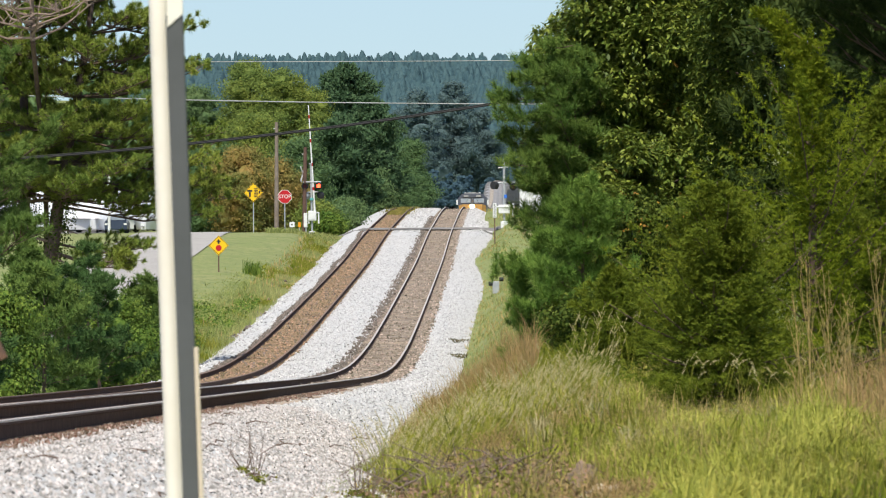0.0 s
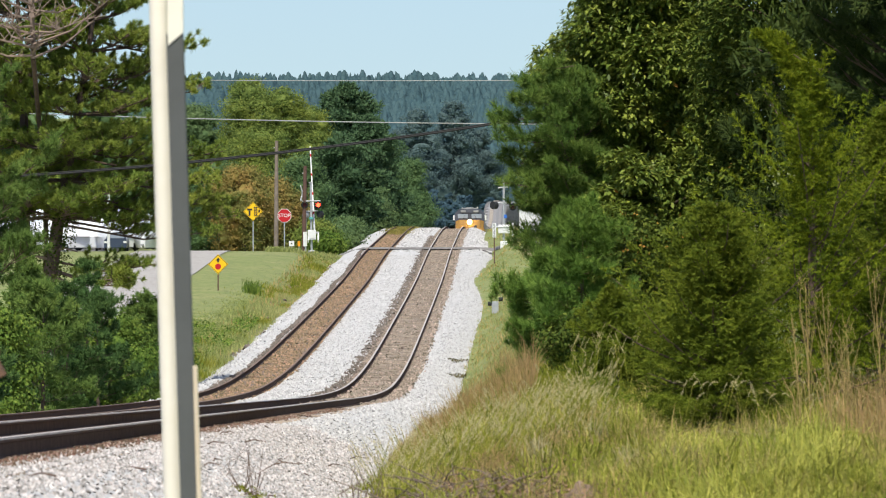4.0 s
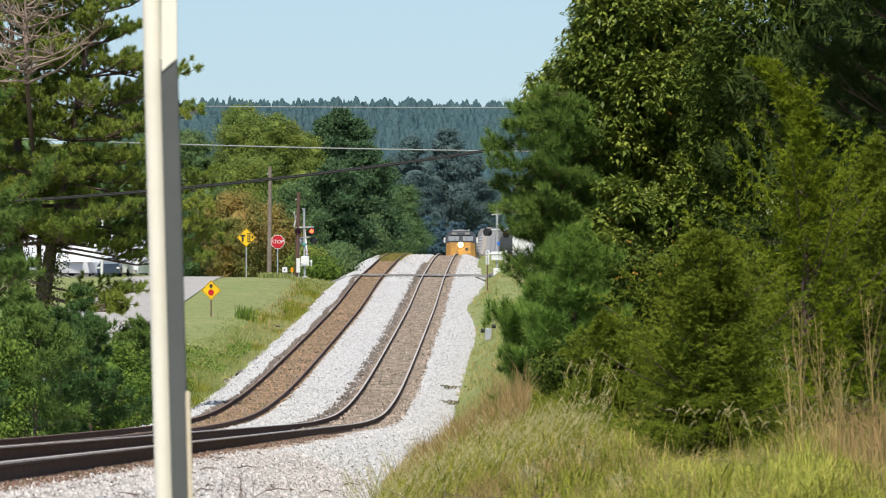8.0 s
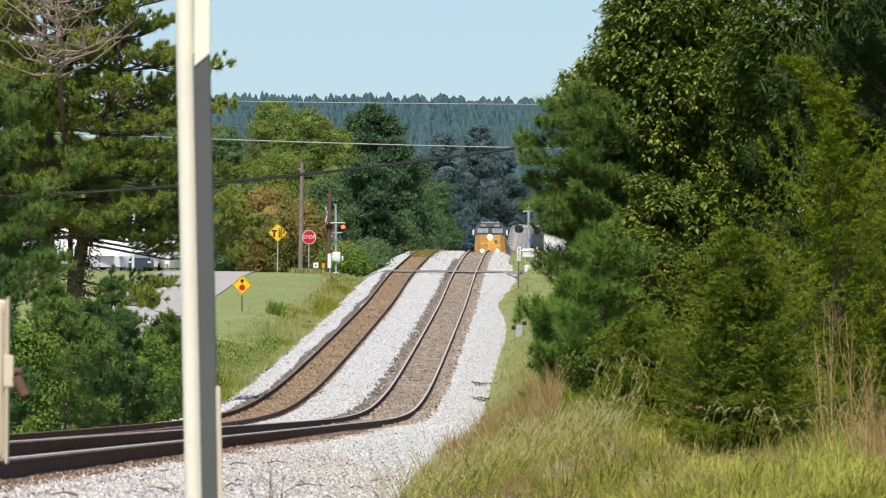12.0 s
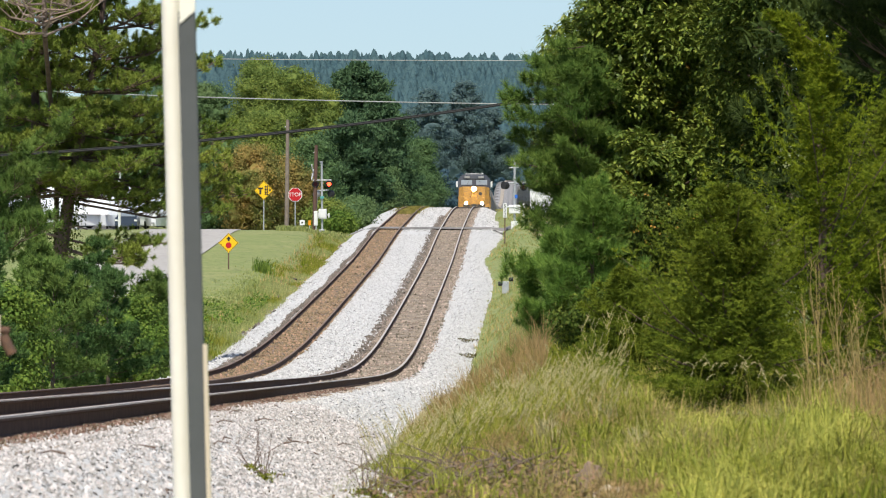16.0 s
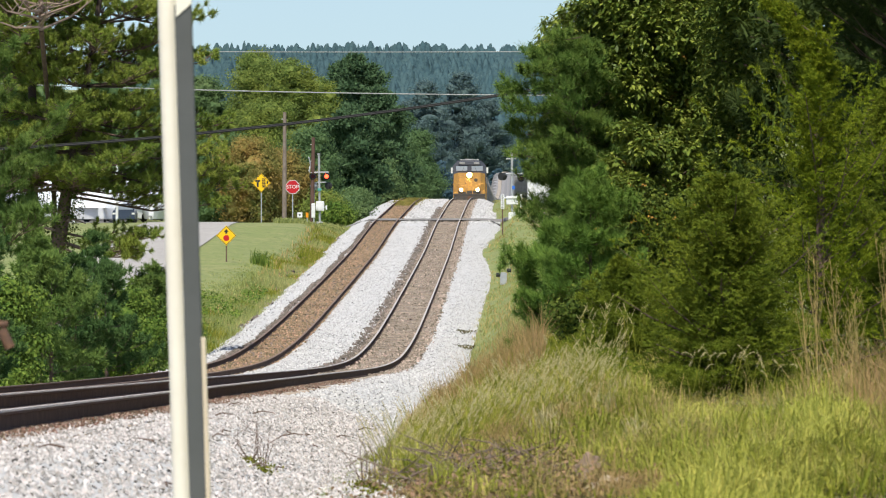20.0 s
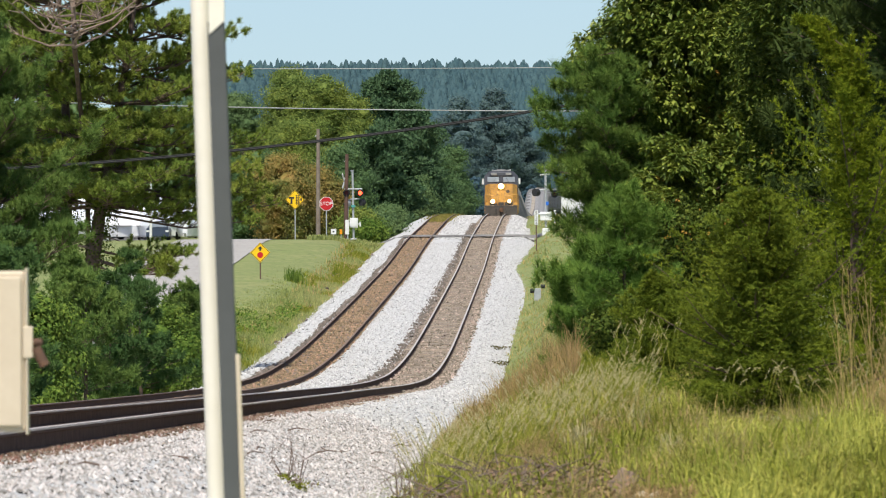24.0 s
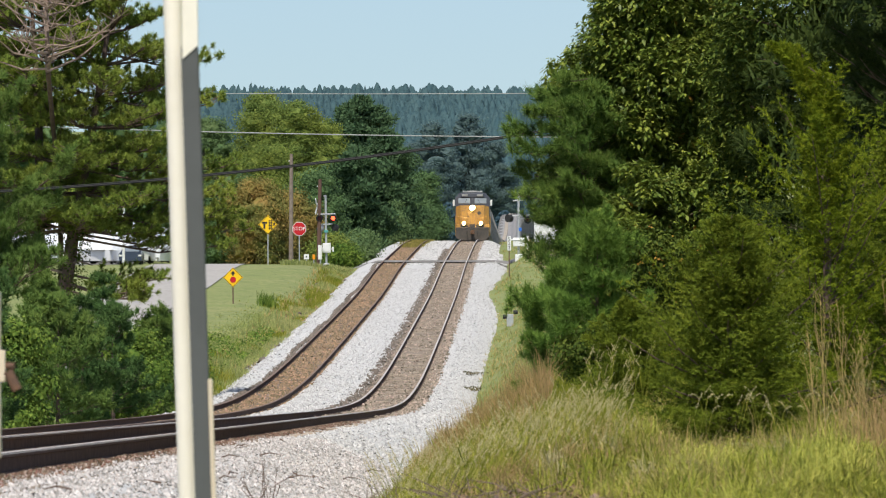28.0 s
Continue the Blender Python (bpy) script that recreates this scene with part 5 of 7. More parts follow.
tufted_pine("pine_tree", -17.15, 283, "straight pine with a vine-clad trunk and broken limbs", 15.0, 3.6, 5.2, M_PINE, seed=23, trunk=0.26, lean=-0.025, base=-1.9, levels=10, needle=0.2, width=0.024, per=74, step=0.18, shape=4.0, rise=0.12, vine=2600, bare=11, fill=3, inner=0.25, around=(6, 8),
            extra=[(1.6, -2.4, 5.2), (-1.0, -2.6, 5.1), (2.6, -2.2, 4.9), (-2.2, -2.0, 5.0), (0.4, -2.4, 8.6), (1.5, -2.2, 9.2), (-0.8, -2.4, 9.4)])
tufted_pine("pine_tree", -15.9, 214, "dense dark green pine with upright tufts by the track", 10.6, 3.2, 2.7, M_PINE_GREEN, seed=5, trunk=0.2, levels=18, needle=0.24, width=0.017, per=96, step=0.2, rise=0.6, shape=2.0, inner=0.3, fill=3, around=(5, 7))
tufted_pine("pine_tree", -22.0, 306, "tall shortleaf pine behind the first", 15.5, 4.8, 6.0, M_PINE, seed=6, trunk=0.26, base=-1.9, levels=13, needle=0.26, width=0.055, per=40, step=0.3, fill=3, around=(5, 7))


def dead_tree():
    x, d = -16.6, 277
    r = random.Random(11)
    t = thing("dead_tree", pose(x, d, -1.9), "leafless dead pine with spreading bare branches", "tree")
    part("trunk", tube(bmesh.new(), [(0, 7.5, 0), (0.05, 7.0, 6), (0.0, 3.0, 8.6), (0.0, 0.4, 10.3)], [0.12, 0.09, 0.08, 0.09], 8), M_BARK, t, "lower trunk in dark bark")
    part("spire", tube(bmesh.new(), [(0, 0.4, 10.3), (0, 0, 11.4), (-0.05, 0, 13.4)], [0.1, 0.08, 0.03], 8), M_DEADWOOD, t, "bare weathered top of the trunk")
    for i in range(30):
        h = 10.3 + 2.8 * i / 30
        a = i * 2.4 + r.random()
        q = r.uniform(1.6, 3.4) * (1 - 0.4 * i / 30)
        s = Vector((0, 0, h))
        e = s + Vector((math.cos(a) * q, math.sin(a) * q, q * r.uniform(0.05, 0.65)))
        m = s.lerp(e, 0.5) + Vector((r.gauss(0, 0.1), r.gauss(0, 0.1), -0.12 * q))
        b = part("branch", tube(bmesh.new(), [s, m, e], [0.05, 0.035, 0.012], 5, False), M_DEADWOOD, t)
        for k in range(7):
            f = r.uniform(0.3, 0.95)
            p = m.lerp(e, f * 2 - 1) if f > 0.5 else s.lerp(m, f * 2)
            part("twig", tube(bmesh.new(), [p, p + Vector((r.gauss(0, 0.35), r.gauss(0, 0.35), r.uniform(0.1, 0.6)))], [0.022, 0.008], 4, False), M_DEADWOOD, b)


dead_tree()
SHRUBS = [(-12.2, 176, 3.2, 2.6), (-12.4, 190, 3.0, 2.9), (-13.6, 200, 4.3, 3.0), (-12.1, 206, 3.0, 2.8), (-12.3, 221, 3.2, 3.0), (-13.8, 230, 4.0, 3.2), (-12.2, 236, 3.0, 3.0),
          (-12.5, 252, 3.1, 2.9), (-13.9, 262, 4.0, 3.4), (-12.3, 268, 3.0, 2.8), (-12.9, 284, 3.5, 2.4), (-14.9, 246, 4.3, 3.4), (-15.5, 225, 4.2, 3.4), (-12.6, 296, 2.4, 2.2)]
for i, (x, d, h, w) in enumerate(SHRUBS):
    if i in (0, 2, 3, 4, 5, 6, 8, 9, 11, 12):
        tufted_pine("young_pine", x, d, "bushy dark green young pine beside the track", h + 0.5, 1.3, 0.2, M_PINE_GREEN if i % 2 else M_DEEP_PINE, seed=60 + i, trunk=0.06, levels=9, needle=0.2, width=0.026, per=46, step=0.3, rise=0.7, shape=1.4)
    else:
        broad_tree("shrub", x, d, "leafy green shrub beside the track", random_lobes(w, h, 0.1, 11, 20 + i), h, 22000, 0.09, M_SHRUB, 0.2, 0.04, per=44, shell=0.5, stray=0.3, far_off=True, group="trackside shrubs", category="bush")

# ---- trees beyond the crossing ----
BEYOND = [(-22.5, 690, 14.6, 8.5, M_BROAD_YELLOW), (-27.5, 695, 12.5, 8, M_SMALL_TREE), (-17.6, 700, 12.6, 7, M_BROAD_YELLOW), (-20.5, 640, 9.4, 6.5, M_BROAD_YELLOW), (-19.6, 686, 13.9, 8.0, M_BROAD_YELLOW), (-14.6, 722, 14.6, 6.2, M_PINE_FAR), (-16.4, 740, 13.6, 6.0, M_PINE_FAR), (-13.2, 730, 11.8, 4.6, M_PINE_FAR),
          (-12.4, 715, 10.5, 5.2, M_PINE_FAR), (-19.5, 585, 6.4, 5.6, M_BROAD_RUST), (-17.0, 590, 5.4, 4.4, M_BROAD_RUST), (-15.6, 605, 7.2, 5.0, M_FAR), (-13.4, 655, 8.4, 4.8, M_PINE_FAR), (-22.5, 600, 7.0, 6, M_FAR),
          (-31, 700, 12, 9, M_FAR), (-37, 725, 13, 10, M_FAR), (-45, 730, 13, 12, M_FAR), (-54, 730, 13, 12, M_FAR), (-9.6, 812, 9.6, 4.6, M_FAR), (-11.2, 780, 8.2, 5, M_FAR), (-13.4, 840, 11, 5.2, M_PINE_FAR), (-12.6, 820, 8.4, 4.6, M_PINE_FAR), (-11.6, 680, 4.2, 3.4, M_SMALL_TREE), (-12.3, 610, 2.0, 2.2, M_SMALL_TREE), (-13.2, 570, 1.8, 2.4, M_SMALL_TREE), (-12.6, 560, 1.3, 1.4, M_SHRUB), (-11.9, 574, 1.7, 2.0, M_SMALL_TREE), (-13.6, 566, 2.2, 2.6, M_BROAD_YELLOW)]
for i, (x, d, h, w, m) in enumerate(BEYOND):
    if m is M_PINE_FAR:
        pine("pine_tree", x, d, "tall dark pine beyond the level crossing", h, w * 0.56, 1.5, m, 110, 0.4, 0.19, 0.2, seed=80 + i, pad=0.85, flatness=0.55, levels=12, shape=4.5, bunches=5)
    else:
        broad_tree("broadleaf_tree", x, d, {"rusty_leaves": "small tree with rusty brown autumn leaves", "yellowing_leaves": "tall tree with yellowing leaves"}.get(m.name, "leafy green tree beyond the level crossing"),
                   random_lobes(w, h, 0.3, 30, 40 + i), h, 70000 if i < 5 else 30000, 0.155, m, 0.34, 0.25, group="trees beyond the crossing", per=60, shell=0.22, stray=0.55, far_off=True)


def wood(name, count, x0, x1, d0, d1, h0, h1, mat, label, leaf_size, per, pointed):
    """Far woods as one mass of tree crowns: soft leafy lumps, narrower towards the tip, with loose leaves at the skin."""
    X = rng.uniform(x0, x1, count)
    Y = rng.uniform(d0, d1, count)
    X = X * Y / d1
    ok = (np.abs(X - track_side(Y) + 2) > 8) | (Y > 1850)
    X, Y = X[ok], Y[ok]
    n, k = len(X), 9
    H = rng.uniform(h0, h1, n)
    Z = ground_height(X, Y)
    point = (rng.random((n, 1)) < pointed)
    v = (np.arange(k) + rng.random((n, k))) / k
    w = np.where(point, 1.05 - 0.85 * v, np.sin(np.pi * (0.22 + 0.66 * v)) ** 0.7) * (H * rng.uniform(0.12, 0.18, n))[:, None]
    a = rng.uniform(0, 2 * np.pi, (n, k))
    off = w * rng.uniform(0.1, 0.85, (n, k)) * np.where(point, 0.5, 1.0)
    C = np.stack([X[:, None] + np.cos(a) * off, Y[:, None] + np.sin(a) * off, Z[:, None] + H[:, None] * (0.25 + 0.72 * v)], -1).reshape(-1, 3)
    R = (w * rng.uniform(0.42, 0.68, (n, k))).reshape(-1)
    R3 = np.stack([R, R, R * np.where(point, 1.25, 0.85).repeat(k, 1).reshape(-1)], 1)
    q = len(C)
    bulge = 1 + rng.normal(0, 0.09, (q, len(ICO_CO), 1)) + 0.16 * np.sin(ICO_CO[None] @ rng.normal(0, 3, (q, 3, 1)) + rng.uniform(0, 6, (q, 1, 1)))
    body = (C[:, None] + ICO_CO[None] * bulge * R3[:, None] * 0.85).reshape(-1, 3)
    faces = (np.arange(q)[:, None, None] * len(ICO_CO) + ICO_FACES[None]).reshape(-1)
    N = unit(rng.normal(size=(q, per, 3)))
    P = (C[:, None] + N * R3[:, None] * rng.uniform(0.6, 1.2, (q, per, 1))).reshape(-1, 3)
    N = unit(N * 0.8 + rng.normal(size=N.shape) * 0.25 + np.array([0, -0.3, 0.4]))
    loose = leaf_tris(P, N.reshape(-1, 3), leaf_size * rng.uniform(0.6, 1.4, len(P)))
    m = len(body)
    me = bpy.data.meshes.new(name)
    me.vertices.add(m + len(loose))
    me.vertices.foreach_set("co", np.concatenate([body, loose]).astype(np.float32).ravel())
    me.loops.add(len(faces) + len(loose))
    me.loops.foreach_set("vertex_index", np.concatenate([faces, m + np.arange(len(loose))]).astype(np.int32))
    f = (len(faces) + len(loose)) // 3
    me.polygons.add(f)
    me.polygons.foreach_set("loop_start", np.arange(0, f * 3, 3, dtype=np.int32))
    me.polygons.foreach_set("use_smooth", np.arange(f) < len(faces) // 3)
    me.update(calc_edges=True)
    tagged(mesh_object(name, me, mat), label, "woods", kind="stuff")


def canopy(name, x0, x1, d0, d1, lift, mat, label, rise=30.0):
    """The closed roof of far woods: a sheet with a rounded or pointed crown at every few metres."""
    cell = 2.5

    def pick(i, j, k):
        v = np.sin(i * 127.1 + j * 311.7 + k * 74.7) * 43758.5453
        return v - np.floor(v)

    def h(X, Y):
        top = np.zeros(X.shape)
        gi, gj = np.floor(X / cell), np.floor(Y / cell)
        for a in (-1, 0, 1):
            for b in (-1, 0, 1):
                i, j = gi + a, gj + b
                r = np.hypot(X - (i + pick(i, j, 1)) * cell, Y - (j + pick(i, j, 2)) * cell)
                u = np.clip(1 - r / (1.2 + 1.0 * pick(i, j, 3)), 0, 1)
                tall = 1.8 + 5.6 * pick(i, j, 4) ** 3
                top = np.maximum(top, tall * np.where(pick(i, j, 5) < 0.6, u ** 0.75, 1 - (1 - u) ** 2))
        return ground_height(X, Y) + (lift + top + rng.uniform(-0.35, 0.35, X.shape)) * smooth(d0 - 8, d0 + rise, Y)
    ob = grid_sheet(name, np.arange(x0, x1, 0.6), np.arange(d0, d1, 1.5), h, mat, label, "woods")
    ob["kind"] = "stuff"


canopy("wood_edge", -85, 24, 1690, 1860, 5.0, M_VALLEY, "dense woods, coloured haze-blue, where the line bends away")
canopy("ridge_canopy", -112, 34, 1862, 2480, 7.8, M_RIDGE, "closed canopy of the far ridge, haze put into its colour", 4.0)
wood("valley_wood", 420, -80, 55, 1060, 1680, 5, 8, M_VALLEY, "dense valley woods behind the train, haze put into their colour", 0.45, 60, 0.1)
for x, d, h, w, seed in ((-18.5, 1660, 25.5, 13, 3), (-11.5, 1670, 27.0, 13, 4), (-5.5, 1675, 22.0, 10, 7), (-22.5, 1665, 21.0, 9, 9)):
    broad_tree("broadleaf_tree", x, d, "great tree far down the valley, haze blue in its leaf colour", random_lobes(w, h, 0.2, 34, seed), h, 26000, 0.42, M_GREAT_TREE, 0.6, 0.5, group="great trees in the valley", per=60, shell=0.22, stray=0.5, far_off=True)

# ---- trees right of the line ----
tufted_pine("pine_tree", 1.05, 121, "green pine with long bristly needles at the wood's edge", 4.4, 0.82, 1.7, M_YOUNG_PINE, seed=8, trunk=0.07, levels=12, needle=0.17, width=0.0095, per=80, step=0.16, rise=0.45, shape=2.8, fill=2, inner=0.3, around=(5, 7),
            extra=[(-1.25, 0, 3.85), (-1.15, -0.3, 3.55), (-1.0, 0.2, 3.2), (-0.9, -0.2, 4.1), (-0.75, 0.2, 4.35), (-0.4, -0.2, 4.65), (-0.98, -0.4, 2.85), (-0.85, 0.3, 2.5), (-0.55, -0.5, 2.0), (-0.8, -0.5, 2.6)])
tufted_pine("pine_tree", 2.9, 150, "pine with long green needles behind the broad-leaved tree", 7.6, 1.7, 0.6, M_YOUNG_PINE, seed=28, trunk=0.11, levels=14, needle=0.18, width=0.009, per=70, step=0.25, rise=0.35, shape=2.2)
pine("pine_tree", 2.7, 158, "tall pine behind the broad-leaved tree", 9.0, 1.7, 2.0, M_PINE_SHADE, 90, 0.16, 0.03, 0.12, seed=12, pad=0.4, flatness=0.7, levels=12, shape=2.6)
tufted_pine("young_pine", 0.6, 113, "bushy green young pine at the wood's edge", 1.65, 0.72, 0.1, M_BRIGHT_PINE, seed=9, trunk=0.04, levels=8, needle=0.17, width=0.0085, per=75, step=0.16, rise=0.9, shape=1.6)
tufted_pine("young_pine", 1.05, 111, "young pine with upright tufts under the tall pine", 2.3, 0.6, 0.3, M_BRIGHT_PINE, seed=19, trunk=0.04, levels=8, needle=0.17, width=0.0085, per=75, step=0.18, rise=0.9, shape=1.6)
def leafy_tree(x, d, w, h, low, lobes, seed, sprays, label, mat):
    """A broad-leaved tree whose long narrow leaves hang in sprays from the twig tips."""
    t = thing("broadleaf_tree", pose(x, d, at_ground(x, d, 0.05)), label, "tree")
    part("trunk", tube(bmesh.new(), [(0, 0, -0.2), (0.06, 0, h * 0.3), (-0.08, 0.05, h * 0.6), (0, 0, h * 0.85)], [0.17, 0.14, 0.09, 0.02], 8), M_BARK, t)
    balls = random_lobes(w, h, low, lobes, seed)
    for lb in balls:
        s, q = Vector((0, 0, min(h * 0.8, max(0.2, lb[2] - lb[5] * 1.2)))), Vector(lb[:3])
        e = q + Vector((lb[0], lb[1], 0.2)).normalized() * lb[3] * 0.8
        part("limb", tube(bmesh.new(), [s, s.lerp(q, 0.5) + Vector((0, 0, 0.1)), q, e], [0.06, 0.04, 0.022, 0.006], 6), M_BARK, t)
    soup("crown", leaf_sprays(balls, sprays, 8, 0.118, 0.4, 0.35), 4, mat, t)
    soup("turning_leaves", leaf_sprays(balls, sprays // 260, 3, 0.12, 0.45, 0.1), 4, M_TURNING, t, "yellow and rusty turning leaves")
    return t


leafy_tree(1.75, 117, 1.5, 3.3, 0.3, 12, 5, 4200, "young broad-leaved tree at the wood's edge", M_BROAD)
leafy_tree(2.15, 122, 3.7, 8.6, 0.8, 30, 2, 30000, "tall dense broad-leaved tree with drooping leaves", M_BROAD)
leafy_tree(4.7, 117, 4.0, 11.5, 0.5, 30, 3, 16000, "tall broad-leaved tree, pine shade put into its leaf colour", M_UNDER)
tufted_pine("pine_tree", 5.3, 92, "pine on the bank, shade put into its needle colour", 8.5, 2.0, 0.8, M_PINE_SHADE, seed=14, trunk=0.14, levels=15, needle=0.22, width=0.008, per=105, step=0.3, rise=0.4, shape=3.0)
tufted_pine("pine_tree", 6.1, 113, "pine deep in the wood, shade put into its needle colour", 11.5, 2.2, 0.8, M_PINE_SHADE, seed=41, trunk=0.15, levels=18, needle=0.24, width=0.02, per=60, step=0.22, rise=0.3, shape=3.5, fill=3, around=(6, 8))
pine("pine_tree", 7.4, 84, "pine on the bank, shade put into its needle colour", 9.5, 3.0, 2.6, M_PINE_SHADE, 80, 0.2, 0.034, 0.16, seed=15, pad=0.5, flatness=0.8, levels=13, shape=3)
pine("pine_tree", 6.3, 108, "pine deep in the wood, shade put into its needle colour", 10.5, 2.6, 1.5, M_PINE_SHADE, 100, 0.22, 0.05, 0.16, seed=16, pad=0.55, flatness=0.8, levels=15, shape=4, bunches=6)
# added pines with crowns out of view, there only to cast shade
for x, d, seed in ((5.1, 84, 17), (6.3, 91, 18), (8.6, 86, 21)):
    pine("pine_tree", x, d, "added unseen pine, placed to shade the bank below", 17.0, 4.6, 6.4, M_PINE_SHADE, 130, 0.3, 0.09, 0.26, seed=seed, pad=0.8, flatness=0.6, levels=13, shape=3, bunches=10, flat=0.1, inner=0.1)
LOW = random_lobes(1.9, 2.3, 0.0, 10, 70)
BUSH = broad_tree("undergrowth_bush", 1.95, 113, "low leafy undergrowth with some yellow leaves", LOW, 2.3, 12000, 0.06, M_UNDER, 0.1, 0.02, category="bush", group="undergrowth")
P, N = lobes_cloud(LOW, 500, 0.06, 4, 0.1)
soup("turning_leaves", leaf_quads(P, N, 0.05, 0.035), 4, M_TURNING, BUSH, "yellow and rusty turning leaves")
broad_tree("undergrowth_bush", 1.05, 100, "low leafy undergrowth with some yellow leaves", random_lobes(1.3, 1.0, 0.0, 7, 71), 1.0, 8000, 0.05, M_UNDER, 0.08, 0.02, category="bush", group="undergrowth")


def cedar(x, d, height, wide, seed, count, label, nod=0.0, mat=None, climb=1.0, taper=1.1, slim=0.34):
    """A red cedar: feathery plumes of scale leaves that climb outwards from the trunk and nod at their tips."""
    r = np.random.default_rng(seed)
    t = thing("cedar_tree", pose(x, d, at_ground(x, d, 0.05)), label, "tree")
    top = Vector((-nod, 0, height * (0.95 if nod else 1.0)))
    part("trunk", tube(bmesh.new(), [(0, 0, 0), (0.02, 0, height * 0.5), (0, 0, height * 0.88), top], [0.05, 0.035, 0.01, 0.003], 7), M_BARK, t)
    u = np.concatenate([r.random(count) ** 1.15, np.linspace(0.8, 1.0, 16)])
    n = len(u)
    a = r.uniform(0, 2 * np.pi, n)
    full = wide / 2 * (1 - u ** taper) * np.where(r.random(n) < 0.35, r.uniform(0.85, 1.55, n), r.uniform(0.3, 0.8, n)) + 0.06
    lift = full * climb * (0.35 + 0.75 * smooth(0, 0.4, u) + r.normal(0, 0.2, n)) + 0.1 * u
    bow = np.where(u > 0.86, -nod * np.clip((u - 0.84) / 0.16, 0, 1) ** 1.5, 0)
    S = np.stack([bow, 0 * u, height * (0.01 + 0.92 * u)], 1)
    out = np.stack([np.cos(a), np.sin(a), 0 * a], 1)
    P, D, L = [], [], []
    shoots, m = 20, 15
    f = np.linspace(0.2, 1.0, shoots)
    for i in range(n):
        sway = np.cross(out[i], np.array([0, 0, 1.0]))
        axis = S[i] + out[i] * full[i] * (f - 0.12 * f ** 3)[:, None] + np.array([0, 0, 1.0]) * (lift[i] * (0.35 * f + 0.75 * f ** 2 - 0.28 * f ** 5))[:, None] + sway * (r.normal(0, 0.12) * full[i] * f ** 2)[:, None]
        if nod and u[i] > 0.86:
            axis[:, 0] -= 0.35 * nod * f ** 2
        if i % 5 == 0:
            part("branch", tube(bmesh.new(), [S[i], axis[shoots // 2], axis[-1]], [0.011, 0.007, 0.002], 4, False), M_BARK, t)
        ahead = unit(np.gradient(axis, axis=0))
        side = unit(sway * np.where(np.arange(shoots) % 2, 1, -1)[:, None] * 0.75 + ahead * 0.8 + np.array([0, 0, 0.12]) + r.normal(0, 0.28, (shoots, 3)))
        q = (0.06 + slim * min(full[i], 0.6) * np.sin(np.pi * (0.15 + 0.8 * f)) ** 0.8) * r.uniform(0.6, 1.25, shoots)
        g = r.random((shoots, m))
        p = axis[:, None] + side[:, None] * (q[:, None] * g)[:, :, None] - np.array([0, 0, 1.0]) * (0.35 * q[:, None] * g ** 2)[:, :, None] + r.normal(0, 0.004, (shoots, m, 3))
        w = side[:, None] * 0.9 + r.normal(0, 0.38, (shoots, m, 3)) - np.array([0, 0, 0.25]) * g[:, :, None]
        P.append(p.reshape(-1, 3))
        D.append(w.reshape(-1, 3))
        L.append((0.026 + 0.036 * (1 - g)).ravel())
    P, D, L = np.concatenate(P), unit(np.concatenate(D)), np.concatenate(L)
    soup("foliage", spikes(P, D, L * r.uniform(0.8, 1.3, len(P)), 0.0095), 3, mat or M_CEDAR, t)


cedar(1.86, 70, 2.05, 1.65, 31, 420, "bushy olive green cedar in the long grass", 0.0, M_DULL_CEDAR, 0.6, 2.0)
cedar(2.8, 73, 3.65, 2.8, 32, 250, "taller yellow-green cedar with a nodding tip", 0.35, M_TALL_CEDAR, 1.2, 0.7, 0.24)
cedar(3.55, 75, 2.9, 1.6, 33, 260, "olive green cedar in the long grass", 0.0, M_DULL_CEDAR)
cedar(1.15, 84, 1.15, 1.3, 34, 220, "low dark green cedar in the long grass", 0.0, M_DULL_CEDAR, 0.5)
cedar(2.2, 78, 1.95, 1.6, 35, 220, "yellow-green cedar behind its neighbours", 0.0, None, 0.8, 0.8)


# ---- grass and weeds ----
def spread(n, d0, d1, u0, u1, power=1.0):
    """Random places on the ground in a fan that opens ahead: u is sideways over distance, in thousandths."""
    d = d0 + (d1 - d0) * rng.random(n) ** power
    x = d * rng.uniform(u0, u1, n) / 1000
    return x, d


def patchy(x, d, scale, seed):
    return np.array([noise.noise(Vector((a * scale, b * scale * 0.16, seed))) for a, b in zip(x, d)])


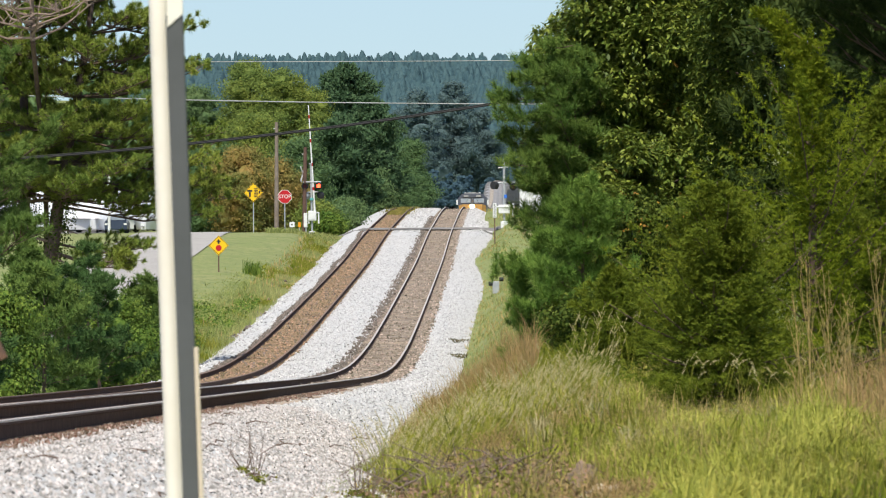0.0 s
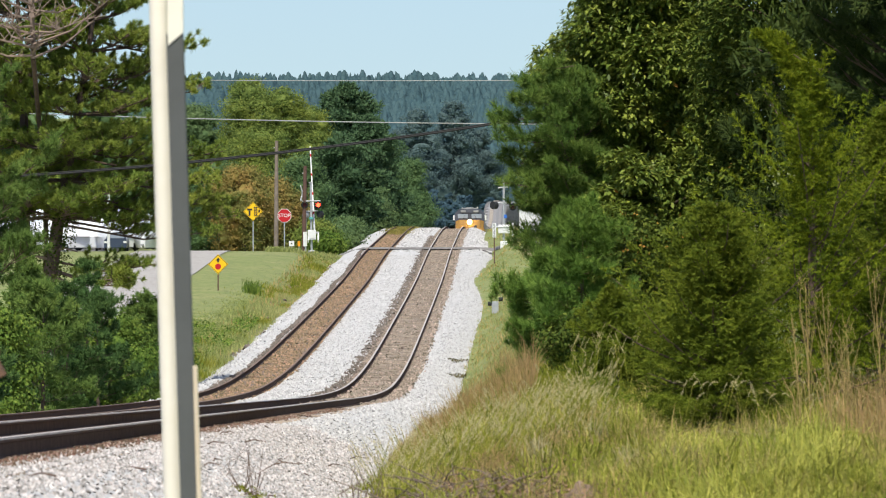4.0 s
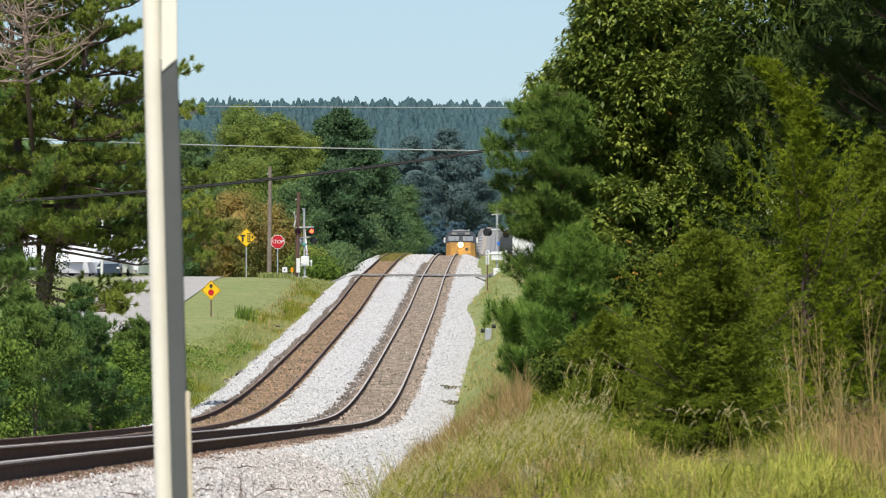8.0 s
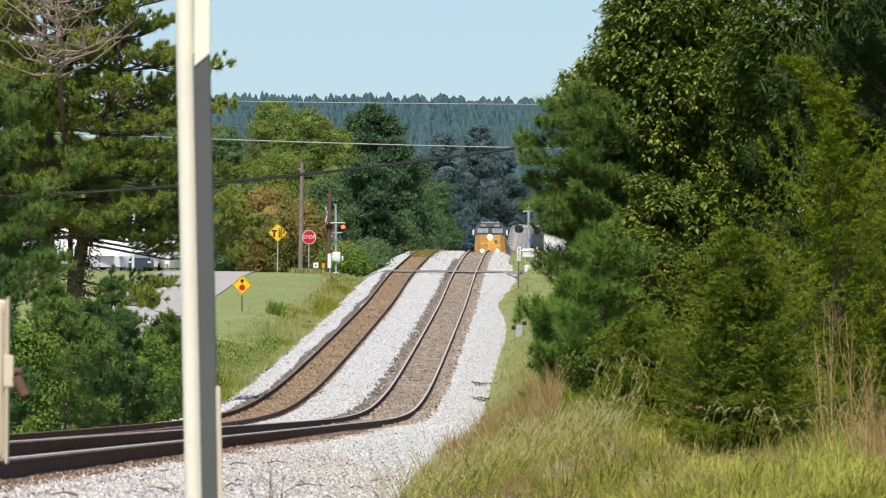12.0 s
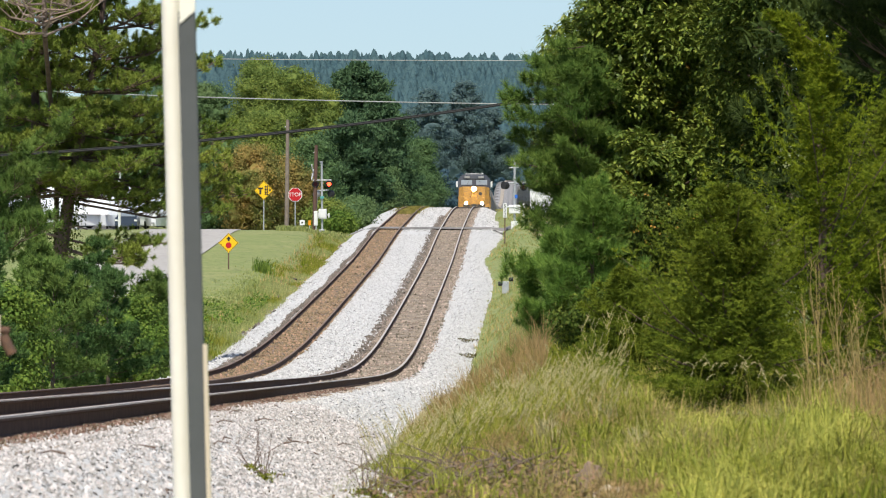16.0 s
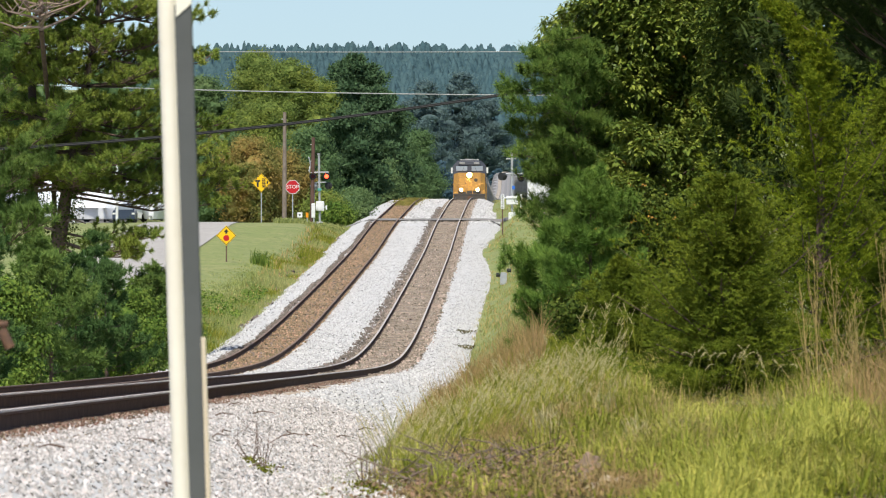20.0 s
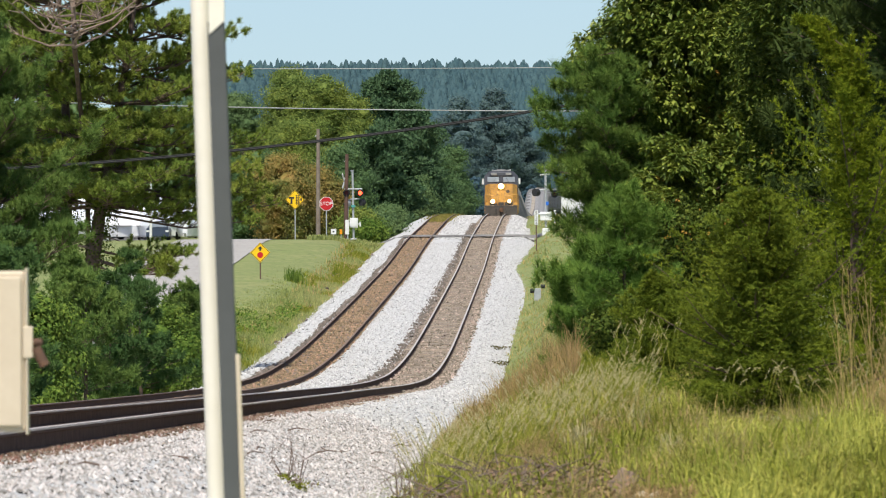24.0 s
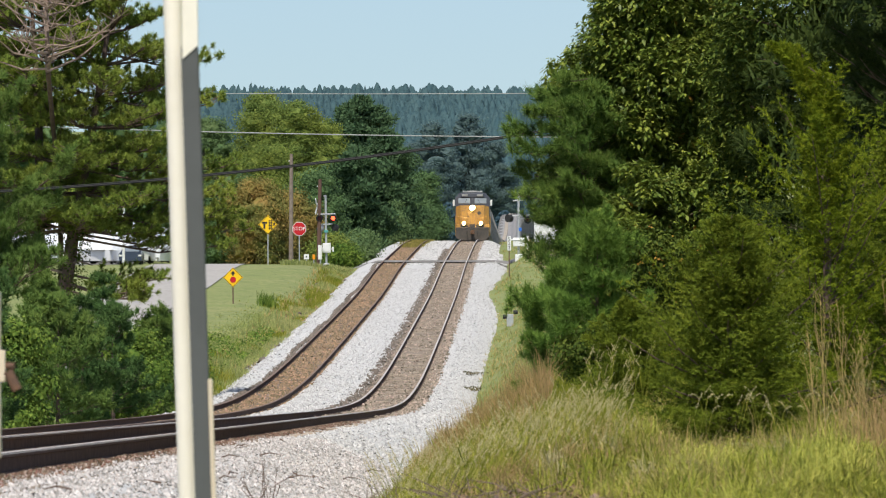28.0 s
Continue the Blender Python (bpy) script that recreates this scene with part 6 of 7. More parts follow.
def grass(name, n, d0, d1, u0, u1, h0, h1, width, mat, label, far_off=False, edge=0.0, power=1.0, lean=0.55, seed=0.0, cut=-0.3):
    x, d = spread(n, d0, d1, u0, u1, power)
    p = patchy(x, d, 1.3, seed)
    edge = grass_edge(d) + edge
    ok = (p > cut) & (x > edge + 0.22 * patchy(x, d, 2.5, 9.0) + 0.3 * patchy(x, d, 0.8, 19.0))
    ok &= rng.random(n) > 0.9 * np.exp(-((x - 0.02) / 0.62) ** 2 - ((d - 51.5) / 6.5) ** 2)
    if d0 == 78:
        ok &= ~((x < edge + 0.75) & (d > 90) & (rng.random(n) > 0.12))   # the ripe red grass stands here
    x, d, p, edge = x[ok], d[ok], p[ok], edge[ok]
    z = ground_height(x, d) - 0.02
    h = (h0 + (h1 - h0) * rng.random(len(x))) * (0.4 + 1.2 * np.clip(p + 0.35, 0, 1)) * (0.8 + 0.7 * np.clip(patchy(x, d, 4.5, seed + 20) + 0.1, -0.4, 0.8))
    h = h * np.clip(0.35 + (x - edge) * 0.9, 0.35, 1) * (1 - 0.65 * np.exp(-((x - 1.6) / 0.5) ** 2 - ((d - 65) / 5) ** 2))
    P = np.stack([x, d, z], 1)
    if far_off:
        w = unit(np.stack([rng.normal(0, lean * 0.5, len(x)), rng.normal(0, lean * 0.5, len(x)), np.ones(len(x))], 1))
        tagged(soup(name, spikes(P, w, h, width * 1.4), 3, mat), label, "grass", kind="stuff")
        return
    v, tips = blades(P, h, rng.uniform(0.1, lean, len(x)), width)
    tagged(soup(name, v, 4, mat), label, "grass", kind="stuff")


grass("long_grass", 38000, 44, 80, -20, 58, 0.08, 0.28, 0.008, M_GRASS, "long green meadow grass on the bank", lean=1.4, cut=-0.02)
grass("fine_stems", 7000, 44, 72, -12, 58, 0.2, 0.46, 0.0032, M_DRYGRASS, "fine pale stems standing above the grass", lean=0.9, cut=-0.25, seed=23.0)
grass("broad_grass", 6000, 43, 64, -12, 58, 0.12, 0.34, 0.014, M_GRASS, "broad arching blades of meadow grass on the bank", lean=1.6, cut=0.02, seed=13.0)
grass("olive_grass", 26000, 44, 82, -20, 58, 0.1, 0.34, 0.007, M_GRASS_OLIVE, "olive ripening meadow grass on the bank", lean=1.4, seed=11.0, cut=-0.08)
grass("dry_blades", 8000, 44, 85, -20, 58, 0.12, 0.36, 0.006, M_DRYGRASS, "dry straw-coloured blades among the grass", lean=1.3, seed=4.0, cut=0.1)
grass("bright_grass", 24000, 42, 57, 8, 58, 0.12, 0.36, 0.009, M_BRIGHT_GRASS, "fresh bright green meadow grass on the bank", lean=1.3, cut=-0.1, seed=17.0)
grass("brown_blades", 22000, 45, 62, -14, 20, 0.08, 0.24, 0.007, M_REDGRASS, "brown dead blades among the grass", lean=1.6, seed=7.0, cut=0.05)
grass("long_grass", 40000, 78, 135, -20, 30, 0.12, 0.34, 0.009, M_GRASS, "long green meadow grass on the bank", lean=0.9, seed=2.0)
grass("reddish_grass", 22000, 90, 140, -15, 3.5, 0.25, 0.62, 0.007, M_REDGRASS, "reddish brown ripe grass at the ballast's edge", lean=0.5, seed=6.0, cut=-0.15, edge=-0.3)
grass("verge_grass", 30000, 135, 420, -10, 12, 0.1, 0.28, 0.025, M_FIELD_GRASS, "grass verge beside the track", True, lean=0.7, seed=3.0, edge=-0.1)
grass("ripe_verge_grass", 11000, 135, 430, -10, 12, 0.12, 0.32, 0.022, M_DRYGRASS, "ripe tan grass on the verge beside the track", True, lean=0.8, seed=3.2, edge=-0.1)
grass("verge_grass", 14000, 420, 700, -6, 6, 0.06, 0.2, 0.05, M_FIELD_GRASS, "grass verge beside the track", True, lean=0.7, seed=3.5, edge=0.0)
grass("ripe_verge_grass", 4500, 420, 700, -6, 6, 0.08, 0.24, 0.045, M_DRYGRASS, "ripe tan grass on the verge beside the track", True, lean=0.8, seed=3.7, edge=0.0)


def meadow_clumps(n, per, d0, d1, u0, u1, h0, h1, width, mat, label):
    """Tussocks: blades that arch outwards from a common root."""
    x, d = spread(n, d0, d1, u0, u1)
    ok = (x > grass_edge(d) + 0.15) & (rng.random(n) > np.exp(-((x - 0.02) / 0.7) ** 2 - ((d - 51.5) / 7) ** 2))
    ok &= ~((d > 57) & (d < 73) & (x > 1.15))
    x, d = np.repeat(x[ok], per), np.repeat(d[ok], per)
    tall = np.repeat(rng.uniform(h0, h1, ok.sum()), per)
    x = x + rng.normal(0, 0.05, len(x))
    d = d + rng.normal(0, 0.08, len(d))
    v, tips = blades(np.stack([x, d, ground_height(x, d) - 0.02], 1), tall * rng.uniform(0.5, 1.1, len(x)), rng.uniform(0.15, 1.3, len(x)), width)
    tagged(soup("grass_tussocks", v, 4, mat), label, "grass", kind="stuff")


meadow_clumps(110, 60, 45, 80, -18, 58, 0.2, 0.42, 0.008, M_BRIGHT_GRASS, "fresh green tussocks among the meadow grass")
meadow_clumps(190, 60, 45, 80, -18, 58, 0.18, 0.4, 0.008, M_GRASS, "green tussocks among the meadow grass")
meadow_clumps(60, 40, 50, 80, -18, 40, 0.2, 0.42, 0.006, M_SEED, "bleached pale tussocks among the meadow grass")


def low_weeds(name, n, d0, d1, u0, u1, size, mat, label, cut=0.0, tall=0.22):
    x, d = spread(n, d0, d1, u0, u1)
    ok = (x > grass_edge(d) + 0.1) & (patchy(x, d, 2.2, 31.0) > cut)
    x, d = x[ok], d[ok]
    P = np.stack([x, d, ground_height(x, d) + rng.random(len(x)) ** 1.5 * tall], 1)
    s = size * rng.uniform(0.6, 1.4, len(x))
    tagged(soup(name, leaf_quads(P, unit(rng.normal(size=(len(x), 3)) * 0.6 + np.array([-0.2, -0.5, 0.8])), s, s * 0.5), 4, mat), label, "weeds", kind="stuff")


low_weeds("thatch", 26000, 43, 84, -18, 58, 0.035, M_THATCH, "matted thatch at the grass foot, coloured dark for shade", -0.35, 0.08)
low_weeds("low_weeds", 9000, 45, 62, -12, 55, 0.02, M_GRASS, "low broad-leaved weeds among the grass")


def field_grass():
    n = 60000
    d = rng.uniform(290, 535, n)
    x = -11.2 - (1.6 + 4.6 * (1 - smooth(330, 480, d))) * np.abs(rng.normal(0, 0.45, n))
    p = patchy(x, d, 0.5, 5.0)
    h = (0.14 + 0.26 * smooth(-15.0, -12.2, x) + 0.3 * (1 - smooth(300, 400, d))) * rng.uniform(0.4, 1.1, n) * (0.4 + np.clip(p + 0.4, 0, 1.2))
    w = unit(np.stack([rng.normal(0, 0.45, n), rng.normal(0, 0.45, n), np.ones(n)], 1))
    P = np.stack([x, d, ground_height(x, d) - 0.02], 1)
    ripe = (patchy(x, d, 0.7, 8.0) + 0.5 * smooth(400, 480, d)) > 0.28
    for name, ok, mat, label in (("field_grass", ~ripe, M_FIELD_GRASS, "rough green grass on the slope left of the tracks"), ("ripe_field_grass", ripe, M_GRASS, "ripening olive grass on the slope left of the tracks")):
        tagged(soup(name, spikes(P[ok], w[ok], h[ok], 0.05), 3, mat), label, "grass", kind="stuff")
    n = 13000
    d = rng.uniform(285, 390, n)
    x = rng.uniform(-16.5, -12.0, n)
    ok = patchy(x, d, 0.6, 6.0) > -0.25 + 0.6 * smooth(320, 390, d)
    x, d = x[ok], d[ok]
    P = np.stack([x, d, ground_height(x, d) + rng.random(len(x)) * 0.5], 1)
    s = rng.uniform(0.07, 0.18, len(x))
    tagged(soup("slope_weeds", leaf_quads(P, unit(rng.normal(size=(len(x), 3)) * 0.5 + np.array([-0.2, -0.4, 0.8])), s, s * 0.5), 4, M_SHRUB), "leafy green weeds at the foot of the slope", "weeds", kind="stuff")
    n = 6500
    d = rng.uniform(522, 548, n)
    x = -11.2 - 4.8 * rng.random(n) ** 1.2
    ok = ~((d < 545.5) & (x < -13.2) & (x > -15.2)) | (d < 528)
    x, d = x[ok], d[ok]
    n = len(x)
    v, _ = blades(np.stack([x, d, ground_height(x, d) - 0.02], 1), rng.uniform(0.15, 0.46, n), rng.uniform(0.1, 0.7, n), 0.045)
    tagged(soup("roadside_grass", v, 4, M_FIELD_GRASS), "tall olive grass beside the crossing road", "grass", kind="stuff")
    n = 1800
    d = rng.uniform(290, 540, n)
    x = rng.uniform(-13.4, -11.0, n)
    v, _ = blades(np.stack([x, d, ground_height(x, d) - 0.02], 1), rng.uniform(0.15, 0.5, n), rng.uniform(0.1, 0.7, n), 0.035)
    tagged(soup("dry_verge_grass", v, 4, M_DRYGRASS), "dry straw-coloured grass at the ballast's edge", "grass", kind="stuff")
    n = 210
    x0, d0 = -13.75, 428
    x = x0 + rng.normal(0, 0.26, n)
    d = d0 + rng.normal(0, 0.6, n)
    v, _ = blades(np.stack([x, d, ground_height(x, d) - 0.02], 1), rng.uniform(0.35, 1.0, n), rng.uniform(0.05, 0.5, n), 0.034)
    t = thing("grass_tuft", pose(0, 0, 0), "tall dark green grass tuft on the slope", "grass")
    soup("tuft", v, 4, M_SHRUB, t)


field_grass()


def siding_grass():
    """Weeds that have overgrown the disused track past the crossing."""
    n = 3500
    d = rng.uniform(625, 715, n)
    x = NEAR_TRACK - TRACK_GAP + rng.normal(0, 0.5, n)
    ok = patchy(x, d, 0.4, 15.0) > -0.25
    x, d = x[ok], d[ok]
    w = unit(np.stack([rng.normal(0, 0.3, len(x)), rng.normal(0, 0.3, len(x)), np.ones(len(x))], 1))
    v = spikes(np.stack([x, d, ballast_top(x, d)], 1), w, rng.uniform(0.1, 0.34, len(x)), 0.05)
    tagged(soup("overgrown_weeds", v, 3, M_GRASS_OLIVE), "brownish green weeds overgrowing the disused track", "weeds", kind="stuff")


siding_grass()


def foxtails(n, d0, d1, u0, u1, h0, h1, label, lean=0.25, nod=0.7):
    """Bristly seed heads on thin stalks, bent over at the top."""
    x, d = spread(n, d0, d1, u0, u1)
    ok = x > grass_edge(d) + 0.1
    x, d = x[ok], d[ok]
    n = len(x)
    z = ground_height(x, d)
    h = rng.uniform(h0, h1, n)
    az = rng.uniform(-0.9, 0.9, n) + np.where(rng.random(n) < 0.75, 0, np.pi)
    out = np.stack([np.cos(az), np.sin(az) * 0.6, np.zeros(n)], 1)
    foot = np.stack([x, d, z], 1)
    top = foot + out * (h * lean)[:, None] + np.array([0, 0, 1.0]) * h[:, None]
    stalk = spikes(top, unit(foot - top), np.linalg.norm(foot - top, axis=1), 0.005)
    head, k = [], 36
    L = rng.uniform(0.07, 0.13, n)[:, None]
    bend = rng.uniform(0.0, nod, n)[:, None]
    for i in range(k):
        f = (i + rng.random((n, 1))) / k
        p = top + L * (out * f * (0.4 + bend * 0.6) + np.array([0, 0, 1.0]) * (f - bend * 1.1 * f * f))
        w = unit(rng.normal(size=(n, 3)) + out * 0.4)
        head.append(spikes(p, w, 0.015 * (1.25 - 0.7 * f[:, 0]), 0.005))
    tagged(soup("seed_stalks", stalk, 3, M_GRASS), "thin green stalks of ripe grass", "grass", kind="stuff")
    return tagged(soup("seed_heads", np.concatenate(head), 3, M_SEED), label, "grass", kind="stuff")


foxtails(44, 74, 82, 7, 16, 0.42, 0.75, "pale upright foxtail seed heads", 0.12, 0.2)
foxtails(34, 58, 66, 20, 46, 0.36, 0.52, "pale nodding foxtail seed heads", 0.25)
foxtails(900, 58, 84, -18, 12, 0.2, 0.4, "pale ripe grass ears", 0.5, 0.4)


def dry_weeds():
    r = random.Random(5)
    for x, d, h in ((2.38, 62, 1.35), (2.28, 61, 1.05), (2.55, 62, 1.25), (2.75, 63, 1.0), (2.95, 62, 1.4), (2.62, 60.5, 0.85), (3.1, 61, 0.9)):
        t = thing("dry_weed", pose(x, d, at_ground(x, d, 0.02)), "tall dry straw-coloured weed stalk", "weed", "dry weed stalks")
        lean = r.uniform(-0.12, 0.02) * h
        part("stalk", tube(bmesh.new(), [(0, 0, 0), (lean * 0.4, 0, h * 0.5), (lean, 0, h)], [0.0045, 0.0036, 0.0015], 5, False), M_DRYGRASS, t)
        for k in range(10):
            f = r.uniform(0.05, 0.6)
            p = Vector((lean * f, 0, h * f))
            q = p + Vector((r.gauss(0, 0.09), r.gauss(0, 0.09), r.uniform(0.25, 0.5) * h))
            part("side_stem", tube(bmesh.new(), [p, p.lerp(q, 0.5) + Vector((r.gauss(0, 0.015), 0, 0)), q], [0.0028, 0.0022, 0.001], 4, False), M_DRYGRASS, t)
        n = 90
        f = rng.random(n) ** 0.8
        P = np.stack([lean * f + rng.normal(0, 0.03, n), rng.normal(0, 0.03, n), h * (0.1 + 0.9 * f)], 1)
        D = unit(np.stack([rng.normal(0, 0.45, n), rng.normal(0, 0.45, n), np.ones(n)], 1))
        soup("bristles", spikes(P, D, rng.uniform(0.05, 0.16, n), 0.0035), 3, M_DRYGRASS, t)
    n = 420
    x, d = 2.86 + rng.normal(0, 0.16, n), 61 + rng.normal(0, 0.6, n)
    v, _ = blades(np.stack([x, d, ground_height(x, d) - 0.02], 1), rng.uniform(0.35, 0.85, n), rng.uniform(0.1, 0.6, n), 0.008)
    t = thing("dry_bush", pose(0, 0, 0), "withered reddish brown clump of weeds", "weed")
    soup("clump", v, 4, M_REDGRASS, t)
    for x, d in ((-0.95, 54), (-2.0, 62.5), (-0.6, 52), (-2.12, 63.5), (-1.1, 57)):
        t = thing("dead_weed", pose(x, d, max(at_ground(x, d), float(ballast_top(np.array(x), np.array(d)))) - 0.01), "thin dead weed at the ballast's edge", "weed", "dead weeds")
        for k in range(6):
            part("stem", tube(bmesh.new(), [(0, 0, 0), (r.gauss(0, 0.08), 0, r.uniform(0.15, 0.3)), (r.gauss(0, 0.14), 0, r.uniform(0.32, 0.5))], [0.004, 0.003, 0.001], 4, False), M_TWIG, t)
        n = 90
        P = np.stack([rng.normal(0, 0.05, n), rng.normal(0, 0.05, n), rng.uniform(0, 0.07, n)], 1)
        soup("low_leaves", leaf_quads(P, unit(rng.normal(size=(n, 3)) + np.array([0, 0, 1.0])), 0.04, 0.016), 4, M_GRASS, t)
    for x, d, n in ((-1.55, 262, 90), (-1.9, 300, 90), (-2.1, 318, 60)):
        t = thing("ballast_weed", pose(x, d, float(ballast_top(np.array(x), np.array(d)))), "low green weed in the crushed stone", "weed", "weeds in the ballast")
        P = np.stack([rng.normal(0, 0.25, n), rng.normal(0, 0.7, n), rng.uniform(0, 0.15, n)], 1)
        soup("low_leaves", leaf_quads(P, unit(rng.normal(size=(n, 3)) + np.array([0, 0, 1.0])), 0.12, 0.06), 4, M_THATCH, t)


dry_weeds()


def brush_and_litter():
    r = random.Random(6)
    for x, d, s, label in ((-0.42, 52, 1.5, "tangle of dead brown twigs by the ballast"), (0.0, 51.5, 1.1, "tangle of dead brown twigs in the grass"), (-0.2, 55, 1.2, "tangle of dead brown twigs in the grass")):
        t = thing("brush_pile", pose(x, d, at_ground(x, d)), label, "brush")
        for k in range(30):
            p = Vector((r.gauss(0, 0.2), r.gauss(0, 0.5), r.uniform(0, 0.07)))
            q = p + Vector((r.uniform(-0.5, 0.5), r.uniform(-0.6, 0.6), r.uniform(0.0, 0.2))) * s
            part("twig", tube(bmesh.new(), [p, p.lerp(q, 0.5) + Vector((0, 0, r.uniform(-0.02, 0.06))), q], [0.007, 0.005, 0.002], 4, False), M_TWIG, t)
    x, d = 0.55, 46.6
    bm = bmesh.new()
    bmesh.ops.create_icosphere(bm, subdivisions=4, radius=1)
    for v in bm.verts:
        k = 1 + 0.25 * noise.noise(v.co * 1.7) + 0.08 * noise.noise(v.co * 6)
        v.co = Vector((v.co.x * 0.15 * k, v.co.y * 0.2 * k, v.co.z * 0.13 * k))
    t = thing("pale_rock", pose(x, d, at_ground(x, d) - 0.02), "pale tan rock half hidden in the grass", "rock")
    part("stone", bm, M_SANDSTONE, t)
    x, d = 0.47, 49.5
    bm = bmesh.new()
    bmesh.ops.create_icosphere(bm, subdivisions=4, radius=1)
    for v in bm.verts:
        k = 1 + 0.22 * noise.noise(v.co * 2.3) + 0.1 * noise.noise(v.co * 7)
        v.co = Vector((v.co.x * 0.12 * k, v.co.y * 0.4 * k, v.co.z * 0.2 * k))
    t = thing("dirt_mound", pose(x, d, at_ground(x, d) - 0.04), "small mound of bare reddish earth in the grass", "mound")
    part("earth", bm, M_DIRT, t)
    x, d = -0.575, 52.5
    t = thing("litter", pose(x, d, at_ground(x, d) + 0.03), "crumpled blue plastic litter", "litter")
    bm = bmesh.new()
    bmesh.ops.create_icosphere(bm, subdivisions=3, radius=0.05)
    for v in bm.verts:
        v.co *= 1 + 0.35 * noise.noise(v.co * 40)
        v.co.z *= 0.5
    part("film", bm, M_LITTER, t)
    for k in range(26):
        d = r.uniform(46, 100)
        x = r.uniform(-3.2, -1.3)
        z = float(ballast_top(np.array(x), np.array(d))) + 0.04
        t = thing("stick", pose(x, d, z, 0, 0, r.uniform(0, 180)), "dark dry stick on the crushed stone", "stick", "sticks on the ballast")
        q = r.uniform(0.1, 0.28)
        part("wood", tube(bmesh.new(), [(0, 0, 0), (q * 0.5, 0.02, 0.02), (q, -0.03, 0.0)], [0.008, 0.007, 0.003], 5), M_TWIG, t)


brush_and_litter()


def bare_patch():
    """Trodden tan earth on the verge beside the crossing."""
    r = random.Random(12)
    x0, d0 = 1.8, 514.0
    bm = bmesh.new()
    place = lambda x, d: bm.verts.new((x, d, at_ground(x, d) + 0.05))
    mid = place(x0, d0)
    ring = []
    for k in range(28):
        a = 2 * math.pi * k / 28
        q = r.uniform(0.75, 1.15)
        ring.append(place(x0 + 0.85 * q * math.cos(a), d0 + 9.0 * q * math.sin(a)))
    for k in range(28):
        bm.faces.new((mid, ring[k], ring[(k + 1) % 28]))
    t = thing("bare_patch", pose(0, 0, 0), "patch of bare tan earth on the verge", "earth")
    part("soil", bm, M_TAN_EARTH, t)


bare_patch()


def dead_leaves():
    n = 6500
    d = rng.normal(51.5, 4.6, n)
    x = 0.03 + rng.normal(0, 0.48, n)
    P = np.stack([x, d, ground_height(x, d) + rng.random(n) ** 2 * 0.14], 1)
    s = rng.uniform(0.015, 0.055, n)
    tagged(soup("dead_leaves", leaf_quads(P, unit(rng.normal(size=(n, 3)) + np.array([0, -0.3, 0.7])), s, s * 0.5), 4, M_DEADLEAF), "brown dead leaves and stalks in the grass", "leaves", kind="stuff")


dead_leaves()


# ---- the small pieces of the line: stone chips and ties ----
OCTA = np.array([(1, 0, 0), (0, 1, 0), (-1, 0, 0), (0, -1, 0), (0, 0, 1), (0, 0, -1)], float)
FACES = np.array([(0, 1, 4), (1, 2, 4), (2, 3, 4), (3, 0, 4)])
OCTA[:4, 2] = -0.35


def stones(name, x, d, top, size, mat, label, sunk=0.3):
    n = len(x)
    s = size * rng.uniform(0.55, 1.5, (n, 1, 1))
    jit = OCTA[None] * rng.uniform(0.65, 1.3, (n, 6, 1)) + rng.normal(0, 0.22, (n, 6, 3))
    q = rng.uniform(0, 2 * np.pi, n)
    tip = rng.normal(0, 0.3, (n, 2))
    c, k = np.cos(q), np.sin(q)
    R = np.stack([c, -k, tip[:, 0], k, c, tip[:, 1], -tip[:, 0], -tip[:, 1], np.ones(n)], 1).reshape(n, 3, 3)
    V = np.einsum("nij,nkj->nki", R, jit * np.array([1, 1, 0.8]) * s)
    V = V + np.stack([x, d, top + size * sunk], 1)[:, None]
    me = bpy.data.meshes.new(name)
    F = (np.arange(n)[:, None, None] * 6 + FACES[None]).reshape(-1)
    me.vertices.add(n * 6)
    me.vertices.foreach_set("co", V.astype(np.float32).ravel())
    me.loops.add(len(F))
    me.loops.foreach_set("vertex_index", F.astype(np.int32))
    me.polygons.add(len(F) // 3)
    me.polygons.foreach_set("loop_start", np.arange(0, len(F), 3, dtype=np.int32))
    me.update(calc_edges=True)
    return tagged(mesh_object(name, me, mat), label, "stones", kind="stuff")


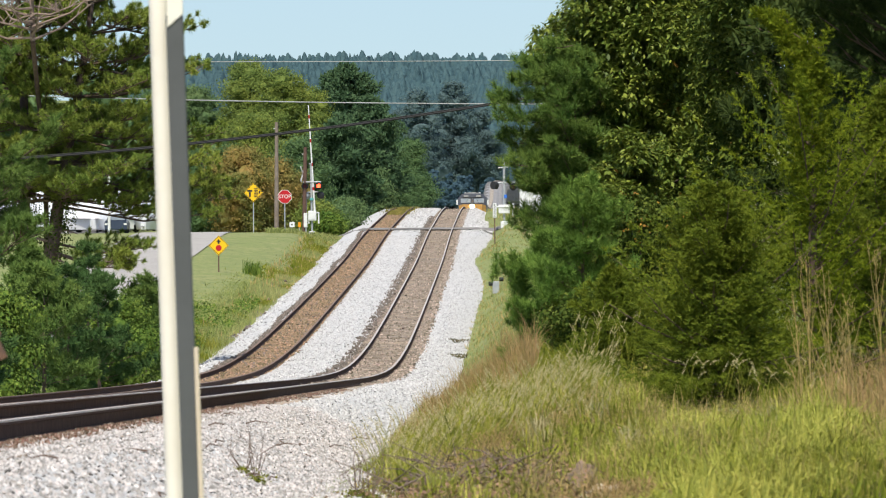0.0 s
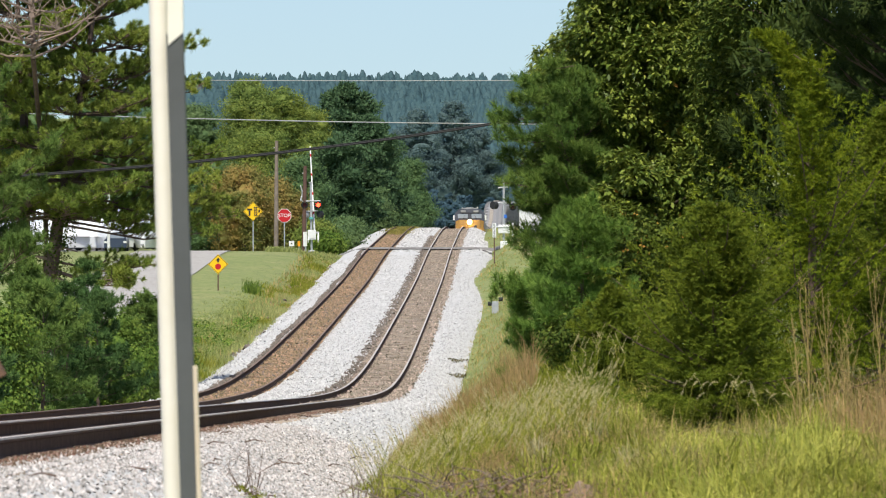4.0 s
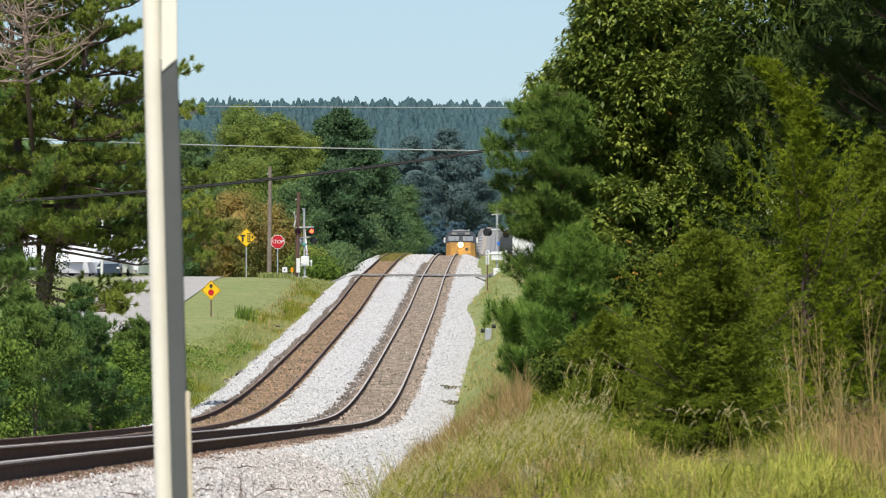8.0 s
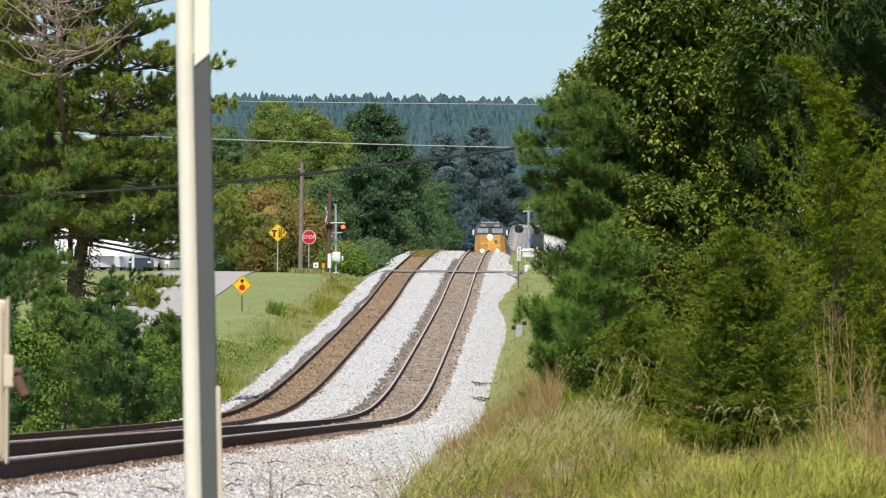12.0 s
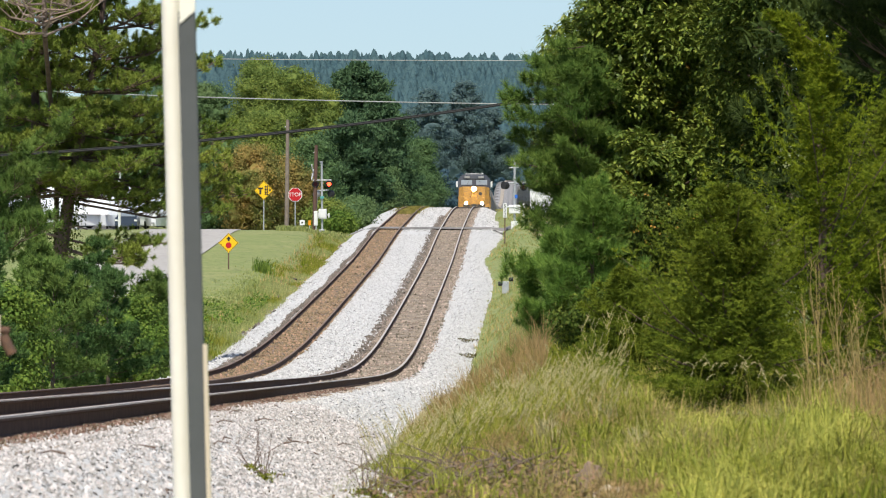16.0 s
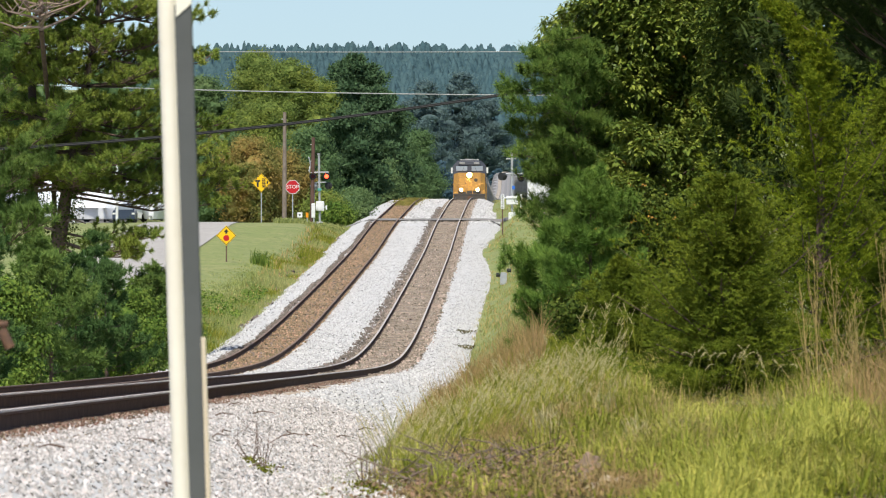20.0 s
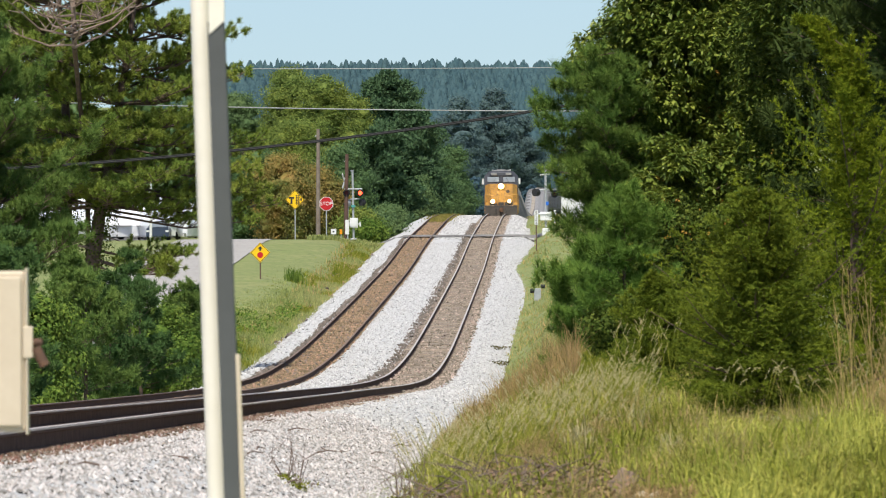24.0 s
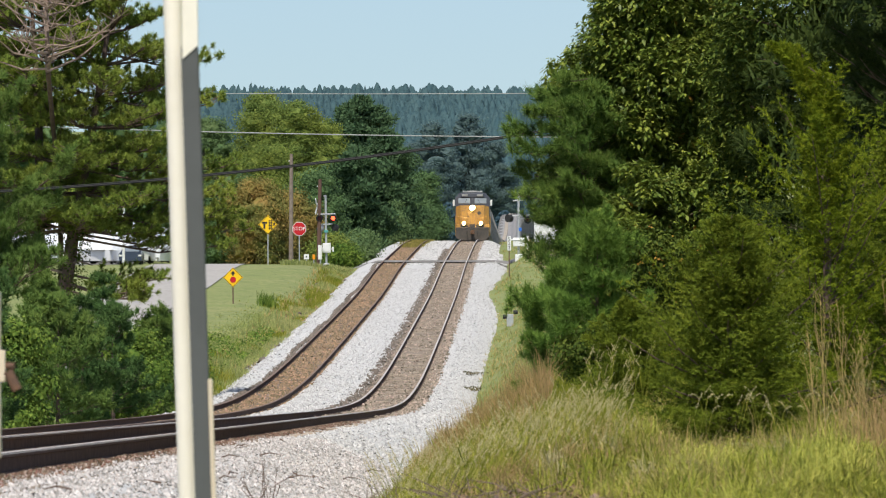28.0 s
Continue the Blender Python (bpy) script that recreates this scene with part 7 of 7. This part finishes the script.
def ballast_stones():
    n = 50000
    d = 35 + 75 * rng.random(n) ** 1.2
    x = -3.72 + (grass_edge(d) + 0.55 + 3.72) * rng.random(n)
    stones("ballast_stones", x, d, np.maximum(ballast_top(x, d), ground_height(x, d)) + np.where(x < -3.2, 0.02, 0.0), 0.0165, M_NEAR_STONE, "loose pale crushed stone on the near shoulder")
    n = 4600
    d = 38 + 130 * rng.random(n) ** 1.3
    x = NEAR_TRACK + 0.8 + 0.36 * rng.random(n) ** 1.3 + 0.06 * np.sin(d * 0.9)
    stones("bed_stones", x, d, ballast_top(x, d) + 0.045 - 0.05 * (x - NEAR_TRACK - 0.8), 0.015, M_RUST_STONE, "rusty stones along the near rail")
    n = 17000
    d = 108 + 420 * rng.random(n) ** 1.6
    x = -3.6 + (np.maximum(shoulder(d) + 0.9, grass_edge(d) + 0.3) + 3.6) * rng.random(n)
    stones("ballast_stones", x, d, np.maximum(ballast_top(x, d), ground_height(x, d)), 0.02, M_STONE, "loose pale crushed stone on the shoulder")
    n = 9000
    d = 180 + 360 * rng.random(n) ** 1.2
    x = -3.2 + (shoulder(d) + 1.1 + 3.2) * rng.random(n)
    stones("ballast_stones", x, d, ballast_top(x, d), 0.031, M_STONE, "coarse pale stone on the shoulder")
    n = 15000
    d = 190 + 340 * rng.random(n) ** 1.2
    x = rng.uniform(-7.9, -5.8, n)
    stones("ballast_stones", x, d, ballast_top(x, d), 0.031, M_STONE, "loose pale crushed stone between the tracks")
    n = 4000
    d = 220 + 300 * rng.random(n)
    x = rng.uniform(-11.9, -10.0, n)
    stones("ballast_stones", x, d, ballast_top(x, d), 0.042, M_STONE, "loose pale crushed stone at the outer edge")
    n = 5000
    d = 540 + 170 * rng.random(n)
    x = np.where(rng.random(n) < 0.5, rng.uniform(-7.8, -5.9, n), -3.2 + (shoulder(d) + 1.0 + 3.2) * rng.random(n))
    stones("ballast_stones", x, d, ballast_top(x, d), 0.055, M_STONE, "coarse pale stone past the crossing")
    n = 3200
    d = 215 + 330 * rng.random(n)
    x = NEAR_TRACK - TRACK_GAP - 1.02 + rng.normal(0, 0.07, n) - 0.12 * np.sin(d * 0.12) * np.sin(d * 0.05)
    stones("dark_stones", x, d, ballast_top(x, d) + 0.01, 0.055, M_DARK_STONE, "dark dirty stones along the disused track")
    n = 800
    d = 215 + 330 * rng.random(n)
    x = NEAR_TRACK - TRACK_GAP + rng.uniform(-0.64, 0.64, n)
    stones("dark_stones", x, d, ballast_top(x, d) + 0.01, 0.05, M_DARK_STONE, "dark clods between the old rails")
    n = 260
    d = 330 + 180 * rng.random(n)
    x = -11.7 + rng.normal(0, 0.3, n) - 0.5 * smooth(330, 420, d)
    stones("edge_rocks", x, d, np.maximum(ballast_top(x, d), ground_height(x, d)), 0.1, M_DARK_STONE, "dark rocks along the outer edge of the stone")
    n = 2600
    d = 215 + 400 * rng.random(n)
    x = NEAR_TRACK - 1.2 + rng.normal(0, 0.12, n)
    stones("dark_stones", x, d, ballast_top(x, d) + 0.02, 0.05, M_DARK_STONE, "dark dirty stones beside the rails")
    for centre, mat, label in ((0.0, M_BED_STONE, "dusty brown stone between the rails"), (-TRACK_GAP, M_OLD_STONE, "rusty brown stone between the old rails")):
        n = 13000 if centre else 12000
        d = 200 + 480 * rng.random(n) ** 1.2
        half = 0.68 if centre else 1.1
        x = NEAR_TRACK + centre + np.where(rng.random(n) < (0.6 if centre == 0.0 else 0.9), rng.uniform(-half, half, n), rng.normal(half + 0.12, 0.09, n))
        stones("bed_stones", x, d, ballast_top(x, d) + 0.01, 0.045, mat, label)


ballast_stones()


def ties():
    spacing = 0.53
    for name, centre, mat in (("track", 0.0, M_TIE), ("siding", -TRACK_GAP, M_OLD_TIE)):
        holder = thing(name + "_ties", pose(0, 0, 0), "weathered wooden cross-ties under the rails", "ties", kind="structure")
        me = bpy.data.meshes.new("tie")
        bm = boxed(-1.3, 1.3, -0.11, 0.11, -0.16, 0.0, 0.012)
        bm.to_mesh(me)
        bm.free()
        me.materials.append(mat)
        plate = bpy.data.meshes.new("tie_plate")
        bm = boxed(-0.18, 0.18, -0.1, 0.1, 0.0, 0.018)
        bm.to_mesh(plate)
        bm.free()
        plate.materials.append(M_PLATE)
        r = random.Random(3)
        n = 150
        for k in range(n):
            d = 45 + k * spacing
            o = mesh_object("tie", me, None, holder)
            o.matrix_basis = pose(NEAR_TRACK + centre + r.uniform(-0.05, 0.05), d, float(rail_height(d) - (siding_drop(d) if centre else 0)) - 0.178, 0, 0, r.uniform(-1.2, 1.2))
            if centre == 0.0:
                q = mesh_object("tie_plate", plate, None, o)
                q.matrix_basis = pose(0.75, 0, 0.001)
        bm = bmesh.new()
        for k in range(n, 1330):
            d = 45 + k * spacing
            h = float(rail_height(d) - (siding_drop(d) if centre else 0)) - 0.185 + r.uniform(-0.03, 0.015)
            x = NEAR_TRACK + centre + r.uniform(-0.08, 0.08)
            c = [bm.verts.new(p) for p in ((x - 1.3, d - 0.11, h - 0.1), (x + 1.3, d - 0.11, h - 0.1), (x + 1.3, d - 0.11, h), (x - 1.3, d - 0.11, h), (x + 1.3, d + 0.11, h), (x - 1.3, d + 0.11, h))]
            bm.faces.new((c[0], c[1], c[2], c[3]))
            bm.faces.new((c[3], c[2], c[4], c[5]))
        o = part("tie_rows", bm, mat, holder)
        o["kind"] = "stuff"


ties()
motions()
